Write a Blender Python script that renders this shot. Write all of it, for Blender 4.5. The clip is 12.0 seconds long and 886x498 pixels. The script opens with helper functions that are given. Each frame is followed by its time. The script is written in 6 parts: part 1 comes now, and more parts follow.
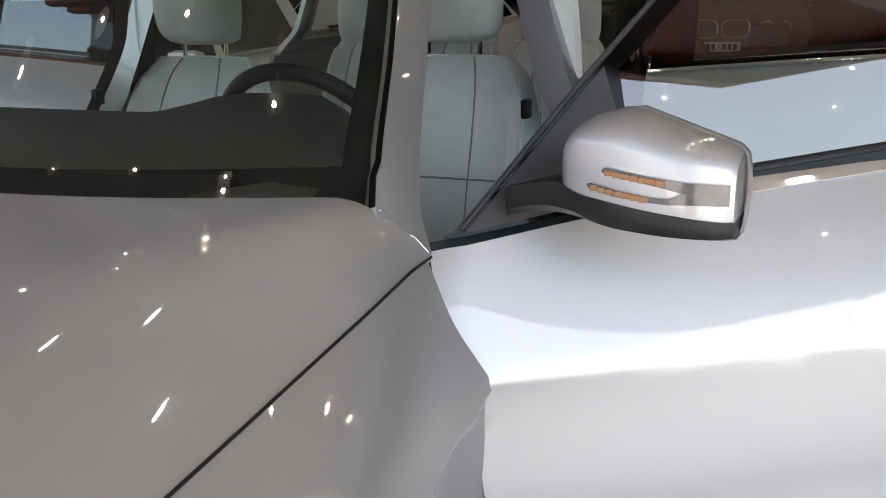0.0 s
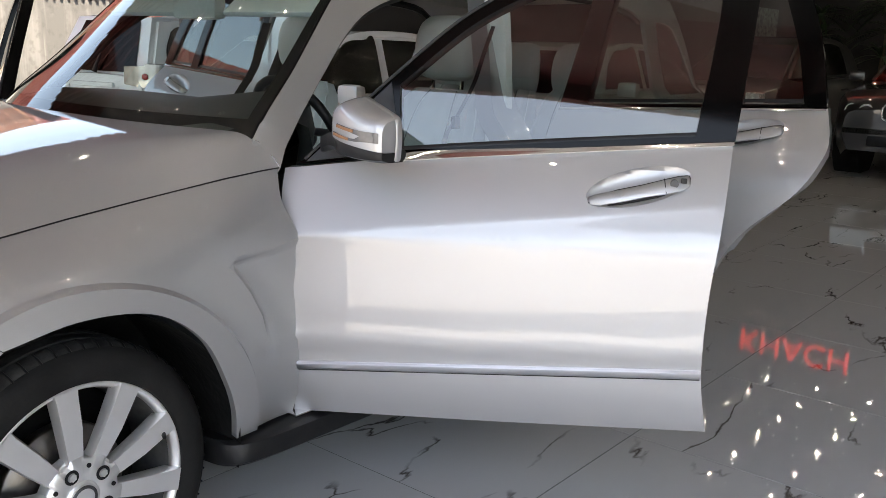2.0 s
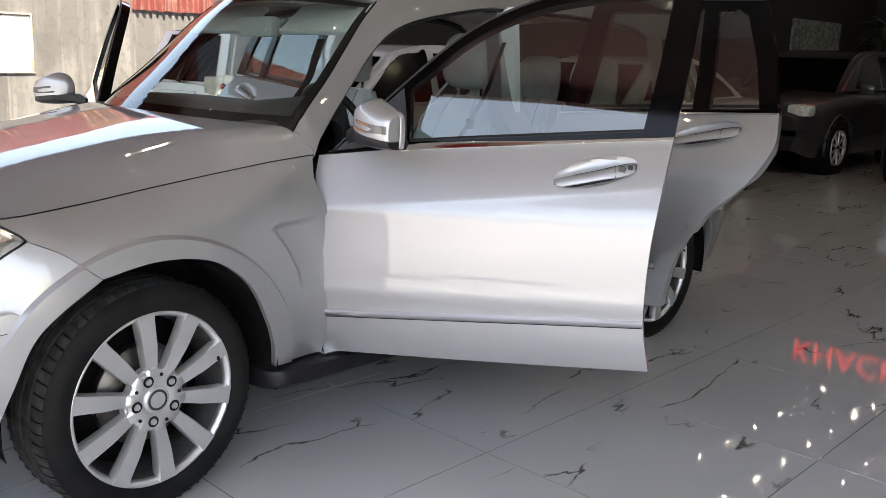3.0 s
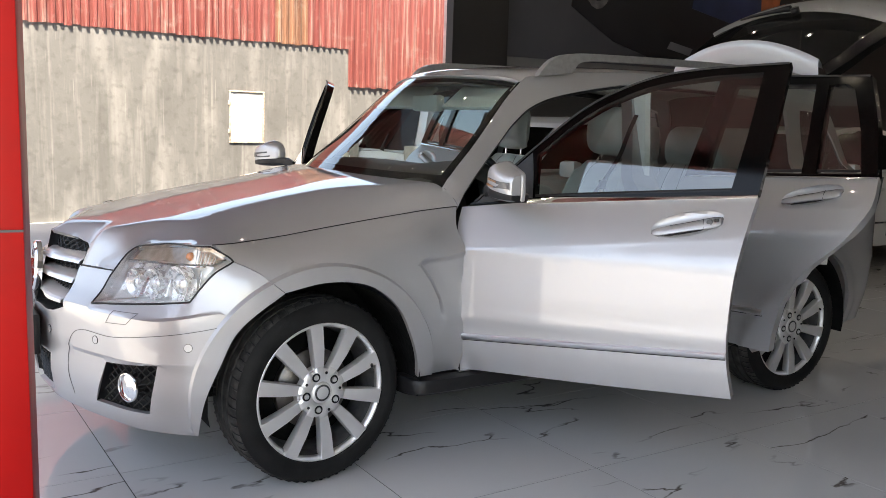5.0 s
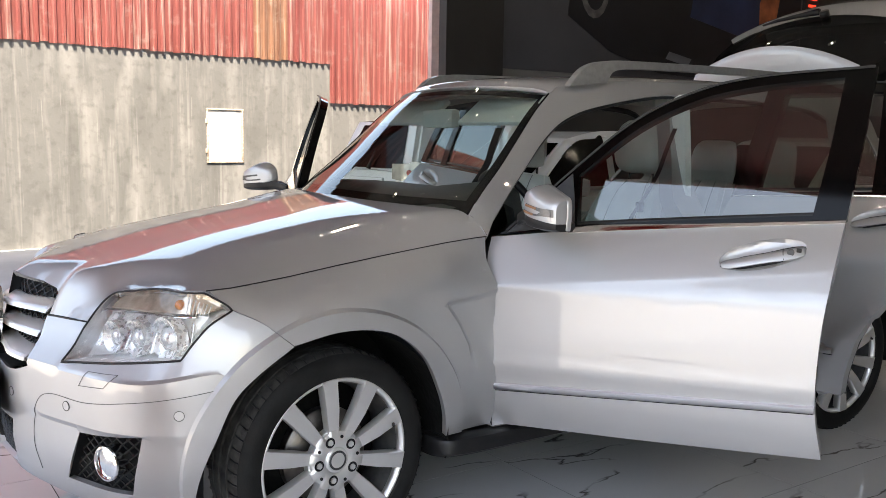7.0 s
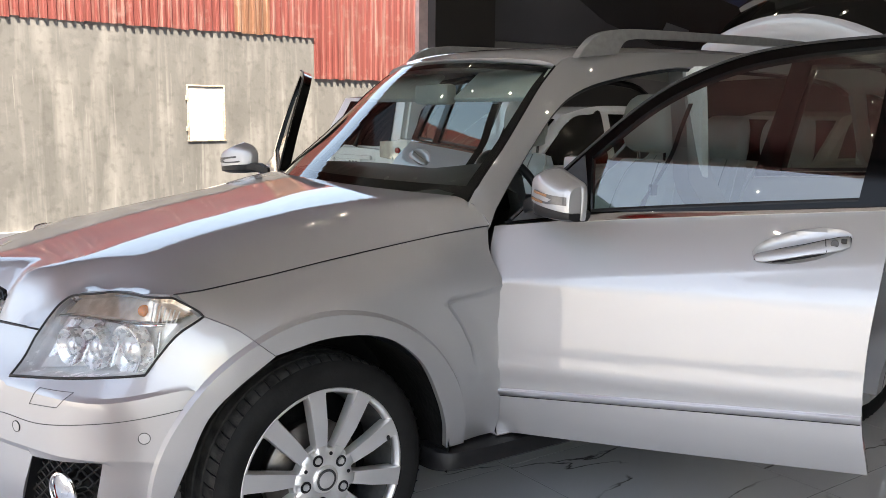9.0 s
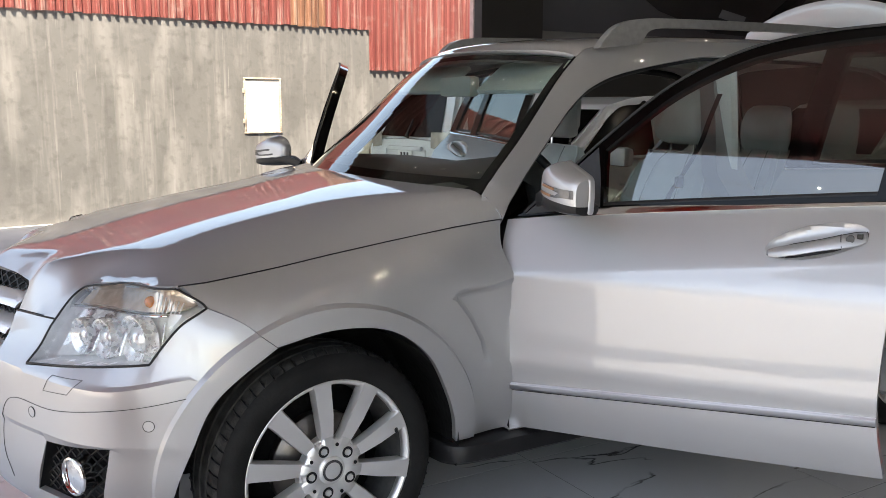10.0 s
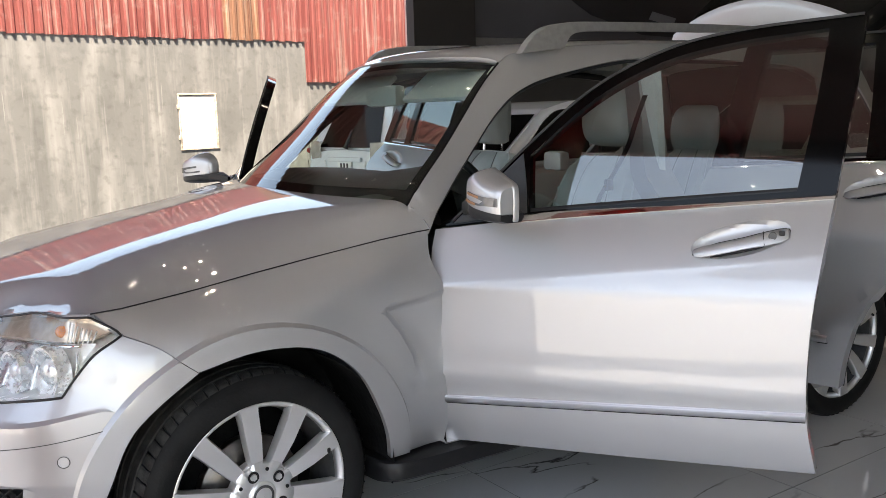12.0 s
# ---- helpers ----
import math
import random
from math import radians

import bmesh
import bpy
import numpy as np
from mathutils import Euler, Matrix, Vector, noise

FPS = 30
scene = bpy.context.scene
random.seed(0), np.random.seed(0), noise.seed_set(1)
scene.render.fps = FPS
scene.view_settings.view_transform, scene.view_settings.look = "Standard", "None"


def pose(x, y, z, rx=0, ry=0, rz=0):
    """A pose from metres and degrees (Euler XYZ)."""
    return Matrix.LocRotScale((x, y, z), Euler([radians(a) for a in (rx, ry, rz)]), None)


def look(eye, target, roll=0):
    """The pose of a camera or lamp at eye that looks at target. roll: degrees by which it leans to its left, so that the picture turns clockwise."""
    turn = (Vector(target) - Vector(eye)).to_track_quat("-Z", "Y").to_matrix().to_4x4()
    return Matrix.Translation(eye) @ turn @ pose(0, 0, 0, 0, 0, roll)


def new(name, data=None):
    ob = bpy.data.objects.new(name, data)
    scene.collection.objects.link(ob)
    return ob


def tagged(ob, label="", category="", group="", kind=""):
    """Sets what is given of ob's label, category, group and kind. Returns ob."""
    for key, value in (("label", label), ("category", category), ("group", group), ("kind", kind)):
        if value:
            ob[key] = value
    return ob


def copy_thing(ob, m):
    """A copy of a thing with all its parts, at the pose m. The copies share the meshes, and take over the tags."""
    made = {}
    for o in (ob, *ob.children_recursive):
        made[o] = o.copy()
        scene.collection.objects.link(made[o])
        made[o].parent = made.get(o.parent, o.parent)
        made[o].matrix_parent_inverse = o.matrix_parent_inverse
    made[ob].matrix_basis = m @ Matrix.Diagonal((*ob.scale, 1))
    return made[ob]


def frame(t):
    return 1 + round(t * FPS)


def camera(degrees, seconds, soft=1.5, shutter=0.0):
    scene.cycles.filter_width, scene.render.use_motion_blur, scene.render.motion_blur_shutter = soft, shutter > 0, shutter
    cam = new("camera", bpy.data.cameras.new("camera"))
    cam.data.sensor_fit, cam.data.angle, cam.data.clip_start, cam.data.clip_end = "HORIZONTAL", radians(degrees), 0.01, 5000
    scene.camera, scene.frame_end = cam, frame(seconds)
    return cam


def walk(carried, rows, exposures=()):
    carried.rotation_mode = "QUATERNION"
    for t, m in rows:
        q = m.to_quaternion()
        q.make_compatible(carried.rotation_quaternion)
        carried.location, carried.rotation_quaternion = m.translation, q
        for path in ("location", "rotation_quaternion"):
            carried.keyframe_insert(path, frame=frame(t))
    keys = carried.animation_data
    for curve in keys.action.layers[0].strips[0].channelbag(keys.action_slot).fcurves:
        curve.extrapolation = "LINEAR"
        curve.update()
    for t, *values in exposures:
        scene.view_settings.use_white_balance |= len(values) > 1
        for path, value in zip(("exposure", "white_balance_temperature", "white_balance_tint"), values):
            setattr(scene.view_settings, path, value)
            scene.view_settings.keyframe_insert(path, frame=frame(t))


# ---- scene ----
from mathutils.geometry import delaunay_2d_cdt

cam = camera(53.1, 12.0, soft=0.85)
PATH = [
    (0, (-0.398, -1.283, 1.411), (1.357, -0.518, 0.831), -1.8),
    (0.2, (-0.396, -1.473, 1.407), (1.294, -0.551, 0.863), -0.4),
    (0.5, (-0.436, -1.699, 1.411), (1.187, -0.644, 0.908), 0.0),
    (1, (-0.603, -1.999, 1.411), (0.988, -0.892, 0.917), 0.6),
    (1.5, (-0.702, -2.367, 1.384), (0.844, -1.191, 0.91), 1.5),
    (2, (-0.866, -2.679, 1.387), (0.62, -1.417, 0.939), 1.9),
    (2.5, (-1.034, -2.977, 1.393), (0.38, -1.637, 0.943), 2.1),
    (2.7, (-1.081, -3.093, 1.396), (0.316, -1.732, 0.953), 2.0),
    (4.3, (-1.358, -3.797, 1.401), (-0.148, -2.239, 1.072), 2.9),
    (4.5, (-1.34, -3.857, 1.407), (-0.189, -2.251, 1.095), 2.7),
    (5, (-1.314, -3.923, 1.406), (-0.284, -2.232, 1.118), 1.8),
    (5.5, (-1.322, -3.865, 1.404), (-0.331, -2.154, 1.107), 2.1),
    (6, (-1.366, -3.76, 1.411), (-0.313, -2.081, 1.136), 2.2),
    (6.5, (-1.342, -3.613, 1.389), (-0.233, -1.972, 1.106), 1.6),
    (7, (-1.216, -3.399, 1.41), (-0.138, -1.733, 1.157), 1.0),
    (8.8, (-1.104, -3.106, 1.412), (-0.007, -1.459, 1.118), 0.8),
    (9, (-1.068, -3.105, 1.419), (0.03, -1.462, 1.112), 0.6),
    (9.5, (-0.96, -3.173, 1.426), (0.083, -1.497, 1.104), 0.2),
    (10, (-0.918, -3.19, 1.428), (0.053, -1.473, 1.099), 0.2),
    (10.5, (-0.904, -3.19, 1.414), (0.033, -1.466, 1.029), 0.0),
    (11, (-0.897, -3.201, 1.428), (0.055, -1.489, 1.028), -0.7),
    (11.5, (-0.885, -3.212, 1.438), (0.096, -1.504, 1.092), -1.6),
    (12, (-0.831, -3.182, 1.43), (0.238, -1.521, 1.118), -1.7),
]
EXPOSURE = [(0, 3.48, 8650, 11.5), (0.5, 3.34, 8650, 11.5), (1.0, 3.36, 8650, 11.5), (2.5, 3.32, 8650, 11.5), (4.5, 3.33, 8650, 11.5), (5.5, 3.23, 8650, 11.5), (7.0, 3.28, 8650, 11.5), (9.0, 3.2, 8650, 11.5), (10.5, 3.05, 8650, 11.5), (11.3, 3.06, 8650, 11.5), (12, 3.24, 8650, 11.5)]
walk(cam, [(t, look(eye, target, roll)) for t, eye, target, roll in PATH], EXPOSURE)

# ---- light ----
world = bpy.data.worlds.new("sky")
scene.world = world
world.use_nodes = True
nt = world.node_tree
sky = nt.nodes.new("ShaderNodeTexSky")
sky.sky_type = "NISHITA"
sky.sun_disc = False
SUN_EL, SUN_AZ = radians(67), radians(238)      # azimuth of the sun, counter-clockwise from +x
sky.sun_elevation = SUN_EL
sky.sun_rotation = radians(90) - SUN_AZ
sky.ozone_density = 0.85
nt.links.new(sky.outputs[0], nt.nodes["Background"].inputs[0])
nt.nodes["Background"].inputs[1].default_value = 0.10
sun = new("sun", bpy.data.lights.new("sun", "SUN"))
sun.data.energy, sun.data.angle, sun.data.color = 2.6, radians(0.5), (1, 0.98, 0.955)
sun_dir = Vector((math.cos(SUN_AZ) * math.cos(SUN_EL), math.sin(SUN_AZ) * math.cos(SUN_EL), math.sin(SUN_EL)))
sun.matrix_world = look(sun_dir * 30, (0, 0, 0))


# ---- materials ----
def mat(name, color, rough=0.5, metal=0.0, coat=0.0, spec=0.5, noise_scale=0.0, noise_amount=0.0, bump=0.0, bump_scale=40.0, rough_var=0.0, trans=0.0, ior=1.5, emit=0.0):
    m = bpy.data.materials.new(name)
    m.use_nodes = True
    t = m.node_tree
    b = t.nodes["Principled BSDF"]
    b.inputs["Base Color"].default_value = (*color, 1)
    b.inputs["Roughness"].default_value = rough
    b.inputs["Metallic"].default_value = metal
    b.inputs["Coat Weight"].default_value = coat
    b.inputs["Coat Roughness"].default_value = 0.02
    b.inputs["Specular IOR Level"].default_value = spec
    b.inputs["Transmission Weight"].default_value = trans
    b.inputs["IOR"].default_value = ior
    if emit:
        b.inputs["Emission Color"].default_value = (*color, 1)
        b.inputs["Emission Strength"].default_value = emit
    co = t.nodes.new("ShaderNodeTexCoord")
    if noise_amount or rough_var:
        n = t.nodes.new("ShaderNodeTexNoise")
        n.inputs["Scale"].default_value = noise_scale or 6.0
        n.inputs["Detail"].default_value = 6
        t.links.new(co.outputs["Object"], n.inputs["Vector"])
        if noise_amount:
            r = t.nodes.new("ShaderNodeMapRange")
            r.inputs[1].default_value, r.inputs[2].default_value = 0.3, 0.7
            r.inputs[3].default_value, r.inputs[4].default_value = 1 - noise_amount, 1 + noise_amount
            t.links.new(n.outputs[0], r.inputs[0])
            mul = t.nodes.new("ShaderNodeVectorMath")
            mul.operation = "SCALE"
            mul.inputs[0].default_value = color
            t.links.new(r.outputs[0], mul.inputs["Scale"])
            t.links.new(mul.outputs[0], b.inputs["Base Color"])
        if rough_var:
            r2 = t.nodes.new("ShaderNodeMapRange")
            r2.inputs[1].default_value, r2.inputs[2].default_value = 0.3, 0.7
            r2.inputs[3].default_value, r2.inputs[4].default_value = max(0, rough - rough_var), rough + rough_var
            t.links.new(n.outputs[0], r2.inputs[0])
            t.links.new(r2.outputs[0], b.inputs["Roughness"])
    if bump:
        n2 = t.nodes.new("ShaderNodeTexNoise")
        n2.inputs["Scale"].default_value = bump_scale
        n2.inputs["Detail"].default_value = 5
        t.links.new(co.outputs["Object"], n2.inputs["Vector"])
        bp = t.nodes.new("ShaderNodeBump")
        bp.inputs["Strength"].default_value = bump
        bp.inputs["Distance"].default_value = 0.01
        t.links.new(n2.outputs[0], bp.inputs["Height"])
        t.links.new(bp.outputs[0], b.inputs["Normal"])
    return m


def glass_mat(name, tint, rough=0.0, ior=1.9):
    """Thin automotive glass: a tinted clear pane with a mirror coat by Fresnel."""
    m = bpy.data.materials.new(name)
    m.use_nodes = True
    t = m.node_tree
    t.nodes.clear()
    out = t.nodes.new("ShaderNodeOutputMaterial")
    mix = t.nodes.new("ShaderNodeMixShader")
    clear = t.nodes.new("ShaderNodeBsdfTransparent")
    clear.inputs[0].default_value = (*tint, 1)
    gloss = t.nodes.new("ShaderNodeBsdfGlossy")
    gloss.inputs["Roughness"].default_value = rough
    fr = t.nodes.new("ShaderNodeFresnel")
    fr.inputs[0].default_value = ior
    t.links.new(fr.outputs[0], mix.inputs[0])
    t.links.new(clear.outputs[0], mix.inputs[1])
    t.links.new(gloss.outputs[0], mix.inputs[2])
    t.links.new(mix.outputs[0], out.inputs[0])
    return m


PAINT = mat("silver_paint", (0.50, 0.502, 0.512), 0.53, 0.85, 1.0, 0.5, 900, 0.05)
flop = PAINT.node_tree.nodes["Principled BSDF"].inputs
flop["Specular Tint"].default_value = (.26, .25, .27, 1)      # metal flakes look darker along the surface
flop["Coat IOR"].default_value = 1.52
PAINT.node_tree.nodes["Principled BSDF"].inputs["Coat Roughness"].default_value = 0.006
PAINT.node_tree.nodes["Principled BSDF"].inputs["Coat IOR"].default_value = 1.52
PAINT_WHITE = mat("white_paint", (0.72, 0.74, 0.76), 0.4, 0.0, 1.0, noise_scale=3, noise_amount=0.03)
PAINT_SILVER2 = mat("champagne_paint", (0.70, 0.695, 0.68), 0.40, 0.3, 1.0, noise_scale=500, noise_amount=0.04)
PAINT_BLACK = mat("black_paint", (0.012, 0.012, 0.014), 0.3, 0.1, 1.0, noise_scale=4, noise_amount=0.1)
PAINT_GREY = mat("dark_grey_paint", (0.06, 0.06, 0.065), 0.35, 0.5, 1.0, noise_scale=400, noise_amount=0.08)
SATIN = mat("satin_metal", (0.74, 0.74, 0.75), 0.30, 1.0, rough_var=0.04)
CHROME = mat("chrome", (0.82, 0.82, 0.83), 0.08, 1.0, rough_var=0.03)
ALLOY = mat("alloy", (0.80, 0.795, 0.79), 0.40, 0.8, 0.4, noise_scale=8, noise_amount=0.04)
STEEL = mat("brake_steel", (0.15, 0.135, 0.125), 0.4, 0.9, noise_scale=30, noise_amount=0.25, rough_var=0.1)
RUBBER = mat("tyre_rubber", (0.013, 0.013, 0.013), 0.6, spec=0.12, noise_scale=14, noise_amount=0.3, bump=0.12, bump_scale=120, rough_var=0.08)
DUSTY_RUBBER = mat("dusty_rubber", (0.042, 0.041, 0.040), 0.75, spec=0.12, noise_scale=22, noise_amount=0.5, bump=0.2, bump_scale=160)
BLACK = mat("black_plastic", (0.010, 0.010, 0.011), 0.42, spec=0.3, noise_scale=25, noise_amount=0.2, bump=0.05, bump_scale=300)
BLACK_GLOSS = mat("black_gloss", (0.005, 0.005, 0.005), 0.10, 0, 0.0, 0.25, noise_scale=5, noise_amount=0.1)
FRIT = mat("ceramic_black", (0.002, 0.002, 0.002), 0.6, spec=0.05, noise_scale=30, noise_amount=0.1)
GREY_PLASTIC = mat("grey_plastic", (0.045, 0.047, 0.05), 0.55, noise_scale=20, noise_amount=0.25, bump=0.1, bump_scale=200)
LINER = mat("wheel_liner", (0.008, 0.008, 0.008), 0.85, spec=0.1, noise_scale=9, noise_amount=0.5, bump=0.4, bump_scale=50)
DASH = mat("dash_vinyl", (0.030, 0.036, 0.034), 0.55, noise_scale=30, noise_amount=0.1, bump=0.15, bump_scale=400)
LEATHER = mat("grey_leather", (0.58, 0.59, 0.555), 0.5, noise_scale=10, noise_amount=0.07, bump=0.12, bump_scale=250)
LINING = mat("pale_lining", (0.58, 0.60, 0.56), 0.75, noise_scale=60, noise_amount=0.05)
PILLAR = mat("pillar_lining", (0.80, 0.81, 0.78), 0.7, noise_scale=60, noise_amount=0.05)
SEAM = mat("leather_seam", (0.22, 0.225, 0.21), 0.6)
STITCH = mat("light_piping", (0.72, 0.72, 0.68), 0.5)
GLASS = glass_mat("window_glass", (0.80, 0.915, 0.85), 0.0, 1.62)
SIDE_GLASS = glass_mat("door_glass", (0.45, 0.53, 0.505), 0.0, 2.0)
GLASS_DARK = glass_mat("tinted_glass", (0.13, 0.15, 0.15))
# silver barrel coloured dark for the shade behind the spokes
RIM_SHADED = mat("rim_barrel_shaded", (0.10, 0.10, 0.10), 0.5, 0.5, noise_scale=30, noise_amount=0.3)
LENS = glass_mat("lamp_lens", (0.97, 0.97, 0.96), 0.0, 1.38)
LAMP_GREY = mat("lamp_reflector", (0.88, 0.88, 0.87), 0.25, 0.15, noise_scale=25, noise_amount=0.15, rough_var=0.06)
LAMP_CHROME = mat("lamp_chrome", (0.88, 0.88, 0.88), 0.28, 0.6, noise_scale=60, noise_amount=0.12, rough_var=0.08)
LAMP_WARM = mat("lamp_warm_reflector", (0.78, 0.64, 0.52), 0.22, 0.5, noise_scale=40, noise_amount=0.2)
AMBER = mat("amber_plastic", (0.75, 0.24, 0.05), 0.2, 0, 0.6, noise_scale=80, noise_amount=0.2)
RED_LENS = mat("red_lens", (0.32, 0.015, 0.012), 0.15, 0, 0.6, noise_scale=80, noise_amount=0.2)
WHITE_PLATE = mat("plate_white", (0.78, 0.78, 0.76), 0.35, noise_scale=12, noise_amount=0.04)
INK = mat("plate_ink", (0.02, 0.02, 0.022), 0.5)


# ---- mesh helpers ----
def part(name, bm, material, parent=None, label="", smooth=True, sharp=35):
    me = bpy.data.meshes.new(name)
    if smooth:
        for f in bm.faces:
            f.smooth = True
        for e in bm.edges:
            if len(e.link_faces) == 2 and e.calc_face_angle(0) > radians(sharp):
                e.smooth = False
    bm.to_mesh(me)
    bm.free()
    me.materials.append(material)
    ob = new(name, me)
    if parent is not None:
        ob.parent = parent
    if label:
        tagged(ob, label)
    return ob


def empty(name, label, category, group="", m=None):
    ob = new(name)
    tagged(ob, label, category, group)
    if m is not None:
        ob.matrix_basis = m
    return ob


def box(bm, c, size, bevel=0.0, rot=None):
    """A box of that size round c, its edges rounded."""
    g = bmesh.ops.create_cube(bm, size=1)["verts"]
    bmesh.ops.scale(bm, vec=size, verts=g)
    if bevel:
        es = list({e for v in g for e in v.link_edges})
        g = list({v for f in bmesh.ops.bevel(bm, geom=es, offset=bevel, segments=2, affect="EDGES", profile=0.6)["faces"] for v in f.verts} | {v for v in g if v.is_valid})
    if rot is not None:
        bmesh.ops.rotate(bm, cent=(0, 0, 0), matrix=rot, verts=g)
    bmesh.ops.translate(bm, vec=c, verts=g)
    return g


def box_bm(c, size, bevel=0.0, rot=None):
    bm = bmesh.new()
    box(bm, c, size, bevel, rot)
    return bm


def cyl(bm, a, b, r, r2=None, n=20, caps=True):
    """A round bar from a to b."""
    a, b = Vector(a), Vector(b)
    q = (b - a).to_track_quat("Z", "Y").to_matrix().to_4x4()
    bmesh.ops.create_cone(bm, cap_ends=caps, segments=n, radius1=r, radius2=r if r2 is None else r2, depth=(b - a).length, matrix=Matrix.Translation((a + b) / 2) @ q)


def lathe(bm, profile, n=64, axis="y"):
    """Turns (radius, along) round an axis; the profile may be closed by repeating its first point."""
    rings = []
    for k in range(n):
        a = 2 * math.pi * k / n
        c, s = math.cos(a), math.sin(a)
        rings.append([bm.verts.new((r * c, h, r * s) if axis == "y" else (r * c, r * s, h)) for r, h in profile])
    for k in range(n):
        p, q = rings[k], rings[(k + 1) % n]
        for i in range(len(profile) - 1):
            bm.faces.new((p[i], p[i + 1], q[i + 1], q[i]))


def tube(bm, pts, r, n=8, caps=True, flat=1.0):
    """A bar of round section along points; flat squeezes it along the local x."""
    pts = [Vector(p) for p in pts]
    rings = []
    for i, p in enumerate(pts):
        d = (pts[min(i + 1, len(pts) - 1)] - pts[max(i - 1, 0)]).normalized()
        up = Vector((0, 0, 1)) if abs(d.z) < 0.95 else Vector((1, 0, 0))
        u = d.cross(up).normalized()
        w = u.cross(d)
        rr = r[i] if isinstance(r, (list, tuple)) else r
        rings.append([bm.verts.new(p + u * (flat * rr * math.cos(2 * math.pi * k / n)) + w * (rr * math.sin(2 * math.pi * k / n))) for k in range(n)])
    for a, b in zip(rings, rings[1:]):
        for k in range(n):
            bm.faces.new((a[k], a[(k + 1) % n], b[(k + 1) % n], b[k]))
    if caps:
        bm.faces.new(rings[0][::-1])
        bm.faces.new(rings[-1])


def grid_faces(bm, rows, close=False):
    """Faces between rows of points of equal length. Returns the rows of vertices."""
    vs = [[bm.verts.new(p) for p in row] for row in rows]
    for a, b in zip(vs, vs[1:]):
        n = len(a)
        for i in range(n if close else n - 1):
            bm.faces.new((a[i], a[(i + 1) % n], b[(i + 1) % n], b[i]))
    return vs


def thicken(bm, t):
    """Gives an open skin a thickness inwards, against its normals."""
    bm.normal_update()
    geom = bm.faces[:]
    bmesh.ops.solidify(bm, geom=geom, thickness=t)


def face_out(bm, centre):
    """Turns every face to look away from a centre."""
    bm.normal_update()
    c = Vector(centre)
    flip = [f for f in bm.faces if f.normal.dot(f.calc_center_median() - c) < 0]
    bmesh.ops.reverse_faces(bm, faces=flip)


def mirrored(bm):
    """A copy of bm on the other side of the car's middle plane."""
    b2 = bm.copy()
    bmesh.ops.scale(b2, vec=(1, -1, 1), verts=b2.verts[:])
    bmesh.ops.reverse_faces(b2, faces=b2.faces[:])
    return b2


def catmull(P, n=8):
    P = [np.array(p, float) for p in P]
    P = [2 * P[0] - P[1]] + P + [2 * P[-1] - P[-2]]
    Q = []
    for i in range(1, len(P) - 2):
        a, b, c, d = P[i - 1:i + 3]
        for k in range(n):
            t = k / n
            Q.append(0.5 * (2 * b + (c - a) * t + (2 * a - 5 * b + 4 * c - d) * t * t + (3 * b - a - 3 * c + d) * t ** 3))
    Q.append(P[-2])
    return np.array(Q)


def outline(*segs, n=6):
    """A closed outline from smooth stretches that meet in corners."""
    out = []
    for seg in segs:
        q = catmull(seg, n) if len(seg) > 2 else np.array(seg, float)
        for p in q:
            if not out or np.hypot(*(p - out[-1])) > 1e-4:
                out.append(p)
    if np.hypot(*(out[0] - out[-1])) < 1e-4:
        out.pop()
    return out


def inside(p, poly):
    x, y = p
    hit = False
    for (x1, y1), (x2, y2) in zip(poly, poly[1:] + poly[:1]):
        if (y1 > y) != (y2 > y) and x < (x2 - x1) * (y - y1) / (y2 - y1) + x1:
            hit = not hit
    return hit


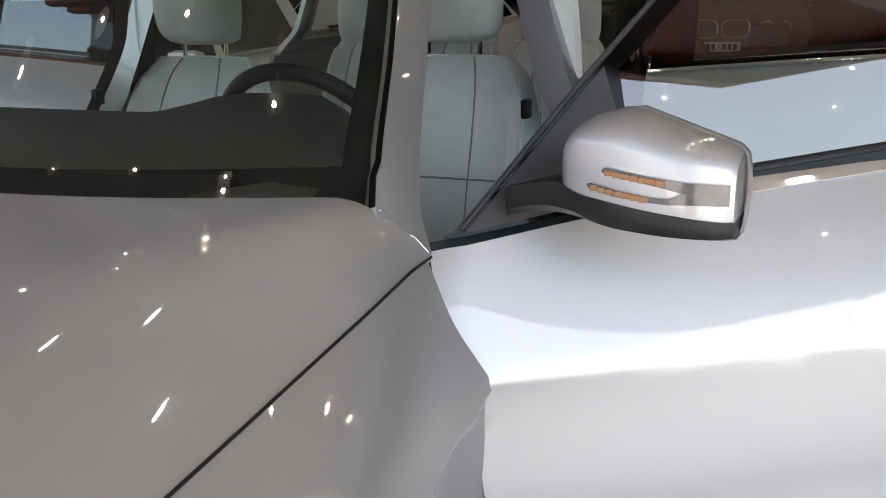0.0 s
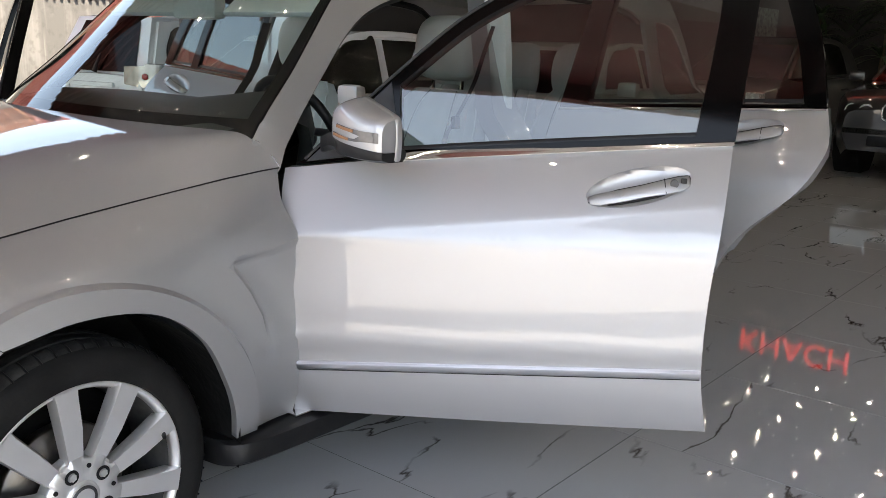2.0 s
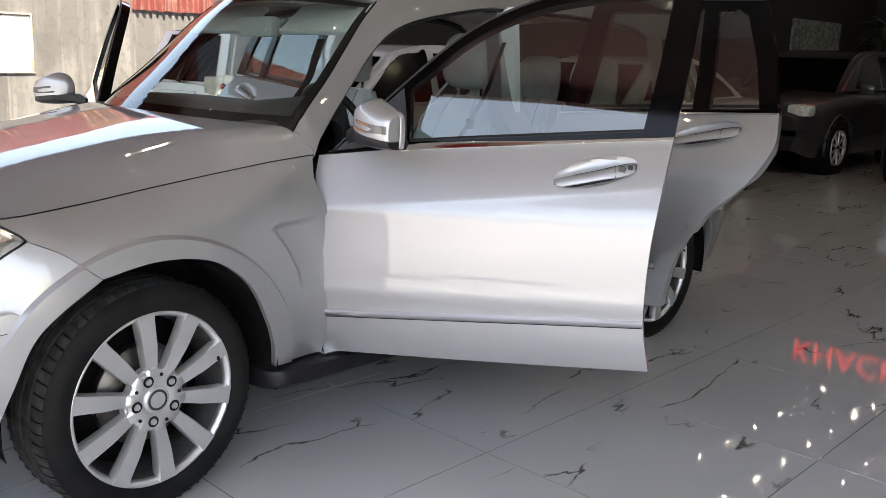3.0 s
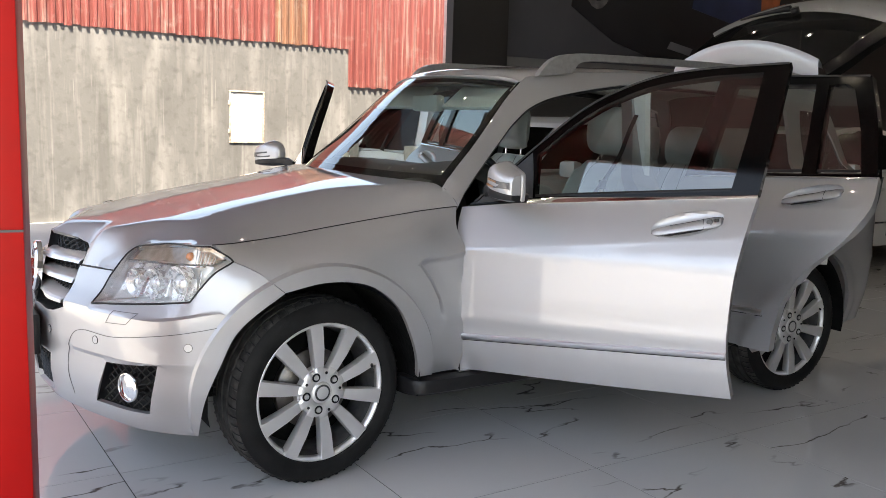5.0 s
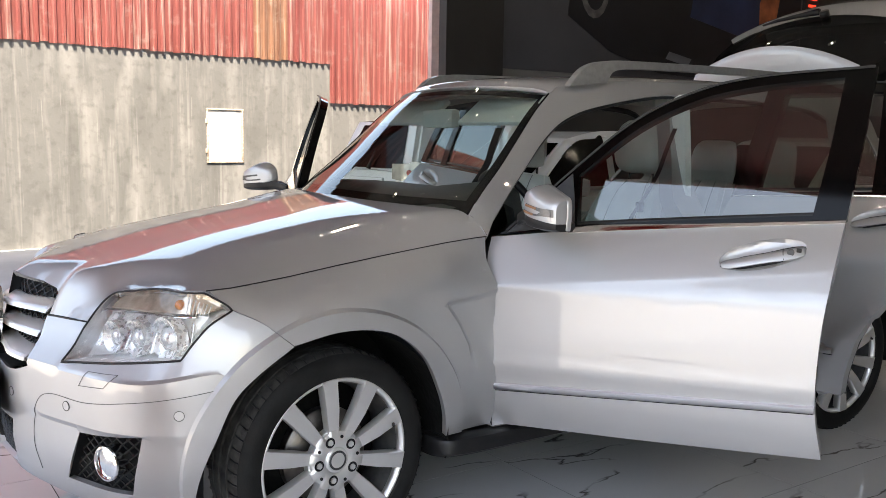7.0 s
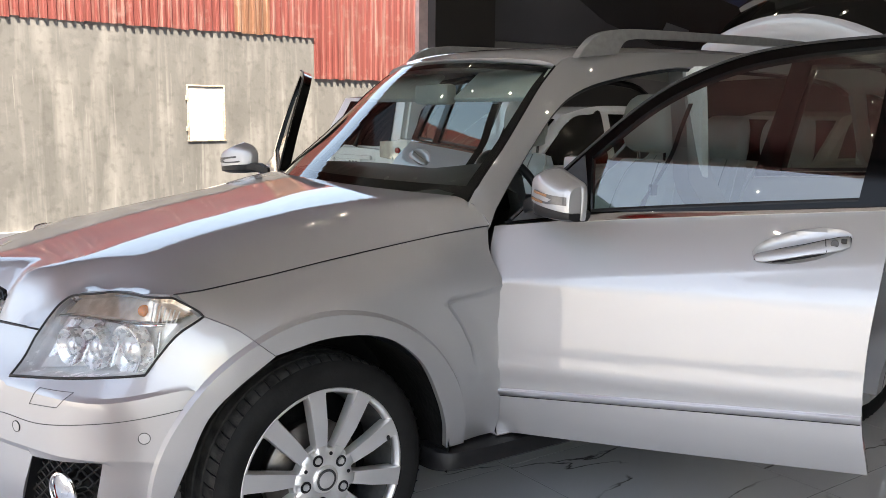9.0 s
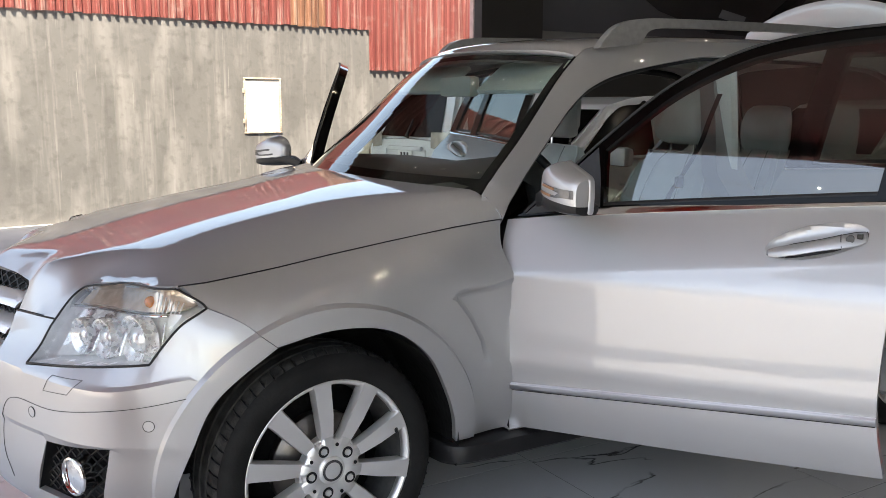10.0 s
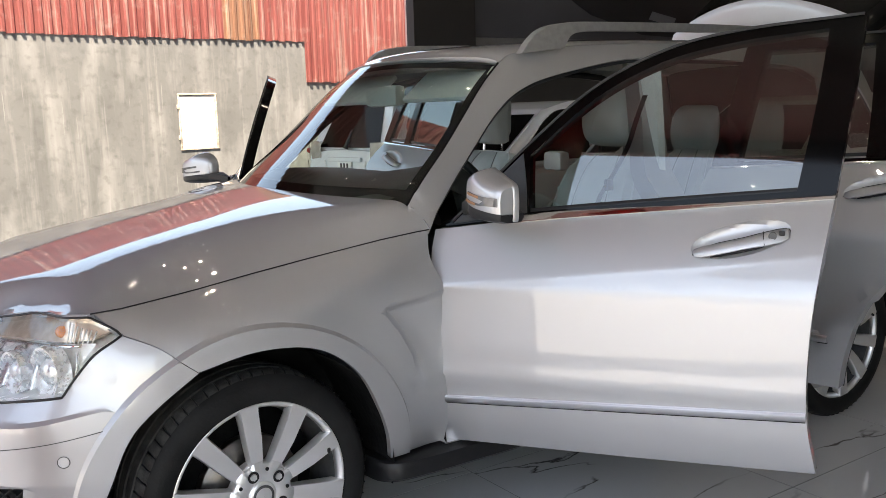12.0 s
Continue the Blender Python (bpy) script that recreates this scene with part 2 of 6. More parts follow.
def panel(loop, f, step=0.05, holes=(), lines=(), flange=0.014, out=(0, -1, 0), mid=None):
    """A sheet-metal panel: the outline (and its holes) in the surface's own two coordinates, meshed evenly and laid on the surface f, with a folded-in edge."""
    loops = [[Vector(p) for p in loop]] + [[Vector(p) for p in h] for h in holes]
    dense = []
    for lp in loops:
        d = []
        for a, b in zip(lp, lp[1:] + lp[:1]):
            k = max(1, int((b - a).length / step))
            d += [a.lerp(b, i / k) for i in range(k)]
        dense.append(d)
    pts, edges = [], []
    for d in dense:
        o = len(pts)
        pts += d
        edges += [(o + i, o + (i + 1) % len(d)) for i in range(len(d))]
    for ln in lines:
        o = len(pts)
        pts += [Vector(p) for p in ln]
        edges += [(o + i, o + i + 1) for i in range(len(ln) - 1)]
    arr = np.array([p[:] for p in pts])
    poly, hp = [tuple(p) for p in dense[0]], [[tuple(p) for p in d] for d in dense[1:]]
    lo, hi = arr.min(0), arr.max(0)
    for i in range(int((hi[0] - lo[0]) / step) + 1):
        for j in range(int((hi[1] - lo[1]) / step) + 1):
            p = (lo[0] + (i + 0.5) * step, lo[1] + (j + 0.5) * step)
            if np.min(np.hypot(arr[:, 0] - p[0], arr[:, 1] - p[1])) > 0.45 * step and inside(p, poly) and not any(inside(p, h) for h in hp):
                pts.append(Vector(p))
    vs, _, fs, *_ = delaunay_2d_cdt(pts, edges, [], 0, 1e-6)
    bm = bmesh.new()
    mv = [bm.verts.new(f(v[0], v[1])) for v in vs]
    for t in fs:
        c = sum((vs[i] for i in t), Vector((0, 0))) / len(t)
        if inside(c, poly) and not any(inside(c, h) for h in hp):
            bm.faces.new([mv[i] for i in t])
    bmesh.ops.delete(bm, geom=[v for v in bm.verts if not v.link_faces], context="VERTS")
    bm.normal_update()
    o = Vector(out)
    tot = sum((fc.normal * fc.calc_area() for fc in bm.faces), Vector()) if mid is None else None
    if (tot is not None and tot.dot(o) < 0) or (mid is not None and sum(fc.normal.dot(fc.calc_center_median() - Vector(mid)) for fc in bm.faces) < 0):
        bmesh.ops.reverse_faces(bm, faces=bm.faces[:])
    bm.normal_update()
    if flange:
        rim = [e for e in bm.edges if len(e.link_faces) == 1 and not (abs(e.verts[0].co.y) < 1e-4 and abs(e.verts[1].co.y) < 1e-4)]
        for e in rim:
            e.smooth = False
        nrm = {v: v.normal.copy() for e in rim for v in e.verts}
        made = bmesh.ops.extrude_edge_only(bm, edges=rim)["geom"]
        old = {tuple(round(c, 6) for c in v.co): n for v, n in nrm.items()}
        for v in [g for g in made if isinstance(g, bmesh.types.BMVert)]:
            v.co -= old[tuple(round(c, 6) for c in v.co)] * flange
    return bm


# ---- the silver SUV: its surface ----
PLAN = [(-.895, 0), (-.870, -.25), (-.808, -.45), (-.745, -.60), (-.66, -.765), (-.52, -.895), (-.36, -.935), (-.15, -.945), (.15, -.935), (.42, -.912), (.65, -.897),
        (1.2, -.897), (1.8, -.90), (2.3, -.915), (2.755, -.935), (3.1, -.925), (3.4, -.88), (3.6, -.75), (3.68, -.5), (3.70, 0)]
CURVE = catmull(PLAN, 12)
ARC = np.r_[0, np.cumsum(np.hypot(*np.diff(CURVE, axis=0).T))]
i0 = int(np.argmin(abs(CURVE[:, 0]) + (CURVE[:, 1] > -.5)))
ARC = ARC - ARC[i0] + CURVE[i0, 0]
S0 = float(ARC[0])
S1 = float(ARC[-1])
SIDE = [(.15, .09), (.30, .055), (.37, .038), (.45, .018), (.52, .006), (.60, 0), (.70, -.003), (.80, -.002), (.90, .006), (.95, .02), (1.0, .045), (1.06, .092), (1.10, .126), (1.16, .152), (1.6, .30), (1.70, .34)]
FRONT = [(.15, .10), (.25, .050), (.30, .026), (.40, .008), (.518, .007), (.526, 0), (.60, 0), (.682, .0), (.690, .004), (.735, .046), (.75, .058), (.80, .085), (.88, .145), (.95, .22), (1.0, .32)]
CENTRE = [(.15, .10), (.25, .05), (.30, .02), (.40, 0), (.56, 0), (.62, .015), (.70, .03), (.80, .045), (.88, .065), (.95, .10), (1.0, .16)]


def smooth01(a):
    a = min(1.0, max(0.0, a))
    return a * a * (3 - 2 * a)


def zi(table, z):
    return float(np.interp(z, [p[0] for p in table], [p[1] for p in table]))


def crease_z(s):
    return float(np.interp(s, [.40, .65, 1.75, 2.75, 3.4], [.83, .88, 1.02, 1.11, 1.13]))


# the wing's shoulder: where its top edge lies, and how far that edge stands in from the plan's outline
SHOULDER_X = [-.42, -.33, -.23, -.10, .07, .25, .48, .645]
SHOULDER_Z = [.941, .942, .947, .957, .980, 1.006, 1.037, 1.052]
SHOULDER_Y = [.885, .845, .812, .790, .784, .796, .809, .805]


def shoulder(s, z):
    """What the wing's rounded shoulder adds to the plain side's inset."""
    top = float(np.interp(s, SHOULDER_X, SHOULDER_Z))
    q = min(1.0, max(0.0, (z - top + .15) / .15))
    if q <= 0 or not -.42 < s < .645:
        return 0.0
    edge = -float(np.interp(s, ARC, CURVE[:, 1])) - float(np.interp(s, SHOULDER_X, SHOULDER_Y))
    return max(0.0, edge - zi(SIDE, top)) * q ** 2.4


def door_side(s, z):
    """The doors' section: upright to the crease, then leaning in to the window's foot; crisp at the front, softer towards the rear."""
    belt = float(np.interp(s, [.628, .93, 1.37, 1.782, 1.808, 2.25, 2.725], [1.048, 1.088, 1.130, 1.168, 1.178, 1.205, 1.232]))
    if z >= belt:
        return zi(SIDE, z)
    soft = float(np.interp(s, [.65, 1.75], [0, 1]))
    foot = crease_z(s) - .11 * soft
    low = zi(SIDE, min(z, .80))
    u = max(0.0, (z - foot) / (belt - foot))
    return low + (zi(SIDE, belt) - low) * u ** (1.05 + .35 * soft)


def vent_edge(z):
    """Where the flare ends behind the front wheel, at that height."""
    return float(np.interp(z, [.50, .62, .686, .762, .838, .90], [.535, .530, .512, .470, .410, .38]))


def inset(s, z):
    w = smooth01((s + .75) / .5)
    w0 = smooth01((s + 1.46) / .24)
    # the shoulder crease: a plane that leans in from it to the belt, undercut below
    a = smooth01((s - .38) / .25)
    side = zi(SIDE, z) * (1 - a) + door_side(s, z) * a + shoulder(s, z)
    if a > 0 and z < 1.12:
        h = z - crease_z(s)
        side += a * (0 if h >= 0 else .0050 * (1 - math.exp(h / .024)) - .0050 * smooth01((-h - .05) / .22))
    # bevel that closes the flare behind the front wheel
    if .38 < s < .66 and .50 < z < .90:
        d = s - vent_edge(z)
        deep = .032 * smooth01((z - .54) / .15) * (1 - smooth01((z - .822 - .105 * (s - .41)) / .034))
        side += deep * min(1.0, max(0.0, d / .032)) * (1 - .75 * smooth01((d - .04) / .16))
    # ridge over the trim strip
    if s > .5:
        r = z - float(np.interp(s, [.65, 1.75, 2.5], [.60, .655, .69]))
        side -= .006 * math.exp(-(r / .02) ** 2)
    # wheel arch flares
    for cx in (0.0, 2.755):
        d = math.hypot(s - cx, z - .357)
        if d < .60:
            side -= .008 * smooth01((.60 - d) / .10) + .015 * smooth01((.513 - d) / .011)
    front = zi(FRONT, z - .03 * smooth01((s + .65) / .27) * smooth01((z - .55) / .1)) * w0 + zi(CENTRE, z) * (1 - w0)
    ledge = .682 + .03 * smooth01((s + .65) / .27)
    front -= .017 * (1 - smooth01((z - ledge) / .009)) * smooth01((z - .56) / .12) * smooth01((s + .80) / .28)
    return front * (1 - w) + side * w


def surf(s, z, off=0.0):
    """The body's surface: s runs along the body from the middle of the nose, round the corner (equal to x on the side), and z is the height."""
    x, y = float(np.interp(s, ARC, CURVE[:, 0])), float(np.interp(s, ARC, CURVE[:, 1]))
    a, b = s - .01, s + .01
    tx = float(np.interp(b, ARC, CURVE[:, 0]) - np.interp(a, ARC, CURVE[:, 0]))
    ty = float(np.interp(b, ARC, CURVE[:, 1]) - np.interp(a, ARC, CURVE[:, 1]))
    if s < S0 + .011:
        tx, ty = 0.0, -1.0
    n = math.hypot(tx, ty)
    o = off - inset(s, z)
    return Vector((x + ty / n * o, y - tx / n * o, z))


def at(off):
    return lambda s, z: surf(s, z, off)


def both(name, bm, material, parent, label=""):
    """A part of the near side and its mirror image."""
    return part(name, bm.copy(), material, parent, label), part(name, mirrored(bm), material, parent, label)


def joined(bm):
    """A half and its mirror image welded in the middle."""
    m = mirrored(bm)
    me = bpy.data.meshes.new("half")
    m.to_mesh(me)
    m.free()
    bm.from_mesh(me)
    bpy.data.meshes.remove(me)
    bmesh.ops.remove_doubles(bm, verts=[v for v in bm.verts if abs(v.co.y) < 1e-3], dist=1e-3)
    return bm


def arc(cx, cz, r, a0, a1, n=16):
    return [(cx + r * math.cos(radians(a0 + (a1 - a0) * k / n)), cz + r * math.sin(radians(a0 + (a1 - a0) * k / n))) for k in range(n + 1)]


suv = empty("suv", "silver compact SUV with every door and its tailgate standing open", "car")

# front wing
SHUT = [(.645, 1.052), (.48, 1.037), (.25, 1.006), (.07, .980), (-.10, .957), (-.23, .947), (-.33, .942), (-.40, .941)]
ARCH = [(-.17, .775), (-.02, .80), (.12, .79), (.22, .75), (.31, .67), (.37, .56), (.41, .46), (.43, .37)]
EDGE = [(.648, .368), (.664, .52), (.664, .69), (.644, .87), (.622, .97), (.645, 1.052)]
wing = panel(outline(SHUT, [(-.40, .941), (-.36, .905), (-.338, .890)], [(-.338, .888), (-.26, .85), (-.20, .80), (-.17, .775)], ARCH, [(.43, .37), (.648, .368)], EDGE), at(0),
             0.022, lines=[[(x, crease_z(x) + o) for x in np.linspace(.45, .63, 10)] for o in (0, -.025)] + [arc(0, .357, rr, 150, -2, 40) for rr in (.490, .502, .5075, .513)] + [[(vent_edge(z) + o, z) for z in np.linspace(.826, .56, 20)] for o in (0, .009, .018, .026, .035)] + [[(x, .832 + .105 * (x - .41) + o) for x in np.linspace(.425, .63, 14)] for o in (-.010, -.001, .007, .015, .024)], flange=.02)
for w_ in (wing.copy(), mirrored(wing)):
    part("front_wing", w_, PAINT, suv, sharp=28)

# bumper with the openings of fog lamps and lower grille
FOG = [(-.87, .50), (-.62, .52), (-.665, .335), (-.95, .335)]
LOWG = [(S0 + .004, .47), (S0 + .26, .46), (S0 + .24, .305), (S0 + .004, .30)]
LAMP = [(-.96, .705), (-.94, .80), (-.925, .86), (-.90, .90), (-.86, .912), (-.74, .925), (-.61, .932), (-.42, .940), (-.36, .905), (-.342, .888), (-.41, .85), (-.46, .80), (-.50, .752), (-.65, .735), (-.79, .722)]
bl = outline([(-.17, .773), (-.20, .798), (-.26, .848), (-.340, .886)], [(-.340, .886), (-.408, .848), (-.458, .798), (-.50, .748)], [(-.50, .748), (-.65, .731), (-.79, .718), (-.963, .700)],
             [(-.963, .700), (-.945, .80), (-.94, .835)], [(-.94, .835), (-1.03, .815), (-1.17, .81)], [(-1.17, .81), (-1.15, .74), (-1.13, .665)], [(-1.13, .665), (-1.25, .635), (S0, .62)],
             [(S0, .62), (S0, .275)], [(S0, .275), (-1.2, .272), (-.9, .268), (-.65, .262), (-.475, .255)], [(-.475, .255), (-.45, .39), (-.40, .52), (-.35, .63), (-.28, .70), (-.17, .773)])
bump = panel(bl, at(0), 0.03, holes=[FOG, LOWG], lines=[[(x, z + .03 * smooth01((x + .65) / .27)) for x in np.linspace(-.94 - (.69 - z) * 1.5, -.40, 30)] for z in (.674, .682, .6865, .691, .697, .712)] + [[(x, z) for x in np.linspace(-1.08, -.50, 24)] for z in (.526, .5335)] + [arc(0, .357, rr, 116, 188, 44) for rr in (.490, .502, .5075, .513)], flange=.018)
part("front_bumper", joined(bump), PAINT, suv, sharp=20)
# grooves, washer flap and parking sensors on the bumper
groove = bmesh.new()
tube(groove, [surf(s, z, .0005) for s, z in catmull([(-1.10, .33), (-1.12, .45), (-1.08, .56), (-1.0, .60), (-.84, .60), (-.65, .625), (-.41, .662)], 6)], .0011, 6)
both("bumper_groove", groove, GREY_PLASTIC, suv)
FLAP = [(-.82, .697), (-.70, .700), (-.745, .658), (-.855, .650)]
flap = bmesh.new()
tube(flap, [surf(a[0] + (b[0] - a[0]) * t, a[1] + (b[1] - a[1]) * t, .0008) for a, b in zip(FLAP, FLAP[1:] + FLAP[:1]) for t in np.linspace(0, .9, 10)] + [surf(*FLAP[0], .0008)], .0008, 6)
both("washer_flap_gap", flap, GREY_PLASTIC, suv)
for s, z in ((-.505, .593), (-.92, .575), (-1.25, .56)):
    sensor = bmesh.new()
    p, q = surf(s, z, .002), surf(s, z, -.01)
    cyl(sensor, q, p, .0135, n=20)
    both("parking_sensor", sensor, PAINT, suv)
    ring = bmesh.new()
    d = (p - q).normalized().to_track_quat("Y", "Z").to_matrix().to_4x4()
    lathe(ring, [(.0140, .0), (.0156, .0004), (.0156, -.004), (.0140, -.004), (.0140, .0)], 24)
    bmesh.ops.transform(ring, matrix=Matrix.Translation(p) @ d, verts=ring.verts[:])
    both("sensor_ring", ring, GREY_PLASTIC, suv)


def lattice(area, f, back, pitch, r):
    """Crossed bars in a recess, cut to an outline in the surface's coordinates."""
    bm = bmesh.new()
    xs, zs = [p[0] for p in area], [p[1] for p in area]
    x0, x1, z0, z1 = min(xs), max(xs), min(zs), max(zs)
    poly = [tuple(p) for p in area]
    for sgn in (1, -1):
        k = x0 - (z1 - z0) * 2
        while k < x1 + (z1 - z0) * 2:
            run = []
            for i in range(25):
                z = z0 + (z1 - z0) * i / 24
                s = k + sgn * (z - z0) * 1.3
                if inside((s, z), poly):
                    run.append(f(s, z, back))
            if len(run) > 1:
                tube(bm, run, r, 4, caps=False)
            k += pitch
    return bm


def recess(area, f, depth):
    """The dark box behind an opening."""
    bm = bmesh.new()
    a = [f(s, z, -.002) for s, z in area]
    b = [f(s, z, -depth) for s, z in area]
    va, vb = [bm.verts.new(p) for p in a], [bm.verts.new(p) for p in b]
    for i in range(len(a)):
        j = (i + 1) % len(a)
        bm.faces.new((va[i], va[j], vb[j], vb[i]))
    bm.faces.new(vb)
    return bm


both("fog_recess", recess(FOG, surf, .07), BLACK, suv)
both("fog_mesh", lattice(FOG, surf, -.03, .042, .0035), BLACK, suv)
part("lower_grille_recess", joined(recess(LOWG, surf, .08)), BLACK, suv)
part("lower_grille_mesh", joined(lattice(LOWG, surf, -.02, .042, .0035)), BLACK, suv)
fp = surf(-.745, .428, -.002)
fdir = Matrix.Translation(fp) @ Vector((-1, -.45, 0)).normalized().to_track_quat("Y", "Z").to_matrix().to_4x4()
fog = bmesh.new()
lathe(fog, [(.046, -.05), (.049, -.004), (.054, .004), (.053, .010), (.047, .012), (.042, .004), (.041, -.05)], 36)
bmesh.ops.transform(fog, matrix=fdir, verts=fog.verts[:])
fog_l, fog_r = both("fog_lamp", fog, CHROME, suv, "round fog lamp with a chrome rim")
bowl = bmesh.new()
lathe(bowl, [(.001, -.045), (.02, -.04), (.036, -.02), (.043, .002)], 32)
bmesh.ops.transform(bowl, matrix=fdir, verts=bowl.verts[:])
part("reflector", bowl.copy(), LAMP_GREY, fog_l), part("reflector", mirrored(bowl), LAMP_GREY, fog_r)
lens = bmesh.new()
lathe(lens, [(.001, .010), (.025, .008), (.044, .004)], 32)
bmesh.ops.transform(lens, matrix=fdir, verts=lens.verts[:])
for p, b in ((fog_l, lens.copy()), (fog_r, mirrored(lens))):
    part("lens", b, LENS, p).visible_shadow = False
bulb = bmesh.new()
bmesh.ops.create_uvsphere(bulb, u_segments=12, v_segments=8, radius=.02, matrix=fdir @ Matrix.Translation((0, -.018, 0)))
LIT = mat("fog_bulb", (1.0, .86, .6), .4, emit=.5)
part("bulb", bulb.copy(), LIT, fog_l), part("bulb", mirrored(bulb), LIT, fog_r)

# bonnet
CREST = [(-.91, .936), (-.87, .944), (-.82, .955), (-.75, .968), (-.70, .975), (-.6, .989), (-.45, 1.017), (-.34, 1.039), (-.2, 1.066), (-.06, 1.091), (.17, 1.128), (.4, 1.155), (.65, 1.172)]
crest_x, crest_z = catmull(CREST, 8).T


HOOD_EDGE = [(.648, 1.053), (.60, 1.049), (.48, 1.038), (.25, 1.007), (.07, .981), (-.10, .958), (-.23, .948), (-.33, .944), (-.41, .943), (-.52, .940), (-.61, .937), (-.74, .929), (-.86, .917), (-.905, .903), (-.928, .862), (-.945, .820),
             (-1.03, .818), (-1.165, .814), (-1.182, .842), (-1.198, .874), (-1.23, .885), (-1.32, .902), (S0, .912)]
edge_pts = [surf(s, z, -.002) for s, z in HOOD_EDGE]
edge_pts[-1].y = 0
SIDE_X, SIDE_Y, SIDE_Z = (list(a) for a in zip(*sorted((p.x, -p.y, p.z) for p in edge_pts[:9])))


def bonnet_z(x, y):
    """The bonnet's even crown, falling away in a soft shoulder to its side edge."""
    a = abs(y)
    rear = smooth01((x - .10) / .48)
    crown, soft = .062 - .012 * rear, .42 + .27 * rear
    top = float(np.interp(x, crest_x, crest_z)) - .015 * (1 - rear)
    ys, zs = float(np.interp(x, SIDE_X, SIDE_Y)), float(np.interp(x, SIDE_X, SIDE_Z))
    return top - crown * a * a + (zs - top + crown * ys * ys) * min(1.0, max(0.0, (a - soft) / (ys - soft))) ** 2.2


rim_pts = []
for p, q in zip(edge_pts, edge_pts[1:]):
    k = max(1, int((q - p).length / .02))
    rim_pts += [p.lerp(q, i / k) for i in range(k)]
rim_pts.append(edge_pts[-1])
rear = [(.430 + .218 * t ** 2.4, -t * -edge_pts[0].y) for t in np.linspace(0, 1, 14)][:-1]
RX = np.array([[p.x, p.y, p.z] for p in rim_pts])
RD = np.array([p.z - bonnet_z(p.x, p.y) for p in rim_pts])


def hood_f(x, y):
    """The crowned bonnet, rolled down to meet its shut lines."""
    d = np.hypot(RX[:, 0] - x, RX[:, 1] - y)
    w = 1 / (d + 1e-4) ** 3
    near = float(np.min(d))
    front = smooth01((-.45 - x) / .25) * smooth01((.60 - abs(y)) / .18)
    corner = smooth01((-.30 - x) / .30) * smooth01((abs(y) - .34) / .22)
    reach = .050 - .010 * front + .06 * corner
    return Vector((x, y, bonnet_z(x, y) + float((w * RD).sum() / w.sum()) * math.exp(-(near / reach) ** 1.6)))


hood_loop = [(p.x, p.y) for p in rim_pts] + [(x, y) for x, y in rear]
hood = joined(panel(hood_loop, hood_f, .022, flange=.018, out=(0, 0, 1)))
part("bonnet", hood, PAINT, suv, sharp=50)

gap = bmesh.new()
tube(gap, [surf(s, z, .0006) for s, z in HOOD_EDGE[:9]], .0021, 6)
both("bonnet_gap", gap, BLACK, suv)
gap = bmesh.new()
tube(gap, [surf(s, z - .003, .0006) for s, z in HOOD_EDGE[15:18]], .0028, 6)
both("bonnet_gap", gap, BLACK, suv)

# radiator grille: recess, mesh, three slats, plain ring emblem
GR = [(S0, .625), (-1.25, .640), (-1.135, .668), (-1.15, .74), (-1.172, .812), (-1.195, .872), (-1.30, .895), (S0, .915)]
part("grille_recess", joined(recess(GR, surf, .07)), BLACK, suv)
part("grille_mesh", joined(lattice(GR, surf, -.045, .04, .003)), BLACK, suv)
for z in (.69, .757, .825):
    slat, trim = bmesh.new(), bmesh.new()
    end = float(np.interp(z, [.668, .74, .812, .872], [-1.145, -1.16, -1.182, -1.205]))
    line = [S0 + (end - S0) * k / 8 for k in range(9)]
    grid_faces(slat, [[surf(s, z + dz, o) for s in line] for dz, o in ((.004, -.004), (.022, -.03), (.022, -.05), (-.008, -.045), (-.012, -.006), (.004, -.004))])
    part("grille_slat", joined(slat), ALLOY, suv)
    grid_faces(trim, [[surf(s, z + dz, o) for s in line] for dz, o in ((.004, -.002), (-.002, .003), (-.012, .003), (-.014, -.004), (.004, -.002))])
    part("slat_trim", joined(trim), ALLOY, suv, "thin bright strip along the slat")
emb = bmesh.new()
lathe(emb, [(.082, -.01), (.085, .012), (.095, .018), (.104, .010), (.104, -.01), (.082, -.01)], 48)
em_m = Matrix.Translation((-.872, 0, .765)) @ Vector((-1, 0, .08)).to_track_quat("Y", "Z").to_matrix().to_4x4()
bmesh.ops.transform(emb, matrix=em_m, verts=emb.verts[:])
emblem = part("emblem_ring", emb, CHROME, suv, "plain bright ring on the grille")
dsc = bmesh.new()
lathe(dsc, [(.001, .006), (.05, .004), (.084, -.006)], 48)
bmesh.ops.transform(dsc, matrix=em_m, verts=dsc.verts[:])
part("disc", dsc, ALLOY, emblem)
pl = part("number_plate", box_bm((-.922, 0, .535), (.012, .47, .13), .006), WHITE_PLATE, suv, "white number plate with dark bars")
part("plate_holder", box_bm((-.910, 0, .535), (.03, .52, .16), .01), BLACK, suv)
for k, (w, yy) in enumerate(((.05, -.17), (.05, -.10), (.03, -.04), (.05, .03), (.05, .10), (.05, .17))):
    part("bar", box_bm((-.9295, yy, .535), (.003, w, .075)), INK, pl)

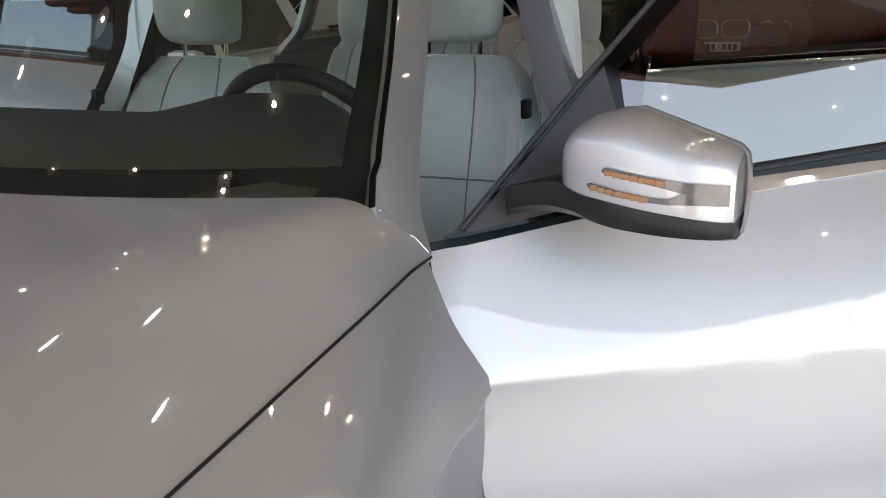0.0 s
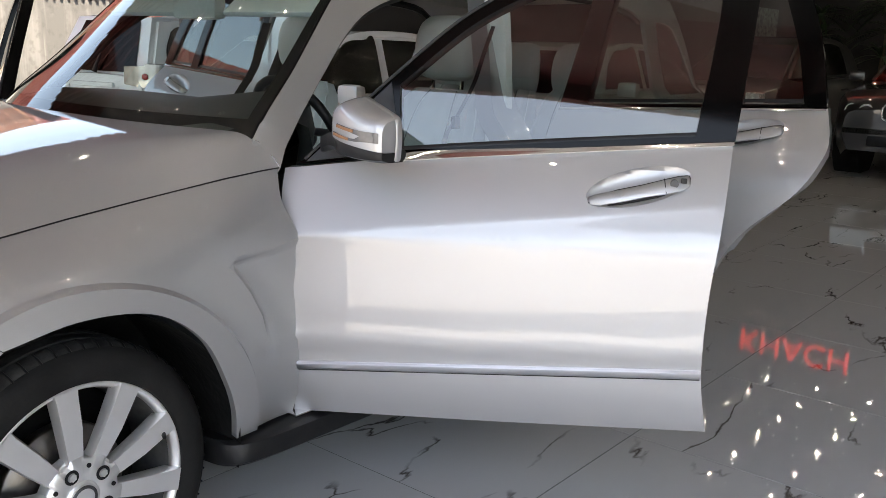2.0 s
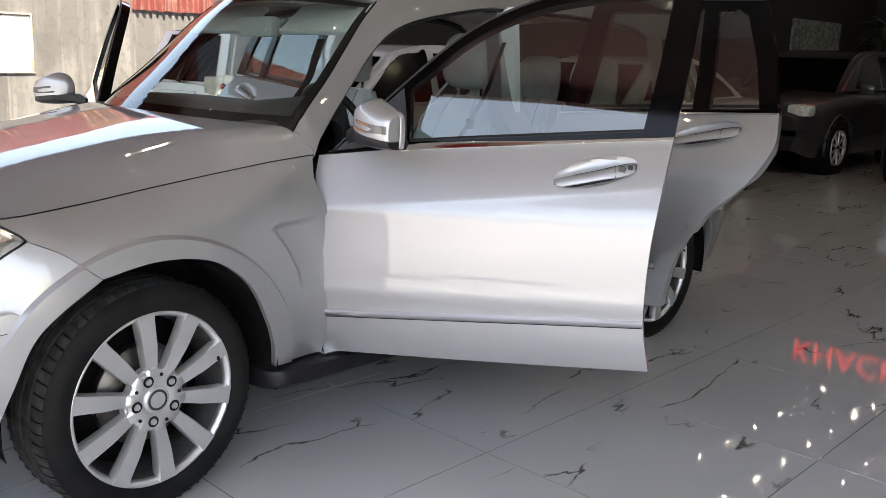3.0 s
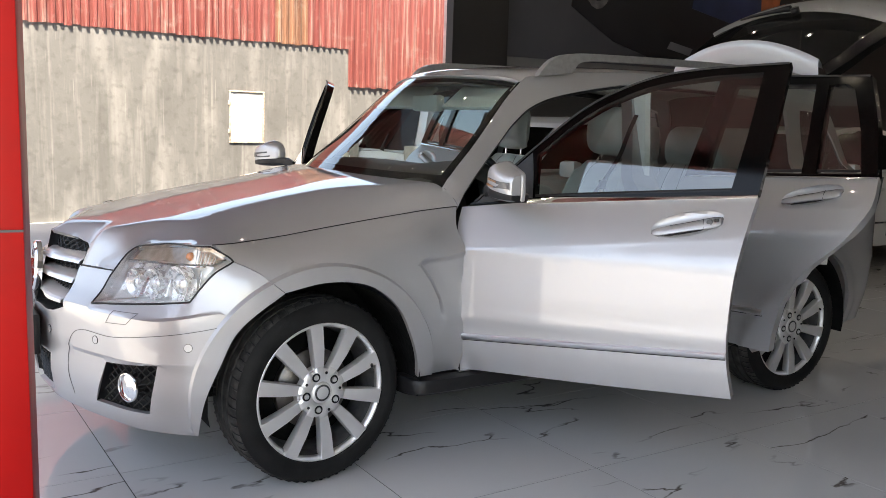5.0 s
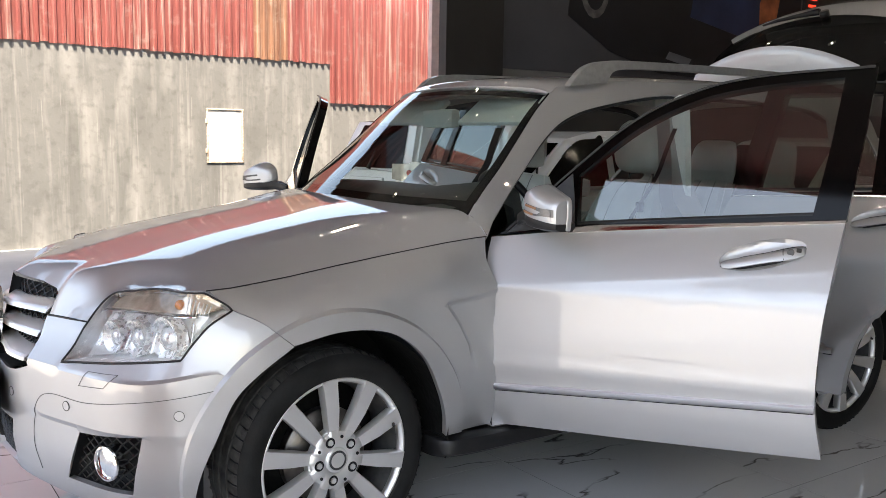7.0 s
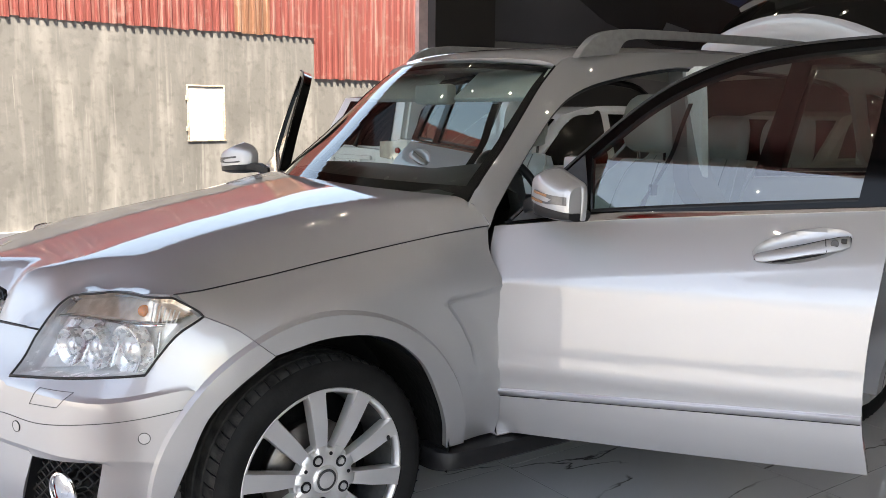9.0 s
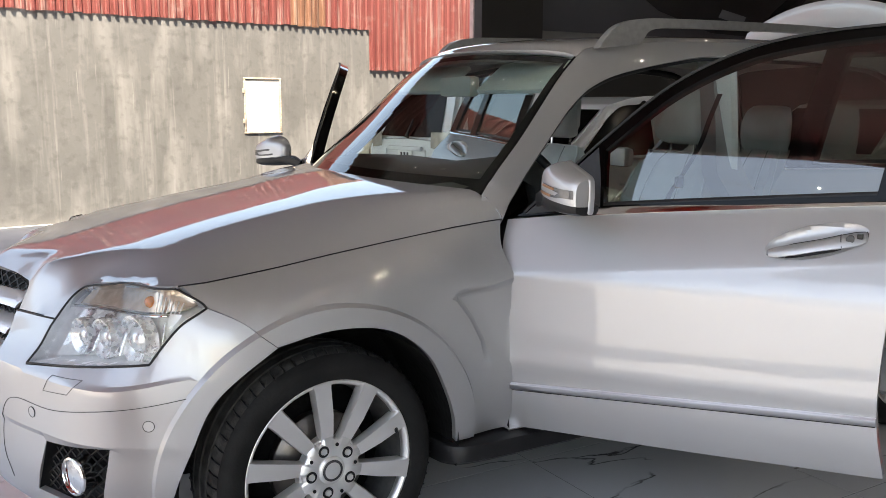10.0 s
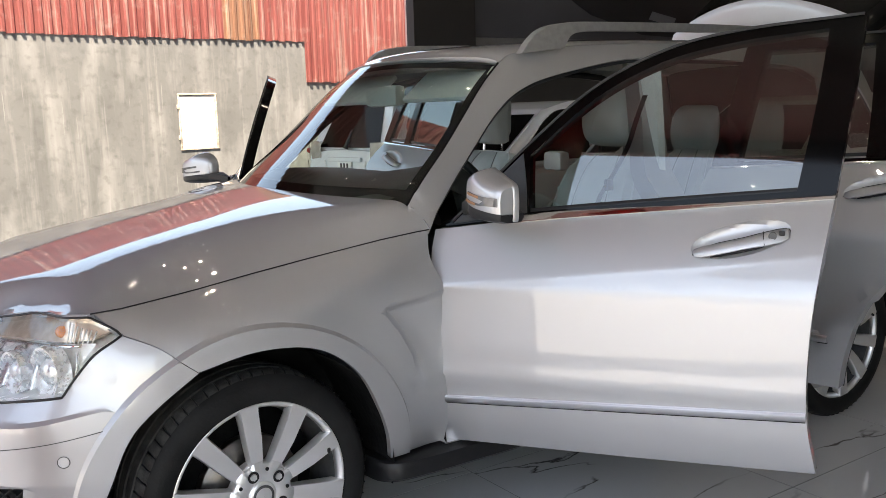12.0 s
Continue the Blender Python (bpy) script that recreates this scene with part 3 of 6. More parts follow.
# headlamps
lamp_bm = panel(outline(LAMP[:5], LAMP[4:8], LAMP[7:10], LAMP[9:13], LAMP[12:] + LAMP[:1]), at(.003), .03, flange=.03)
lamp_l, lamp_r = both("headlamp", lamp_bm, LENS, suv, "clear headlamp with chrome reflectors and an amber indicator")
lamp_l.visible_shadow = lamp_r.visible_shadow = False
loop = outline(LAMP[:5], LAMP[4:8], LAMP[7:10], LAMP[9:13], LAMP[12:] + LAMP[:1])
house = recess([tuple(p) for p in loop], surf, .075)
seal = bmesh.new()
tube(seal, [surf(p[0], p[1], .002) for p in loop] + [surf(*loop[0], .002)], .0032, 6)
ind = panel([(-.885, .893), (-.80, .905), (-.60, .922), (-.42, .930), (-.36, .895), (-.42, .878), (-.60, .868), (-.82, .864), (-.905, .858)], at(-.03), .03, flange=.02)
low = panel([(-.93, .715), (-.92, .84), (-.84, .855), (-.60, .855), (-.44, .865), (-.40, .862), (-.49, .765), (-.65, .75), (-.79, .735)], at(-.062), .04, flange=.0)
for p, fx in ((lamp_l, lambda b: b.copy()), (lamp_r, mirrored)):
    part("housing", fx(house), LAMP_GREY, p)
    part("seal", fx(seal), BLACK, p, "thin black rubber seal")
    part("indicator", fx(ind), LAMP_WARM, p, "warm-tinted indicator reflector")
    part("reflector", fx(low), LAMP_GREY, p)
    for s, z, r in ((-.82, .785, .050), (-.70, .79, .055), (-.555, .80, .066)):
        pr = bmesh.new()
        c = surf(s, z, -.05)
        m4 = Matrix.Translation(c) @ Vector((-1, -.35, 0)).normalized().to_track_quat("Y", "Z").to_matrix().to_4x4()
        lathe(pr, [(r * .55, -.01), (r * .6, .015), (r, .03), (r * 1.04, .02), (r * 1.0, -.01)], 28)
        bmesh.ops.create_uvsphere(pr, u_segments=16, v_segments=8, radius=r * .55)
        bmesh.ops.transform(pr, matrix=m4, verts=pr.verts[:])
        part("projector", fx(pr), LAMP_CHROME, p)
    bar = bmesh.new()
    tube(bar, [surf(s, z, -.012) for s, z in catmull([(-.915, .853), (-.80, .861), (-.60, .863), (-.44, .870)], 6)], .0045, 6)
    part("divider", fx(bar), CHROME, p, "bright divider under the indicator")
    for s in (-.885, -.765, -.635, -.475):
        fin = bmesh.new()
        grid_faces(fin, [[surf(s + o2 + .02 * k, .752 + .095 * k, o) for k in (0, .25, .5, .75, 1)] for o2, o in ((-.004, -.06), (0, -.022), (.006, -.06))])
        part("flute", fx(fin), LAMP_CHROME, p)
    amb = bmesh.new()
    bmesh.ops.create_uvsphere(amb, u_segments=14, v_segments=8, radius=.016, matrix=Matrix.Translation(surf(-.52, .897, -.03)))
    part("bulb", fx(amb), AMBER, p, "small amber bulb")
    for k in range(7):
        rb = bmesh.new()
        tube(rb, [surf(-.47 + .012 * k, .925 - .004 * k, -.012), surf(-.485 + .012 * k, .875, -.012)], .0022, 5)
        part("rib", fx(rb), LAMP_GREY, p)

# rear quarter, rear bumper
RARCH = arc(2.755, .365, .445, 172, -3, 20)
quarter = panel(outline([(2.77, 1.15), (2.80, 1.08), (2.735, .97), (2.58, .84)], [(2.58, .84), (2.50, .76), (2.42, .66), (2.36, .55), (2.33, .45)], [(2.33, .45), RARCH[0]], RARCH, [RARCH[-1], (3.45, .33), (3.80, .33)], [(3.80, .33), (3.80, 1.10)], [(3.80, 1.10), (3.3, 1.13), (2.77, 1.15)]), at(0), .05, flange=.02)
both("rear_wing", quarter, PAINT, suv)
rb = panel([(3.78, .30), (3.80, .75), (S1, .75), (S1, .30)], at(.0), .06)
part("rear_bumper", joined(rb), PAINT, suv)
refl = panel([(3.62, .50), (3.74, .50), (3.74, .54), (3.62, .54)], at(.006), .05, flange=.008)
both("rear_reflector", refl, RED_LENS, suv, "small red reflector")
tail = panel([(3.66, .86), (3.86, .84), (3.86, 1.10), (3.60, 1.12)], at(.006), .05, flange=.02)
both("tail_lamp", tail, RED_LENS, suv, "red tail lamp")

# sill, running board, jambs
sill = bmesh.new()
grid_faces(sill, [[Vector((x, y, z)) for x in (.92, 1.2, 1.7, 2.1, 2.36)] for y, z in ((-.80, .46), (-.83, .44), (-.855, .40), (-.86, .36), (-.84, .31), (-.78, .28), (-.70, .28), (-.70, .46))], False)
both("sill", sill, PAINT, suv)
sill_end = bmesh.new()
grid_faces(sill_end, [[Vector((x, y, z)) for x in (.44, .6, .8, .92)] for y, z in ((-.78, .46), (-.815, .43), (-.835, .40), (-.84, .36), (-.82, .31), (-.76, .28), (-.70, .28), (-.70, .46))], False)
both("sill_end", sill_end, BLACK, suv)
board = bmesh.new()
grid_faces(board, [[Vector((x, y + dy, z + dz)) for x, y, z in catmull([(.385, -.80, .325), (.41, -.895, .325), (.50, -.930, .325), (.80, -.935, .328), (1.4, -.935, .330), (2.1, -.930, .335), (2.33, -.895, .335), (2.37, -.78, .335)], 4)]
                   for dy, dz in ((.14, .030), (.03, .034), (.008, .028), (0, .012), (.002, -.022), (.022, -.036), (.14, -.036))])
face_out(board, (1.4, -.6, .32))
both("running_board", board, BLACK, suv, "dark grey plastic running board")
plate_s = bmesh.new()
box(plate_s, (.93, -.862, .3665), (.60, .06, .008), .002)
both("sill_plate", plate_s, CHROME, suv, "bright metal sill plate")

# greenhouse: pillars and cant rails in body colour
IN = [(.612, 1.128), (.68, 1.20), (.79, 1.30), (.89, 1.40), (1.0, 1.51), (1.09, 1.585)]
ROOFEDGE = [(1.09, 1.585), (1.18, 1.622), (1.5, 1.652), (2.0, 1.665), (2.7, 1.66), (3.25, 1.625)]
OUT = [(2.86, 1.52), (2.7, 1.575), (2.3, 1.60), (1.9, 1.605), (1.69, 1.60), (1.33, 1.54), (1.15, 1.485), (1.03, 1.41), (.92, 1.31), (.81, 1.205), (.74, 1.135), (.650, 1.050)]
ringp = panel(outline(IN, ROOFEDGE, [(3.25, 1.625), (3.40, 1.40), (3.52, 1.14)], [(3.52, 1.14), (3.30, 1.135), (2.80, 1.145)], [(2.80, 1.145), (2.83, 1.30), (2.86, 1.52)], OUT, [(.650, 1.050), (.622, 1.068)], [(.622, 1.068), (.604, 1.10), (.612, 1.128)]), at(0), .04, flange=.02,
              holes=[outline([(2.93, 1.20), (2.95, 1.38), (2.99, 1.52)], [(2.99, 1.52), (3.10, 1.52), (3.19, 1.50)], [(3.19, 1.50), (3.28, 1.36), (3.36, 1.20)], [(3.36, 1.20), (2.93, 1.20)])])
both("body_side_frame", ringp, PAINT, suv)
qg = panel(outline([(2.92, 1.19), (2.94, 1.38), (2.98, 1.53)], [(2.98, 1.53), (3.10, 1.53), (3.20, 1.51)], [(3.20, 1.51), (3.29, 1.36), (3.37, 1.19)], [(3.37, 1.19), (2.92, 1.19)]), at(-.008), .08, flange=0)
for g in both("quarter_window", qg, GLASS_DARK, suv):
    g.visible_shadow = False
bp = panel(outline([(1.74, .42), (1.72, .9), (1.70, 1.15)], [(1.70, 1.15), (1.76, 1.4), (1.80, 1.62)], [(1.80, 1.62), (1.92, 1.62)], [(1.92, 1.62), (1.87, 1.4), (1.84, 1.15)], [(1.84, 1.15), (1.84, .8), (1.86, .42)]), at(-.035), .06, flange=.08)
both("centre_pillar", bp, PAINT, suv)
seal = bmesh.new()
tube(seal, [surf(s, z, -.028) for s, z in catmull(OUT[::-1], 3)], .019, 6)
both("door_seal", seal, BLACK, suv, "black rubber door seal")

# roof
roof = bmesh.new()
rows = []
for s, z in catmull([(1.09, 1.588), (1.18, 1.624), (1.5, 1.654), (2.0, 1.667), (2.7, 1.662), (3.25, 1.627)], 5):
    e = surf(s, z, -.002)
    hw = -e.y
    rows.append([Vector((e.x - .10 * (1 - t * t) * (1 - smooth01((s - 1.09) / .5)) + .08 * (1 - t * t) * smooth01((s - 2.8) / .45), t * hw, e.z + .018 * (1 - math.exp(-(1 - abs(t)) * hw / .04)) + .022 * (1 - t * t))) for t in (-1, -.97, -.93, -.87, -.78, -.65, -.5, -.3, -.1, .1, .3, .5, .65, .78, .87, .93, .97, 1)])
grid_faces(roof, rows)
face_out(roof, (2, 0, 0))
thicken(roof, .02)
part("roof", roof, PAINT, suv, sharp=50)
lin = bmesh.new()
grid_faces(lin, [[Vector((p.x, p.y * .97, p.z - .045)) for p in r] for r in rows])
part("headliner", lin, LINING, suv)

jn = bmesh.new()
tube(jn, [surf(s, z, .0005) for s, z in catmull([(.616, 1.124), (.626, 1.117), (.637, 1.104), (.646, 1.080), (.651, 1.056)], 4)], .0014, 6)
both("pillar_joint", jn, CHROME, suv)

# roof rails
rail = bmesh.new()
rl = outline([(1.175, 1.618), (1.215, 1.665), (1.27, 1.705), (1.36, 1.728), (1.55, 1.738), (2.2, 1.745), (2.75, 1.738), (2.98, 1.722), (3.08, 1.69), (3.15, 1.640)], [(3.15, 1.640), (3.0, 1.655)], [(3.0, 1.655), (2.94, 1.69), (2.85, 1.703), (2.2, 1.712), (1.60, 1.706), (1.46, 1.698), (1.41, 1.685), (1.385, 1.655), (1.375, 1.638)], [(1.375, 1.638), (1.175, 1.618)], n=5)
lo, hi = [rail.verts.new((x, -.625, z)) for x, z in rl], [rail.verts.new((x, -.585, z)) for x, z in rl]
rail.faces.new(lo), rail.faces.new(hi[::-1])
for i in range(len(rl)):
    j = (i + 1) % len(rl)
    rail.faces.new((lo[i], hi[i], hi[j], lo[j]))
bmesh.ops.recalc_face_normals(rail, faces=rail.faces[:])
bmesh.ops.bevel(rail, geom=[e for e in rail.edges if abs(e.verts[0].co.y - e.verts[1].co.y) < 1e-5], offset=.008, segments=3, affect="EDGES", clamp_overlap=True)
both("roof_rail", rail, mat("rail_grey", (.36, .36, .355), .45, .7, .4, noise_scale=40, noise_amount=.1), suv, "grey raised roof rail")

# windscreen with its black border, cowl and wipers
rows = []
for k, (s, z) in enumerate(catmull(IN, 4)):
    e = surf(s, z, -.006)
    n = len(catmull(IN, 4)) - 1
    bulge = .20 - .09 * k / n
    rows.append([Vector((e.x - bulge * (1 - abs(t) ** 2.2), t * -e.y, e.z + (.035 * k / n) * (1 - t * t))) for t in (-1, -.935, *np.linspace(-.88, .88, 19), .935, 1)])
ws = bmesh.new()
grid_faces(ws, rows)
face_out(ws, (2, 0, .8))
screen = part("windscreen", ws, GLASS, suv)
screen.visible_shadow = False
fr = bmesh.new()
nr, nc = len(rows), len(rows[0])
off = [[p + Vector((.010, 0, -.008)) for p in r] for r in rows]


for j in range(nr - 1):
    for i in range(nc - 1):
        if j < 3 or j >= nr - 2 or i < 1 or i >= nc - 2:
            v = [fr.verts.new(p) for p in (off[j][i], off[j][i + 1], off[j + 1][i + 1], off[j + 1][i])]
            fr.faces.new(v)
bmesh.ops.remove_doubles(fr, verts=fr.verts[:], dist=1e-4)
part("screen_border", fr, FRIT, suv, "black ceramic border of the windscreen")
cowl = bmesh.new()
grid_faces(cowl, [[p + Vector((-.005 + dx, 0, dz)) for p in rows[0][3:-3]] for dx, dz in ((.05, .004), (.0, -.03), (-.012, -.06), (-.02, -.11))])
part("cowl", cowl, BLACK, suv)
# metal and rubber edge of the windscreen along the pillars
edge = bmesh.new()
tube(edge, [surf(s, z, -.006) for s, z in catmull(IN, 4)], .0045, 6)
both("screen_seal", edge, FRIT, suv)


# ---- wheels ----
def tyre_bm(r, w, band=False):
    bm = bmesh.new()
    h = w / 2
    prof = [(r * .745, -h * .84), (r * .765, -h * .96), (r * .83, -h * 1.04), (r * .89, -h * 1.03), (r * .94, -h * .96), (r * .972, -h * .86), (r * .985, -h * .78)]
    g = [(r * .993, -h * .62), (r * .997, -h * .46), (r * .975, -h * .45), (r * .975, -h * .38), (r * .999, -h * .37), (r, -h * .06), (r * .977, -h * .05)]
    full = prof + g + [(a, -b) for a, b in reversed(g)] + [(a, -b) for a, b in reversed(prof)]
    if band:
        full = [(r * .972, -h * .86), (r * .985, -h * .78)] + g + [(a, -b) for a, b in reversed(g)] + [(r * .985, h * .78), (r * .972, h * .86)]
        full = [(a + .0006, b) for a, b in full]
    lathe(bm, full, 96)
    bmesh.ops.remove_doubles(bm, verts=bm.verts[:], dist=1e-5)
    return bm


def tread_bm(r, w, n=64):
    """Sipes across the shoulders, as thin dark wedges sunk into the tread."""
    bm = bmesh.new()
    h = w / 2
    for k in range(n):
        a = 2 * math.pi * k / n
        for sg in (-1, 1):
            pts = []
            for yy, rr in ((.50, .999), (.66, .996), (.78, .989), (.88, .972)):
                aa = a + .05 * (yy - .5)
                pts.append(((r * rr + .0006) * math.cos(aa), sg * h * yy, (r * rr + .0006) * math.sin(aa)))
            tube(bm, pts, .0032, 4, caps=False)
    return bm


def wheel(name, label, m, parent, r=.360, w=.235, rim_r=.272, spokes=10, side=-1):
    """A tyre on an alloy rim; the axle runs along the local y, the outer face looks along side * y."""
    hub = new(name)
    hub.parent = parent
    hub.matrix_basis = m @ (Matrix.Identity(4) if side < 0 else pose(0, 0, 0, 0, 0, 180))
    tagged(hub, label)
    part("tyre", tyre_bm(r, w), RUBBER, hub)
    part("tread_band", tyre_bm(r, w, True), DUSTY_RUBBER, hub)
    tagged(part("tread_cut", tread_bm(r, w), BLACK, hub), kind="stuff")
    o = -w / 2
    rim = bmesh.new()
    lathe(rim, [(rim_r + .002, o + .024), (rim_r + .003, o + .014), (rim_r - .003, o + .009), (rim_r - .009, o + .012), (rim_r - .015, o + .022), (rim_r - .019, o + .034), (rim_r + .002, o + .034), (rim_r + .002, o + .024)], 72)
    part("rim", rim, ALLOY, hub)
    barrel = bmesh.new()
    lathe(barrel, [(rim_r - .0195, o + .034), (rim_r - .032, o + .09), (rim_r - .036, -o * .8), (rim_r + .002, -o * .9), (rim_r + .001, o + .035), (rim_r - .0195, o + .034)], 72)
    part("barrel", barrel, RIM_SHADED, hub, "inner barrel of the rim, its shade put into the colour")
    sp = bmesh.new()
    for k in range(spokes):
        a = 2 * math.pi * k / spokes + radians(24)
        ca, sa = math.cos(a), math.sin(a)
        pr = []
        for rr, hw, yo, th in ((.070, .019, o + .020, .030), (.11, .022, o + .012, .034), (.17, .027, o + .006, .036), (rim_r - .022, .030, o + .006, .04), (rim_r - .004, .033, o + .006, .02)):
            ring = []
            for t, dy in ((-1.0, .010), (-.86, 0), (.86, 0), (1.0, .010), (.9, th), (-.9, th)):
                ring.append(Vector((rr * ca - t * hw * sa, yo + dy, rr * sa + t * hw * ca)))
            pr.append(ring)
        grid_faces(sp, pr, True)
    # low webs that tie the spokes in pairs near the hub
    for k in range(0, spokes, 2):
        a = 2 * math.pi * (k + .5) / spokes + radians(24)
        ca, sa = math.cos(a), math.sin(a)
        g = [[Vector((rr * ca - t * hw * sa, yo, rr * sa + t * hw * ca)) for t in (-1, 0, 1)] for rr, hw, yo in ((.06, .018, o + .022), (.10, .014, o + .026), (.105, .012, o + .045))]
        grid_faces(sp, g)
    bmesh.ops.recalc_face_normals(sp, faces=sp.faces[:])
    part("spokes", sp, ALLOY, hub)
    cap = bmesh.new()
    lathe(cap, [(.106, o + .05), (.106, o + .020), (.101, o + .012), (.050, o + .010), (.044, o + .014), (.042, o + .014)], 120)
    for v in cap.verts:
        rr = math.hypot(v.co.x, v.co.z)
        if rr > .09 and math.cos(10 * (math.atan2(v.co.z, v.co.x) - radians(24))) < -.1:
            v.co.x *= .89
            v.co.z *= .89
    part("hub", cap, ALLOY, hub)
    badge = bmesh.new()
    lathe(badge, [(.0005, o + .0052), (.024, o + .0056), (.036, o + .0075), (.041, o + .010), (.043, o + .016)], 36)
    part("centre_cap", badge, ALLOY, hub, "round bright wheel-centre cap")
    ring = bmesh.new()
    lathe(ring, [(.0255, o + .0045), (.0325, o + .0055), (.0325, o + .012), (.0255, o + .012), (.0255, o + .0045)], 36)
    part("cap_ring", ring, GREY_PLASTIC, hub)
    for k in range(5):
        a = 2 * math.pi * k / 5 + radians(41)
        c = Vector((.068 * math.cos(a), 0, .068 * math.sin(a)))
        well = bmesh.new()
        lathe(well, [(.0175, o + .0095), (.0170, o + .0080), (.0105, o + .0085), (.0100, o + .03)], 20)
        bmesh.ops.translate(well, vec=c, verts=well.verts[:])
        part("bolt_well", well, BLACK, hub)
        bolt = bmesh.new()
        cyl(bolt, c + Vector((0, o + .03, 0)), c + Vector((0, o + .004, 0)), .0105, .0095, 6)
        part("wheel_bolt", bolt, ALLOY, hub)
        a2 = a + math.pi / 5
        pin = bmesh.new()
        cyl(pin, (.078 * math.cos(a2), o + .03, .078 * math.sin(a2)), (.078 * math.cos(a2), o + .0085, .078 * math.sin(a2)), .0055, n=10)
        part("pin_hole", pin, BLACK, hub)
    disc = bmesh.new()
    lathe(disc, [(.06, o + .085), (.155, o + .085), (.157, o + .09), (.157, o + .115), (.06, o + .115)], 48)
    part("brake_disc", disc, STEEL, hub)
    back = bmesh.new()
    lathe(back, [(.02, o + .13), (.235, o + .15), (.236, o + .17)], 40)
    part("back_plate", back, LINER, hub)
    vb = bmesh.new()
    va = radians(20)
    cyl(vb, ((rim_r - .03) * math.cos(va), o + .02, (rim_r - .03) * math.sin(va)), ((rim_r - .045) * math.cos(va), o - .005, (rim_r - .045) * math.sin(va)), .006, .005, 8)
    part("valve", vb, BLACK, hub)
    return hub


STEER = 6
wheel("front_wheel", "ten-spoke alloy wheel with a worn black tyre", pose(0, -.785, .359, 0, 0, STEER), suv)
wheel("front_wheel", "ten-spoke alloy wheel with a worn black tyre", pose(0, .785, .359, 0, 20, STEER), suv, side=1)
wheel("rear_wheel", "ten-spoke alloy wheel with a black tyre", pose(2.755, -.79, .359, 0, 0, 0), suv)
wheel("rear_wheel", "ten-spoke alloy wheel with a black tyre", pose(2.755, .79, .359, 0, 10, 0), suv, side=1)
# wheel houses
for cx in (0.0, 2.755):
    wh = bmesh.new()
    ar = arc(cx, .36, .435, -12, 192, 24)
    grid_faces(wh, [[Vector((x, y, max(z, .29))) for x, z in ar] for y in (-.905, -.86, -.75, -.55)])
    wh2 = wh
    back = [wh.verts.new((x, -.55, max(z, .29))) for x, z in ar]
    wh.faces.new(back)
    both("wheel_house", wh, LINER, suv)


# ---- doors, built shut and swung open on their hinges ----
def ellipse(cx, cz, a, b, tilt, n=28):
    c, s = math.cos(radians(tilt)), math.sin(radians(tilt))
    return [(cx + a * math.cos(t) * c - b * math.sin(t) * s, cz + a * math.cos(t) * s + b * math.sin(t) * c) for t in [2 * math.pi * k / n for k in range(n)]]


def bowl_f(cx, cz, a, b, tilt, depth):
    c, s = math.cos(radians(tilt)), math.sin(radians(tilt))

    def f(x, z):
        dx, dz = x - cx, z - cz
        q = ((dx * c + dz * s) / a) ** 2 + ((-dx * s + dz * c) / b) ** 2
        return surf(x, z, -depth * max(0, 1 - q) ** .7)
    return f


def strip_bm(line, w, proud):
    """A trim strip of rounded section along points of the surface."""
    bm = bmesh.new()
    grid_faces(bm, [[surf(s, z + dz, o) for s, z in line] for dz, o in ((-w, -.002), (-w, proud * .6), (-w * .5, proud), (w * .5, proud), (w, proud * .6), (w, -.002))])
    return bm


CORNER = mat("corner_plastic", (.028, .028, .03), .5, spec=.3, noise_scale=40, noise_amount=.15)
FRAME_BLACK = mat("frame_black", (.002, .002, .002), .08, 0, 0, .14, noise_scale=5, noise_amount=.1)


def pane_f(off):
    """The nearly flat plane in which a door's window and its frame lie."""
    def f(s, z):
        return surf(s, z, off + inset(s, z) - (.124 + .35 * (z - 1.10) - .012 * math.sin(math.pi * min(1, max(0, (z - 1.06) / .6)))))
    return f


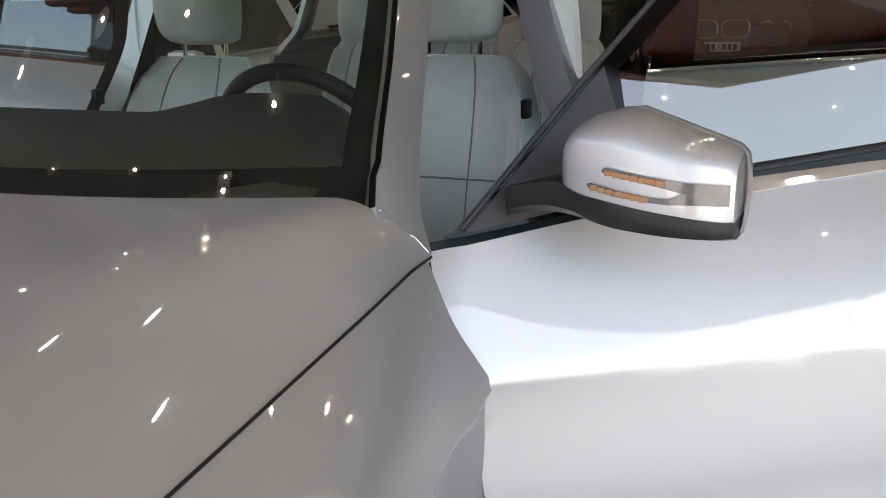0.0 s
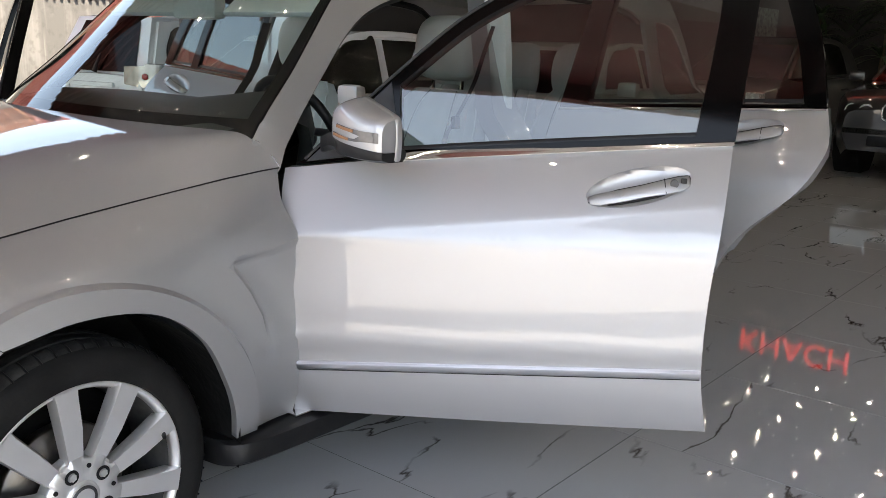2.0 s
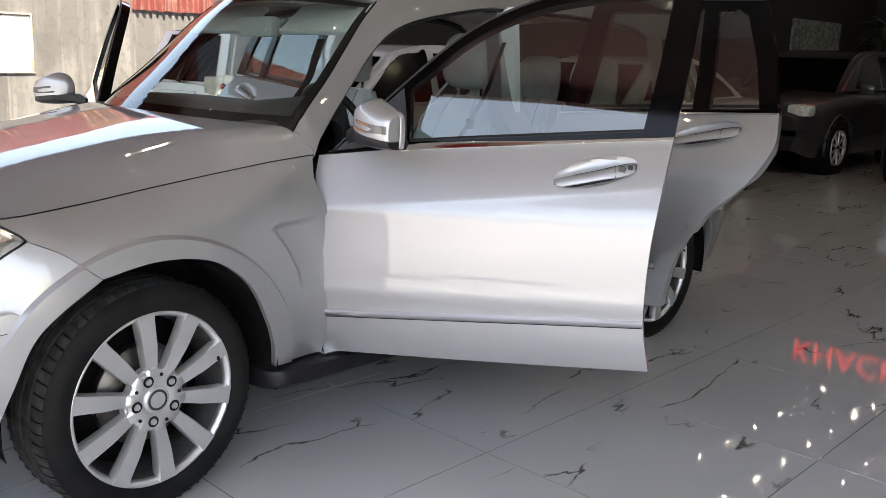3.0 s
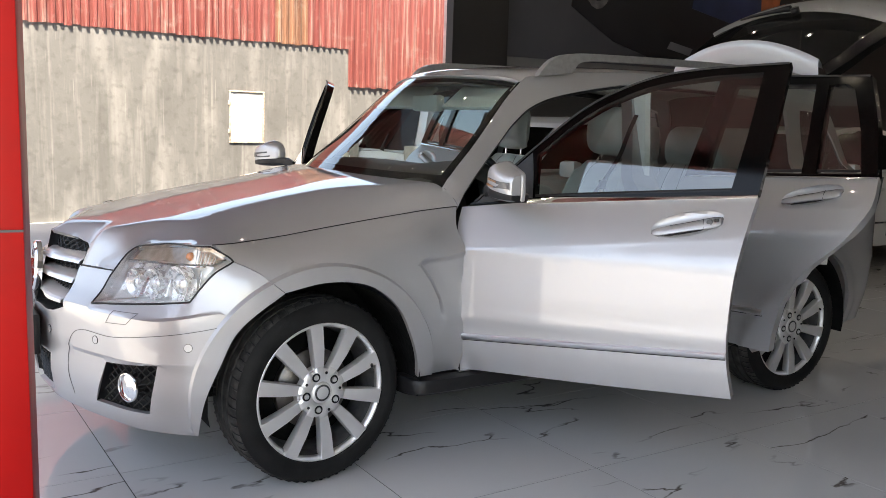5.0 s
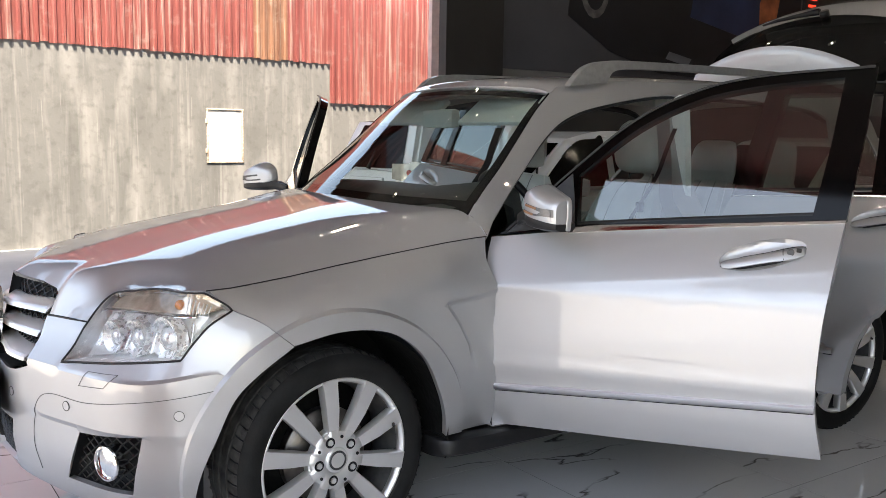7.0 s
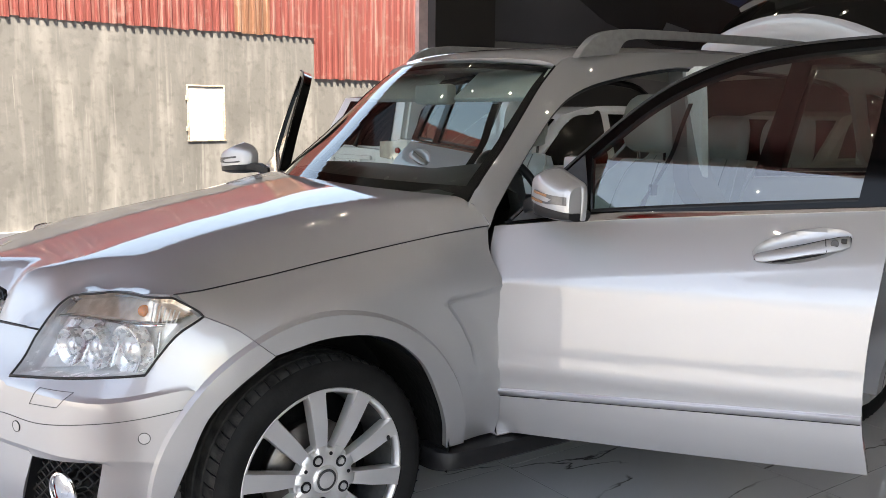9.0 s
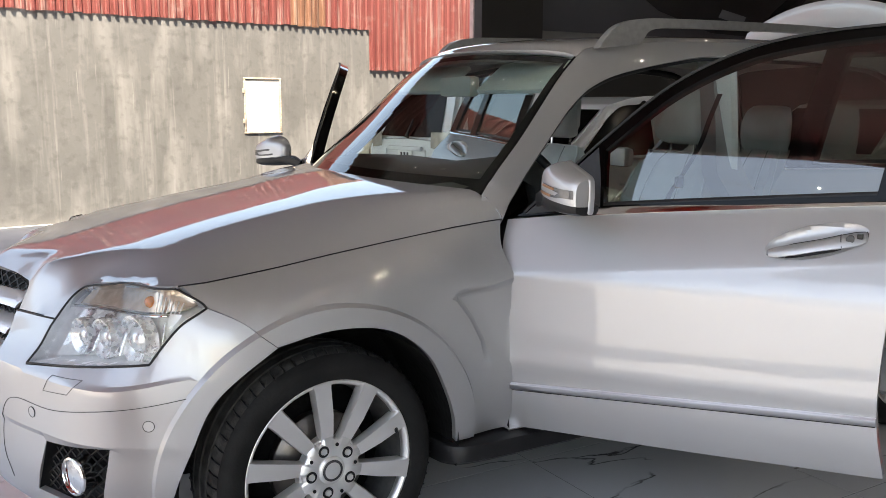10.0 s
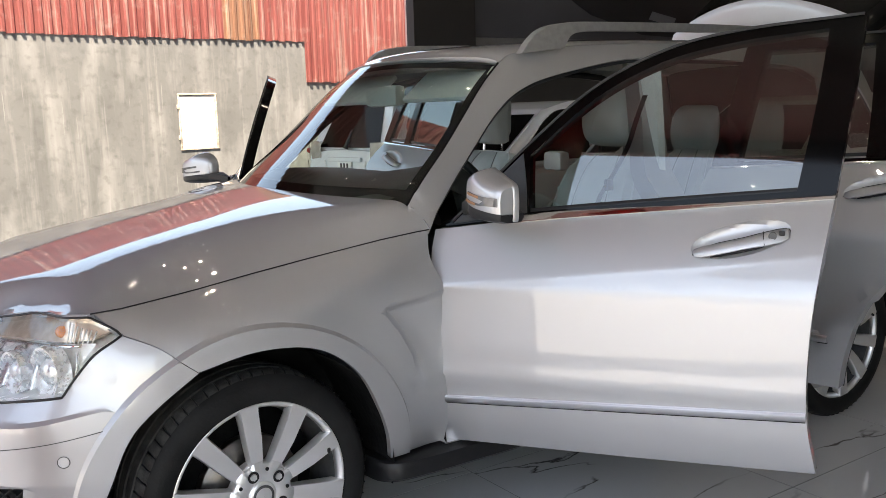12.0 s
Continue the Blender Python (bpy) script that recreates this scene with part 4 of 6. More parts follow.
def door(kind, label, hinge, angle, far_angle, far_shift, skin, holes_frame, frame, belt, trim, handle, lock, glass_list, inner):
    """Both doors of a pair: the near one and its mirror image."""
    H = Vector((hinge[0], hinge[1], 0))
    made = []
    cx, cz, a, b, tilt = handle
    hb = ellipse(cx, cz, a, b, tilt)
    pieces = []
    crease = [[(s, crease_z(s) + o) for s in np.linspace(skin[1][0], skin[1][1], 40)] for o in (.05, .025, .010, 0, -.005, -.011, -.019, -.03, -.05, -.08)]
    body = panel(skin[0], at(0), .024, holes=[hb], lines=crease, flange=.04)
    pieces.append(("door", body, PAINT, label))
    pieces.append(("window_frame", panel(frame, pane_f(-.002), .04, holes=holes_frame, flange=.045), FRAME_BLACK, "satin black window frame"))
    if lock:
        pl_ = outline([(.668, 1.066), (.78, 1.180), (.885, 1.285)], [(.885, 1.285), (.905, 1.19), (.915, 1.106)], [(.915, 1.106), (.668, 1.066)])
        pieces.append(("corner_plate", panel(pl_, pane_f(.002), .05, flange=.006), CORNER, "matt dark plastic corner plate"))
    bd = bmesh.new()
    tube(bd, [pane_f(.003)(s, z) for s, z in (catmull([(.664, 1.072), (.88, 1.294), (1.09, 1.480), (1.3, 1.584), (1.51, 1.629), (1.825, 1.653)], 6) if lock else [(1.868, 1.652), (2.26, 1.650), (2.577, 1.646)])], .0045, 6)
    pieces.append(("frame_bead", bd, CORNER, ""))
    pieces.append(("handle_bowl", panel(hb, bowl_f(cx, cz, a, b, tilt, .028), .012, flange=0), PAINT, ""))
    for g in glass_list:
        pieces.append(("window_glass", panel(g[0], pane_f(-.014), .06, flange=0), g[1], ""))
    bs = bmesh.new()
    grid_faces(bs, [[surf(s, z + dz, o) for s, z in belt] for dz, o in ((-.012, -.002), (-.0125, .006), (-.011, .0085), (-.004, .0082), (.004, .0070), (.0095, .0045), (.011, -.003))])
    pieces.append(("belt_strip", bs, CHROME, "bright strip along the window's foot"))
    gl = [(s, z + .019) for s, z in belt]
    pieces.append(("window_gasket", strip_bm(gl, .006, .003), BLACK, ""))
    pieces.append(("rubbing_strip", strip_bm(trim, .0115, .010), SATIN, "bright rubbing strip"))
    pieces.append(("strip_groove", strip_bm([(s, z - .0135) for s, z in trim], .003, .0012), BLACK, ""))
    c, s_ = math.cos(radians(tilt)), math.sin(radians(tilt))

    def hp(u, v):
        return (cx + u * c - v * s_, cz + u * s_ + v * c)
    bar = bmesh.new()
    rws = []
    for u, w, o in ((-.98 * a, .004, -.004), (-.93 * a, .010, .010), (-.78 * a, .0135, .022), (-.4 * a, .015, .028), (.1 * a, .015, .029), (.5 * a, .017, .027), (.78 * a, .017, .022), (.93 * a, .013, .010), (.97 * a, .007, -.004)):
        v0 = -.010
        rws.append([surf(*hp(u, v0 + dv * w), o + do) for dv, do in ((-1, -.008), (-.8, 0), (-.2, .004), (.5, .004), (.95, -.001), (1, -.010), (.4, -.014), (-.5, -.014))])
    grid_faces(bar, rws, True)
    bmesh.ops.recalc_face_normals(bar, faces=bar.faces[:])
    pieces.append(("door_handle", bar, PAINT, "body-coloured bar handle in a scooped recess"))
    if lock:
        lk = bmesh.new()
        p, q = surf(*hp(.66 * a, -.006), .033), surf(*hp(.66 * a, -.006), .015)
        cyl(lk, q, p, .0105, n=20)
        pieces.append(("lock", lk, GREY_PLASTIC, "round key lock"))
        bt = bmesh.new()
        q = surf(*hp(.84 * a, -.004), .0255)
        box(bt, q, (.015, .008, .013), .002)
        pieces.append(("lock_button", bt, BLACK, ""))
    under = bmesh.new()
    tube(under, [surf(*hp(u * a, -.028), o) for u, o in ((-.62, .004), (-.4, .012), (0, .014), (.3, .013), (.46, .012))], [.002, .0045, .005, .0045, .002], 6)
    pieces.append(("finger_gap", under, BLACK, ""))
    cutl = bmesh.new()
    tube(cutl, [surf(*hp(.5 * a, .010), .0275), surf(*hp(.49 * a, -.004), .0315), surf(*hp(.48 * a, -.024), .027)], .0012, 5)
    for line in (((-.97, -.013, .004), (-.80, -.001, .016), (-.4, .0055, .023), (.1, .0055, .024), (.5, .0075, .022), (.78, .0075, .017), (.93, .004, .008)), ((-.97, -.014, .002), (-.80, -.022, .010), (-.62, -.026, .012)), ((.46, -.027, .016), (.75, -.025, .012), (.95, -.014, .004), (.975, -.004, -.001), (.95, .004, .004))):
        tube(cutl, [surf(*hp(u * a, v), o) for u, v, o in line], .0011, 5)
    pieces.append(("handle_joint", cutl, BLACK, ""))
    pieces.append(("door_trim", panel(inner, at(-.042), .08, flange=0, out=(0, 1, 0)), DASH, ""))
    arm = panel([(skin[1][0] + .15, .78), (skin[1][1] - .12, .86), (skin[1][1] - .12, .93), (skin[1][0] + .15, .87)], at(-.09), .08, flange=-.045, out=(0, 1, 0))
    pieces.append(("armrest", arm, LEATHER, ""))
    for side in (-1, 1):
        root = None
        for name, bm, material, lab in pieces:
            b2 = bm.copy() if side < 0 else mirrored(bm)
            hh = Vector((H.x, H.y if side < 0 else -H.y, 0))
            bmesh.ops.translate(b2, vec=-hh, verts=b2.verts[:])
            ob = part(name, b2, material, root or suv, lab)
            if name == "window_glass":
                ob.visible_shadow = False
            if root is None:
                root = ob
                ob.name = kind
                ob.matrix_basis = Matrix.Translation(hh + (Vector() if side < 0 else Vector(far_shift))) @ pose(0, 0, 0, 0, 0, angle if side < 0 else far_angle)
        made.append(root)
    for p in pieces:
        p[1].free()
    return made


# front doors
F_FRONT = [(.655, .368), (.672, .52), (.672, .69), (.648, .87), (.621, .97), (.616, 1.048)]
F_BELT = [(.616, 1.048), (.93, 1.088), (1.37, 1.130), (1.782, 1.168)]
F_REAR = [(1.782, 1.168), (1.762, .99), (1.744, .80), (1.744, .60), (1.770, .44)]
F_SKIN = outline(F_FRONT, F_BELT, F_REAR, [(1.770, .44), (1.24, .402), (.655, .368)])
F_FRAME = outline([(.660, 1.070), (.88, 1.294), (1.09, 1.480), (1.3, 1.584), (1.51, 1.629), (1.832, 1.655)], [(1.832, 1.652), (1.815, 1.45), (1.785, 1.176)], [(1.785, 1.176), (1.37, 1.138), (.93, 1.096), (.660, 1.060), (.660, 1.070)])
F_GLASS = outline([(.925, 1.108), (.915, 1.20), (.908, 1.280)], [(.908, 1.280), (1.10, 1.448), (1.3, 1.550), (1.51, 1.596), (1.742, 1.619)], [(1.742, 1.619), (1.72, 1.40), (1.688, 1.182)], [(1.688, 1.182), (1.3, 1.146), (.925, 1.108)])
F_PANE = outline([(.90, 1.10), (.885, 1.19), (.88, 1.285)], [(.88, 1.285), (1.09, 1.472), (1.3, 1.572), (1.51, 1.614), (1.76, 1.634)], [(1.76, 1.634), (1.735, 1.40), (1.70, 1.17)], [(1.70, 1.17), (1.3, 1.13), (.90, 1.10)])
fl, fr_ = door("front_door", "silver front door swung wide open", (.66, -.86), -60, 69, (-.10, .05, 0), (F_SKIN, (.66, 1.74)), [F_GLASS], F_FRAME, [tuple(p) for p in catmull([(.90, 1.0905), (1.1, 1.1115), (1.37, 1.137), (1.783, 1.175)], 8)],
              [tuple(p) for p in catmull([(.676, .517), (1.2, .558), (1.742, .600)], 10)], (1.555, 1.055, .132, .043, 14), True, [(F_PANE, SIDE_GLASS)], outline(F_FRONT, F_BELT, F_REAR, [(1.770, .44), (1.24, .402), (.655, .368)], n=3))
# rear doors
R_FRONT = [(1.800, .445), (1.772, .60), (1.772, .80), (1.790, .99), (1.808, 1.178)]
R_BELT = [(1.808, 1.178), (2.25, 1.205), (2.725, 1.232)]
R_REAR = [(2.725, 1.232), (2.752, 1.15), (2.748, 1.09), (2.69, .98), (2.55, .84), (2.47, .70), (2.43, .57), (2.41, .46)]
R_SKIN = outline(R_FRONT, R_BELT, R_REAR, [(2.41, .46), (1.800, .445)])
R_FRAME = outline([(1.815, 1.184), (1.85, 1.45), (1.865, 1.655)], [(1.865, 1.655), (2.26, 1.652), (2.58, 1.648)], [(2.58, 1.648), (2.67, 1.44), (2.722, 1.238)], [(2.722, 1.238), (2.25, 1.212), (1.815, 1.184)])
R_G1 = outline([(1.92, 1.200), (1.935, 1.45), (1.945, 1.612)], [(1.945, 1.612), (2.348, 1.612)], [(2.348, 1.612), (2.378, 1.40), (2.392, 1.226)], [(2.392, 1.226), (1.92, 1.200)])
R_G2 = outline([(2.455, 1.230), (2.43, 1.44), (2.405, 1.608)], [(2.405, 1.608), (2.48, 1.612), (2.525, 1.59)], [(2.525, 1.59), (2.60, 1.42), (2.652, 1.242)], [(2.652, 1.242), (2.455, 1.230)])
door("rear_door", "silver rear door swung wide open", (1.79, -.86), -80, 86, (0, 0, 0), (R_SKIN, (1.79, 2.68)), [R_G1, R_G2], R_FRAME, [tuple(p) for p in catmull([(1.812, 1.183), (2.25, 1.210), (2.722, 1.237)], 8)],
              [tuple(p) for p in catmull([(1.775, .602), (2.1, .612), (2.375, .628)], 8)], (2.485, 1.142, .130, .040, 13), False, [(R_G1, SIDE_GLASS), (R_G2, SIDE_GLASS)], outline(R_FRONT, R_BELT, R_REAR, [(2.41, .46), (1.800, .445)], n=3))

# door mirrors, folded back along the doors
M_U, M_N = Vector((-.12, -.993, 0)), Vector((-.993, .12, 0))
M_O = Vector((.718, -.984, 0))


def mp(u, n, z):
    return M_O + M_U * (u * .92) + M_N * n + Vector((0, 0, z))


def mirror_rows():
    rws = []
    for u, z0, z1, d in catmull(((-.006, 1.168, 1.195, .010), (0, 1.157, 1.212, .036), (.015, 1.153, 1.230, .054), (.045, 1.148, 1.245, .071), (.10, 1.142, 1.255, .086), (.15, 1.138, 1.241, .09), (.195, 1.134, 1.228, .084), (.225, 1.131, 1.219, .072), (.240, 1.130, 1.210, .058)), 3):
        rws.append([mp(u, .88 * d * nn, z0 + (z1 - z0) * t) for t, nn in ((0, 0), (.0, .90), (.04, .98), (.2, 1), (.45, .995), (.62, .97), (.74, .92), (.83, .83), (.90, .68), (.955, .46), (.99, .22), (1, -.05))])
    return rws


def to_door(bm, side):
    """World place of the near open door into that door's own frame, or its mirror image."""
    hh = Vector((.66, -.86, 0))
    b2 = bm.copy()
    bmesh.ops.transform(b2, matrix=pose(0, 0, 0, 0, 0, 60) @ Matrix.Translation(-hh), verts=b2.verts[:])
    if side > 0:
        b3 = mirrored(b2)
        b2.free()
        return b3
    return b2


shell = bmesh.new()
rws = mirror_rows()
grid_faces(shell, rws)
shell.faces.new([shell.verts.new(p) for p in rws[0]])
shell.faces.new([shell.verts.new(p) for p in rws[-1]])
bmesh.ops.remove_doubles(shell, verts=shell.verts[:], dist=1e-5)
face_out(shell, mp(.13, .02, 1.19))
lowp = bmesh.new()
rws = []
for u, z0, z1, d in catmull(((-.10, 1.098, 1.138, .010), (-.055, 1.110, 1.150, .022), (-.02, 1.114, 1.158, .032), (.02, 1.113, 1.156, .044), (.05, 1.109, 1.151, .060), (.09, 1.106, 1.147, .076), (.16, 1.104, 1.141, .079), (.215, 1.104, 1.136, .066), (.240, 1.106, 1.132, .050)), 4):
    rws.append([mp(u, d * nn, z0 + (z1 - z0) * t) for t, nn in ((.5, -.5), (0, -.3), (0, .55), (.25, .95), (.6, 1.02), (1, .98), (1, -.5))])
grid_faces(lowp, rws, True)
lowp.faces.new([lowp.verts.new(p) for p in rws[-1]])
face_out(lowp, mp(.1, .03, 1.12))
ind_u, ind_l = bmesh.new(), bmesh.new()


def mdepth(u):
    return .88 * float(np.interp(u, [0, .015, .045, .10, .15, .195, .225, .240], [.036, .054, .071, .086, .09, .084, .072, .058]))


def band(bm, line, o=.0035):
    rws = []
    for u, za, zb in line:
        u = .052 + (u - .025) * .87
        rws.append([mp(u, mdepth(u) * k + o, z) for z, k in ((za, 1), ((za + zb) / 2, 1.0), (zb, 1.0))])
    grid_faces(bm, rws)


band(ind_u, [(.050, 1.185, 1.188), (.056, 1.182, 1.191), (.10, 1.1785, 1.1875), (.14, 1.174, 1.184), (.175, 1.168, 1.181), (.20, 1.158, 1.180), (.225, 1.154, 1.179), (.236, 1.153, 1.178)])
band(ind_l, [(.025, 1.165, 1.168), (.031, 1.161, 1.1695), (.07, 1.157, 1.165), (.12, 1.1545, 1.161), (.155, 1.1535, 1.160), (.175, 1.1545, 1.168), (.19, 1.155, 1.172), (.225, 1.154, 1.170)], .0038)
LEDOFF = mat("indicator_lens", (.10, .10, .105), .16, .0, .3, noise_scale=60, noise_amount=.2)
GLOW = mat("indicator_led", (.26, .115, .05), .3)
leds = []
for k in range(7):
    for ln, z0 in (("u", lambda u: 1.1865 - .075 * (u - .05)), ("l", lambda u: 1.1655 - .075 * (u - .025))):
        u = .052 + ((.062 if ln == "u" else .038) + k * .0135 - .025) * .87
        b = bmesh.new()
        box(b, mp(u, mdepth(u) + .003, z0(.025 + (u - .052) / .87) - .001), (.004, .0105, .0072), .0008)
        leds.append(b)
RIM = outline([(-.002, 1.150), (.0, 1.200), (.020, 1.228), (.060, 1.246), (.105, 1.256)], [(.105, 1.256), (.232, 1.217)], [(.232, 1.217), (.243, 1.207), (.247, 1.190)], [(.247, 1.190), (.248, 1.160), (.244, 1.118)], [(.244, 1.118), (.234, 1.106), (.18, 1.103), (.08, 1.106), (.02, 1.124), (-.002, 1.150)], n=4)
rim_c = np.mean(RIM, axis=0)
mrim, mglass = bmesh.new(), bmesh.new()
grid_faces(mrim, [[mp(*(rim_c + (p - rim_c) * k)[:1], n_, (rim_c + (p - rim_c) * k)[1]) for p in RIM] for k, n_ in ((.985, .012), (1.0, .009), (1.006, .005), (1.006, -.003), (.995, -.007), (.955, -.008), (.94, -.004), (.93, .004))], True)
bmesh.ops.recalc_face_normals(mrim, faces=mrim.faces[:])
mglass.faces.new([mglass.verts.new(mp(*(rim_c + (p - rim_c) * .945)[:1], -.001, (rim_c + (p - rim_c) * .945)[1])) for p in RIM])
for side, dr in ((-1, fl), (1, fr_)):
    root = part("door_mirror", to_door(shell, side), PAINT, dr, "silver door mirror with a slotted indicator")
    for name, b, material in (("mirror_base", lowp, BLACK), ("indicator_slot", ind_u, LEDOFF), ("indicator_slot", ind_l, LEDOFF), ("mirror_rim", mrim, PAINT), ("mirror_glass", mglass, CHROME)):
        part(name, to_door(b, side), material, dr)
    if side < 0:
        for b in leds:
            part("indicator_light", to_door(b, side), GLOW, dr, "amber indicator segment")

# ---- tailgate, open ----
HX, HZ = 3.27, 1.635
tg_m = Matrix.Translation((HX, 0, HZ)) @ pose(0, 0, 0, 0, -101, 0)


def tg(x, y, z):
    return Vector((x - HX, y, z - HZ))


def tg_row(x, z, hw, bow, n=17, edge=.0):
    return [tg(x + bow * (1 - t * t) , t * hw, z - edge * abs(t) ** 6) for t in np.linspace(-1, 1, n)]


gate = bmesh.new()
grid_faces(gate, [tg_row(3.25, 1.652, .56, .06), tg_row(3.35, 1.655, .57, .10), tg_row(3.43, 1.648, .565, .13), tg_row(3.46, 1.632, .56, .14), tg_row(3.44, 1.615, .56, .115), tg_row(3.40, 1.60, .56, .10)])
face_out(gate, tg(3.3, 0, 1.3))
tailgate = part("tailgate", gate, PAINT, suv, "raised silver tailgate with a tinted rear window")
tailgate.matrix_basis = tg_m
gl = bmesh.new()
grid_faces(gl, [tg_row(3.40, 1.598, .55, .10), tg_row(3.47, 1.45, .60, .105), tg_row(3.54, 1.30, .635, .11), tg_row(3.60, 1.13, .66, .115)])
face_out(gl, tg(3.2, 0, 1.3))
part("rear_window", gl, GLASS_DARK, tailgate).visible_shadow = False
fm = bmesh.new()
grid_faces(fm, [tg_row(3.602, 1.135, .66, .115), tg_row(3.625, 1.10, .70, .115), tg_row(3.65, 1.0, .72, .12), tg_row(3.66, .88, .72, .12), tg_row(3.62, .74, .70, .11), tg_row(3.50, .72, .70, .11)])
part("lower_panel", fm, PAINT, tailgate)
for sg in (-1, 1):
    ge = bmesh.new()
    grid_faces(ge, [[tg(x + dx, sg * (hw + dy), z) for x, z, hw in ((3.40, 1.60, .545), (3.47, 1.45, .595), (3.54, 1.30, .63), (3.60, 1.13, .655))] for dx, dy in ((.004, -.02), (.002, .02), (-.05, .045), (-.09, .04))])
    part("window_edge", ge, BLACK_GLOSS, tailgate)
ins = bmesh.new()
grid_faces(ins, [tg_row(3.33, 1.59, .53, .06), tg_row(3.40, 1.45, .56, .08), tg_row(3.47, 1.30, .58, .08), tg_row(3.52, 1.12, .60, .08)][:1] + [tg_row(3.36, 1.57, .54, .08)])
grid_faces(ins, [tg_row(3.52, 1.12, .64, .08), tg_row(3.56, .9, .68, .08), tg_row(3.52, .75, .68, .08)])
part("inner_trim", ins, BLACK, tailgate)
wp = bmesh.new()
tube(wp, [tg(3.745, -.02, 1.17), tg(3.735, .12, 1.165), tg(3.72, .28, 1.16), tg(3.70, .40, 1.15)], [.02, .014, .010, .006], 8)
tube(wp, [tg(3.745, -.05, 1.17), tg(3.715, -.05, 1.16)], .028, 12)
part("rear_wiper", wp, BLACK, tailgate)
for k, (y0, w) in enumerate(((-.46, .05), (-.40, .04), (-.345, .035), (-.28, .06), (-.20, .05))):
    part("badge_bar", box_bm(tg(3.70, y0, 1.03), (.012, w * .8, .028), .002), CHROME, tailgate)

# ---- cabin ----
floor_c = box_bm((1.75, 0, .34), (2.5, 1.40, .06), .02)
part("cabin_floor", floor_c, DASH, suv)
fw = bmesh.new()
grid_faces(fw, [[Vector((x, y, z)) for y in np.linspace(-.74, .74, 9)] for x, z in ((.62, .36), (.60, .8), (.60, 1.04))])
part("firewall", fw, DASH, suv)
dash = bmesh.new()
rows = []
for x, z in ((.50, 1.135), (.60, 1.165), (.72, 1.182), (.86, 1.190), (.97, 1.182), (1.03, 1.155), (1.05, 1.08), (1.02, .92), (1.0, .80), (.95, .65)):
    row = []
    for y in np.linspace(-.72, .72, 41):
        hump = .036 * math.exp(-((y + .36) / .20) ** 4) * smooth01((x - .78) / .18)
        dip = -.02 * smooth01((abs(y) - .62) / .12)
        cx = .05 * math.exp(-((y + .37) / .20) ** 4) if x > .9 else 0
        row.append(Vector((x + cx - .16 * smooth01((abs(y) - .46) / .2) * smooth01((x - .7) / .2), y * .93, z + hump * (1 if z > 1.05 else 0) + dip)))
    rows.append(row)
grid_faces(dash, rows)
face_out(dash, (.6, 0, .7))
part("dashboard", dash, DASH, suv)
sw = bmesh.new()
SWM = Matrix.Translation((1.09, -.36, 1.095)) @ pose(0, 0, 0, 0, 62, 0)
ringpts = [SWM @ Vector((.187 * math.cos(a), .187 * math.sin(a), 0)) for a in np.linspace(0, 2 * math.pi, 49)]
tube(sw, ringpts, .0165, 10, caps=False)
steer = part("steering_wheel", sw, BLACK, suv, "black leather steering wheel")
hubm = bmesh.new()
bmesh.ops.create_uvsphere(hubm, u_segments=20, v_segments=10, radius=.075, matrix=SWM @ Matrix.Diagonal((1, 1.1, .45, 1)))
part("boss", hubm, GREY_PLASTIC, steer)
for a in (0, 90, 180, 270):
    if a == 180:
        continue
    spk = bmesh.new()
    tube(spk, [SWM @ Vector((.05 * math.cos(radians(a)), .05 * math.sin(radians(a)), .0)), SWM @ Vector((.18 * math.cos(radians(a)), .18 * math.sin(radians(a)), 0))], .014, 8, flat=1.4)
    part("spoke", spk, GREY_PLASTIC, steer)
col = bmesh.new()
cyl(col, (.95, -.36, 1.03), (1.08, -.36, 1.085), .04, n=16)
part("column", col, BLACK, steer)


def cushion(w, prof, n=17, flutes=1.0, power=2.6):
    """A padded slab: a profile of (x, z, thickness, width scale) from foot to top, rounded across."""
    bm = bmesh.new()
    P = catmull(prof, 4)
    frn = []
    for i, (x, z, t, ws_) in enumerate(P):
        d = P[min(i + 1, len(P) - 1)] - P[max(i - 1, 0)]
        nx, nz = -d[1], d[0]
        l = math.hypot(nx, nz) or 1
        nx, nz = nx / l, nz / l
        fr_row, bk_row = [], []
        for k in np.linspace(-1, 1, n):
            bulge = (1 - abs(k) ** power) ** .5
            wing_ = .028 * math.exp(-((abs(k) - .80) / .13) ** 2) * (flutes if ws_ > .85 else 0)
            groove_ = -.012 * flutes * math.exp(-((abs(k) - .36) / .035) ** 2)
            h = t * .5 * bulge
            fr_row.append(Vector((x + nx * (h + (wing_ + groove_) * bulge), k * w * .5 * ws_, z + nz * (h + (wing_ + groove_) * bulge))))
            bk_row.append(Vector((x - nx * h, k * w * .5 * ws_, z - nz * h)))
        frn.append(fr_row + bk_row[::-1][1:-1])
    grid_faces(bm, frn, True)
    bm.faces.new([v for v in bm.verts[:len(frn[0])]][::-1])
    bm.faces.new([v for v in bm.verts[-len(frn[0]):]])
    bmesh.ops.recalc_face_normals(bm, faces=bm.faces[:])
    return bm, frn


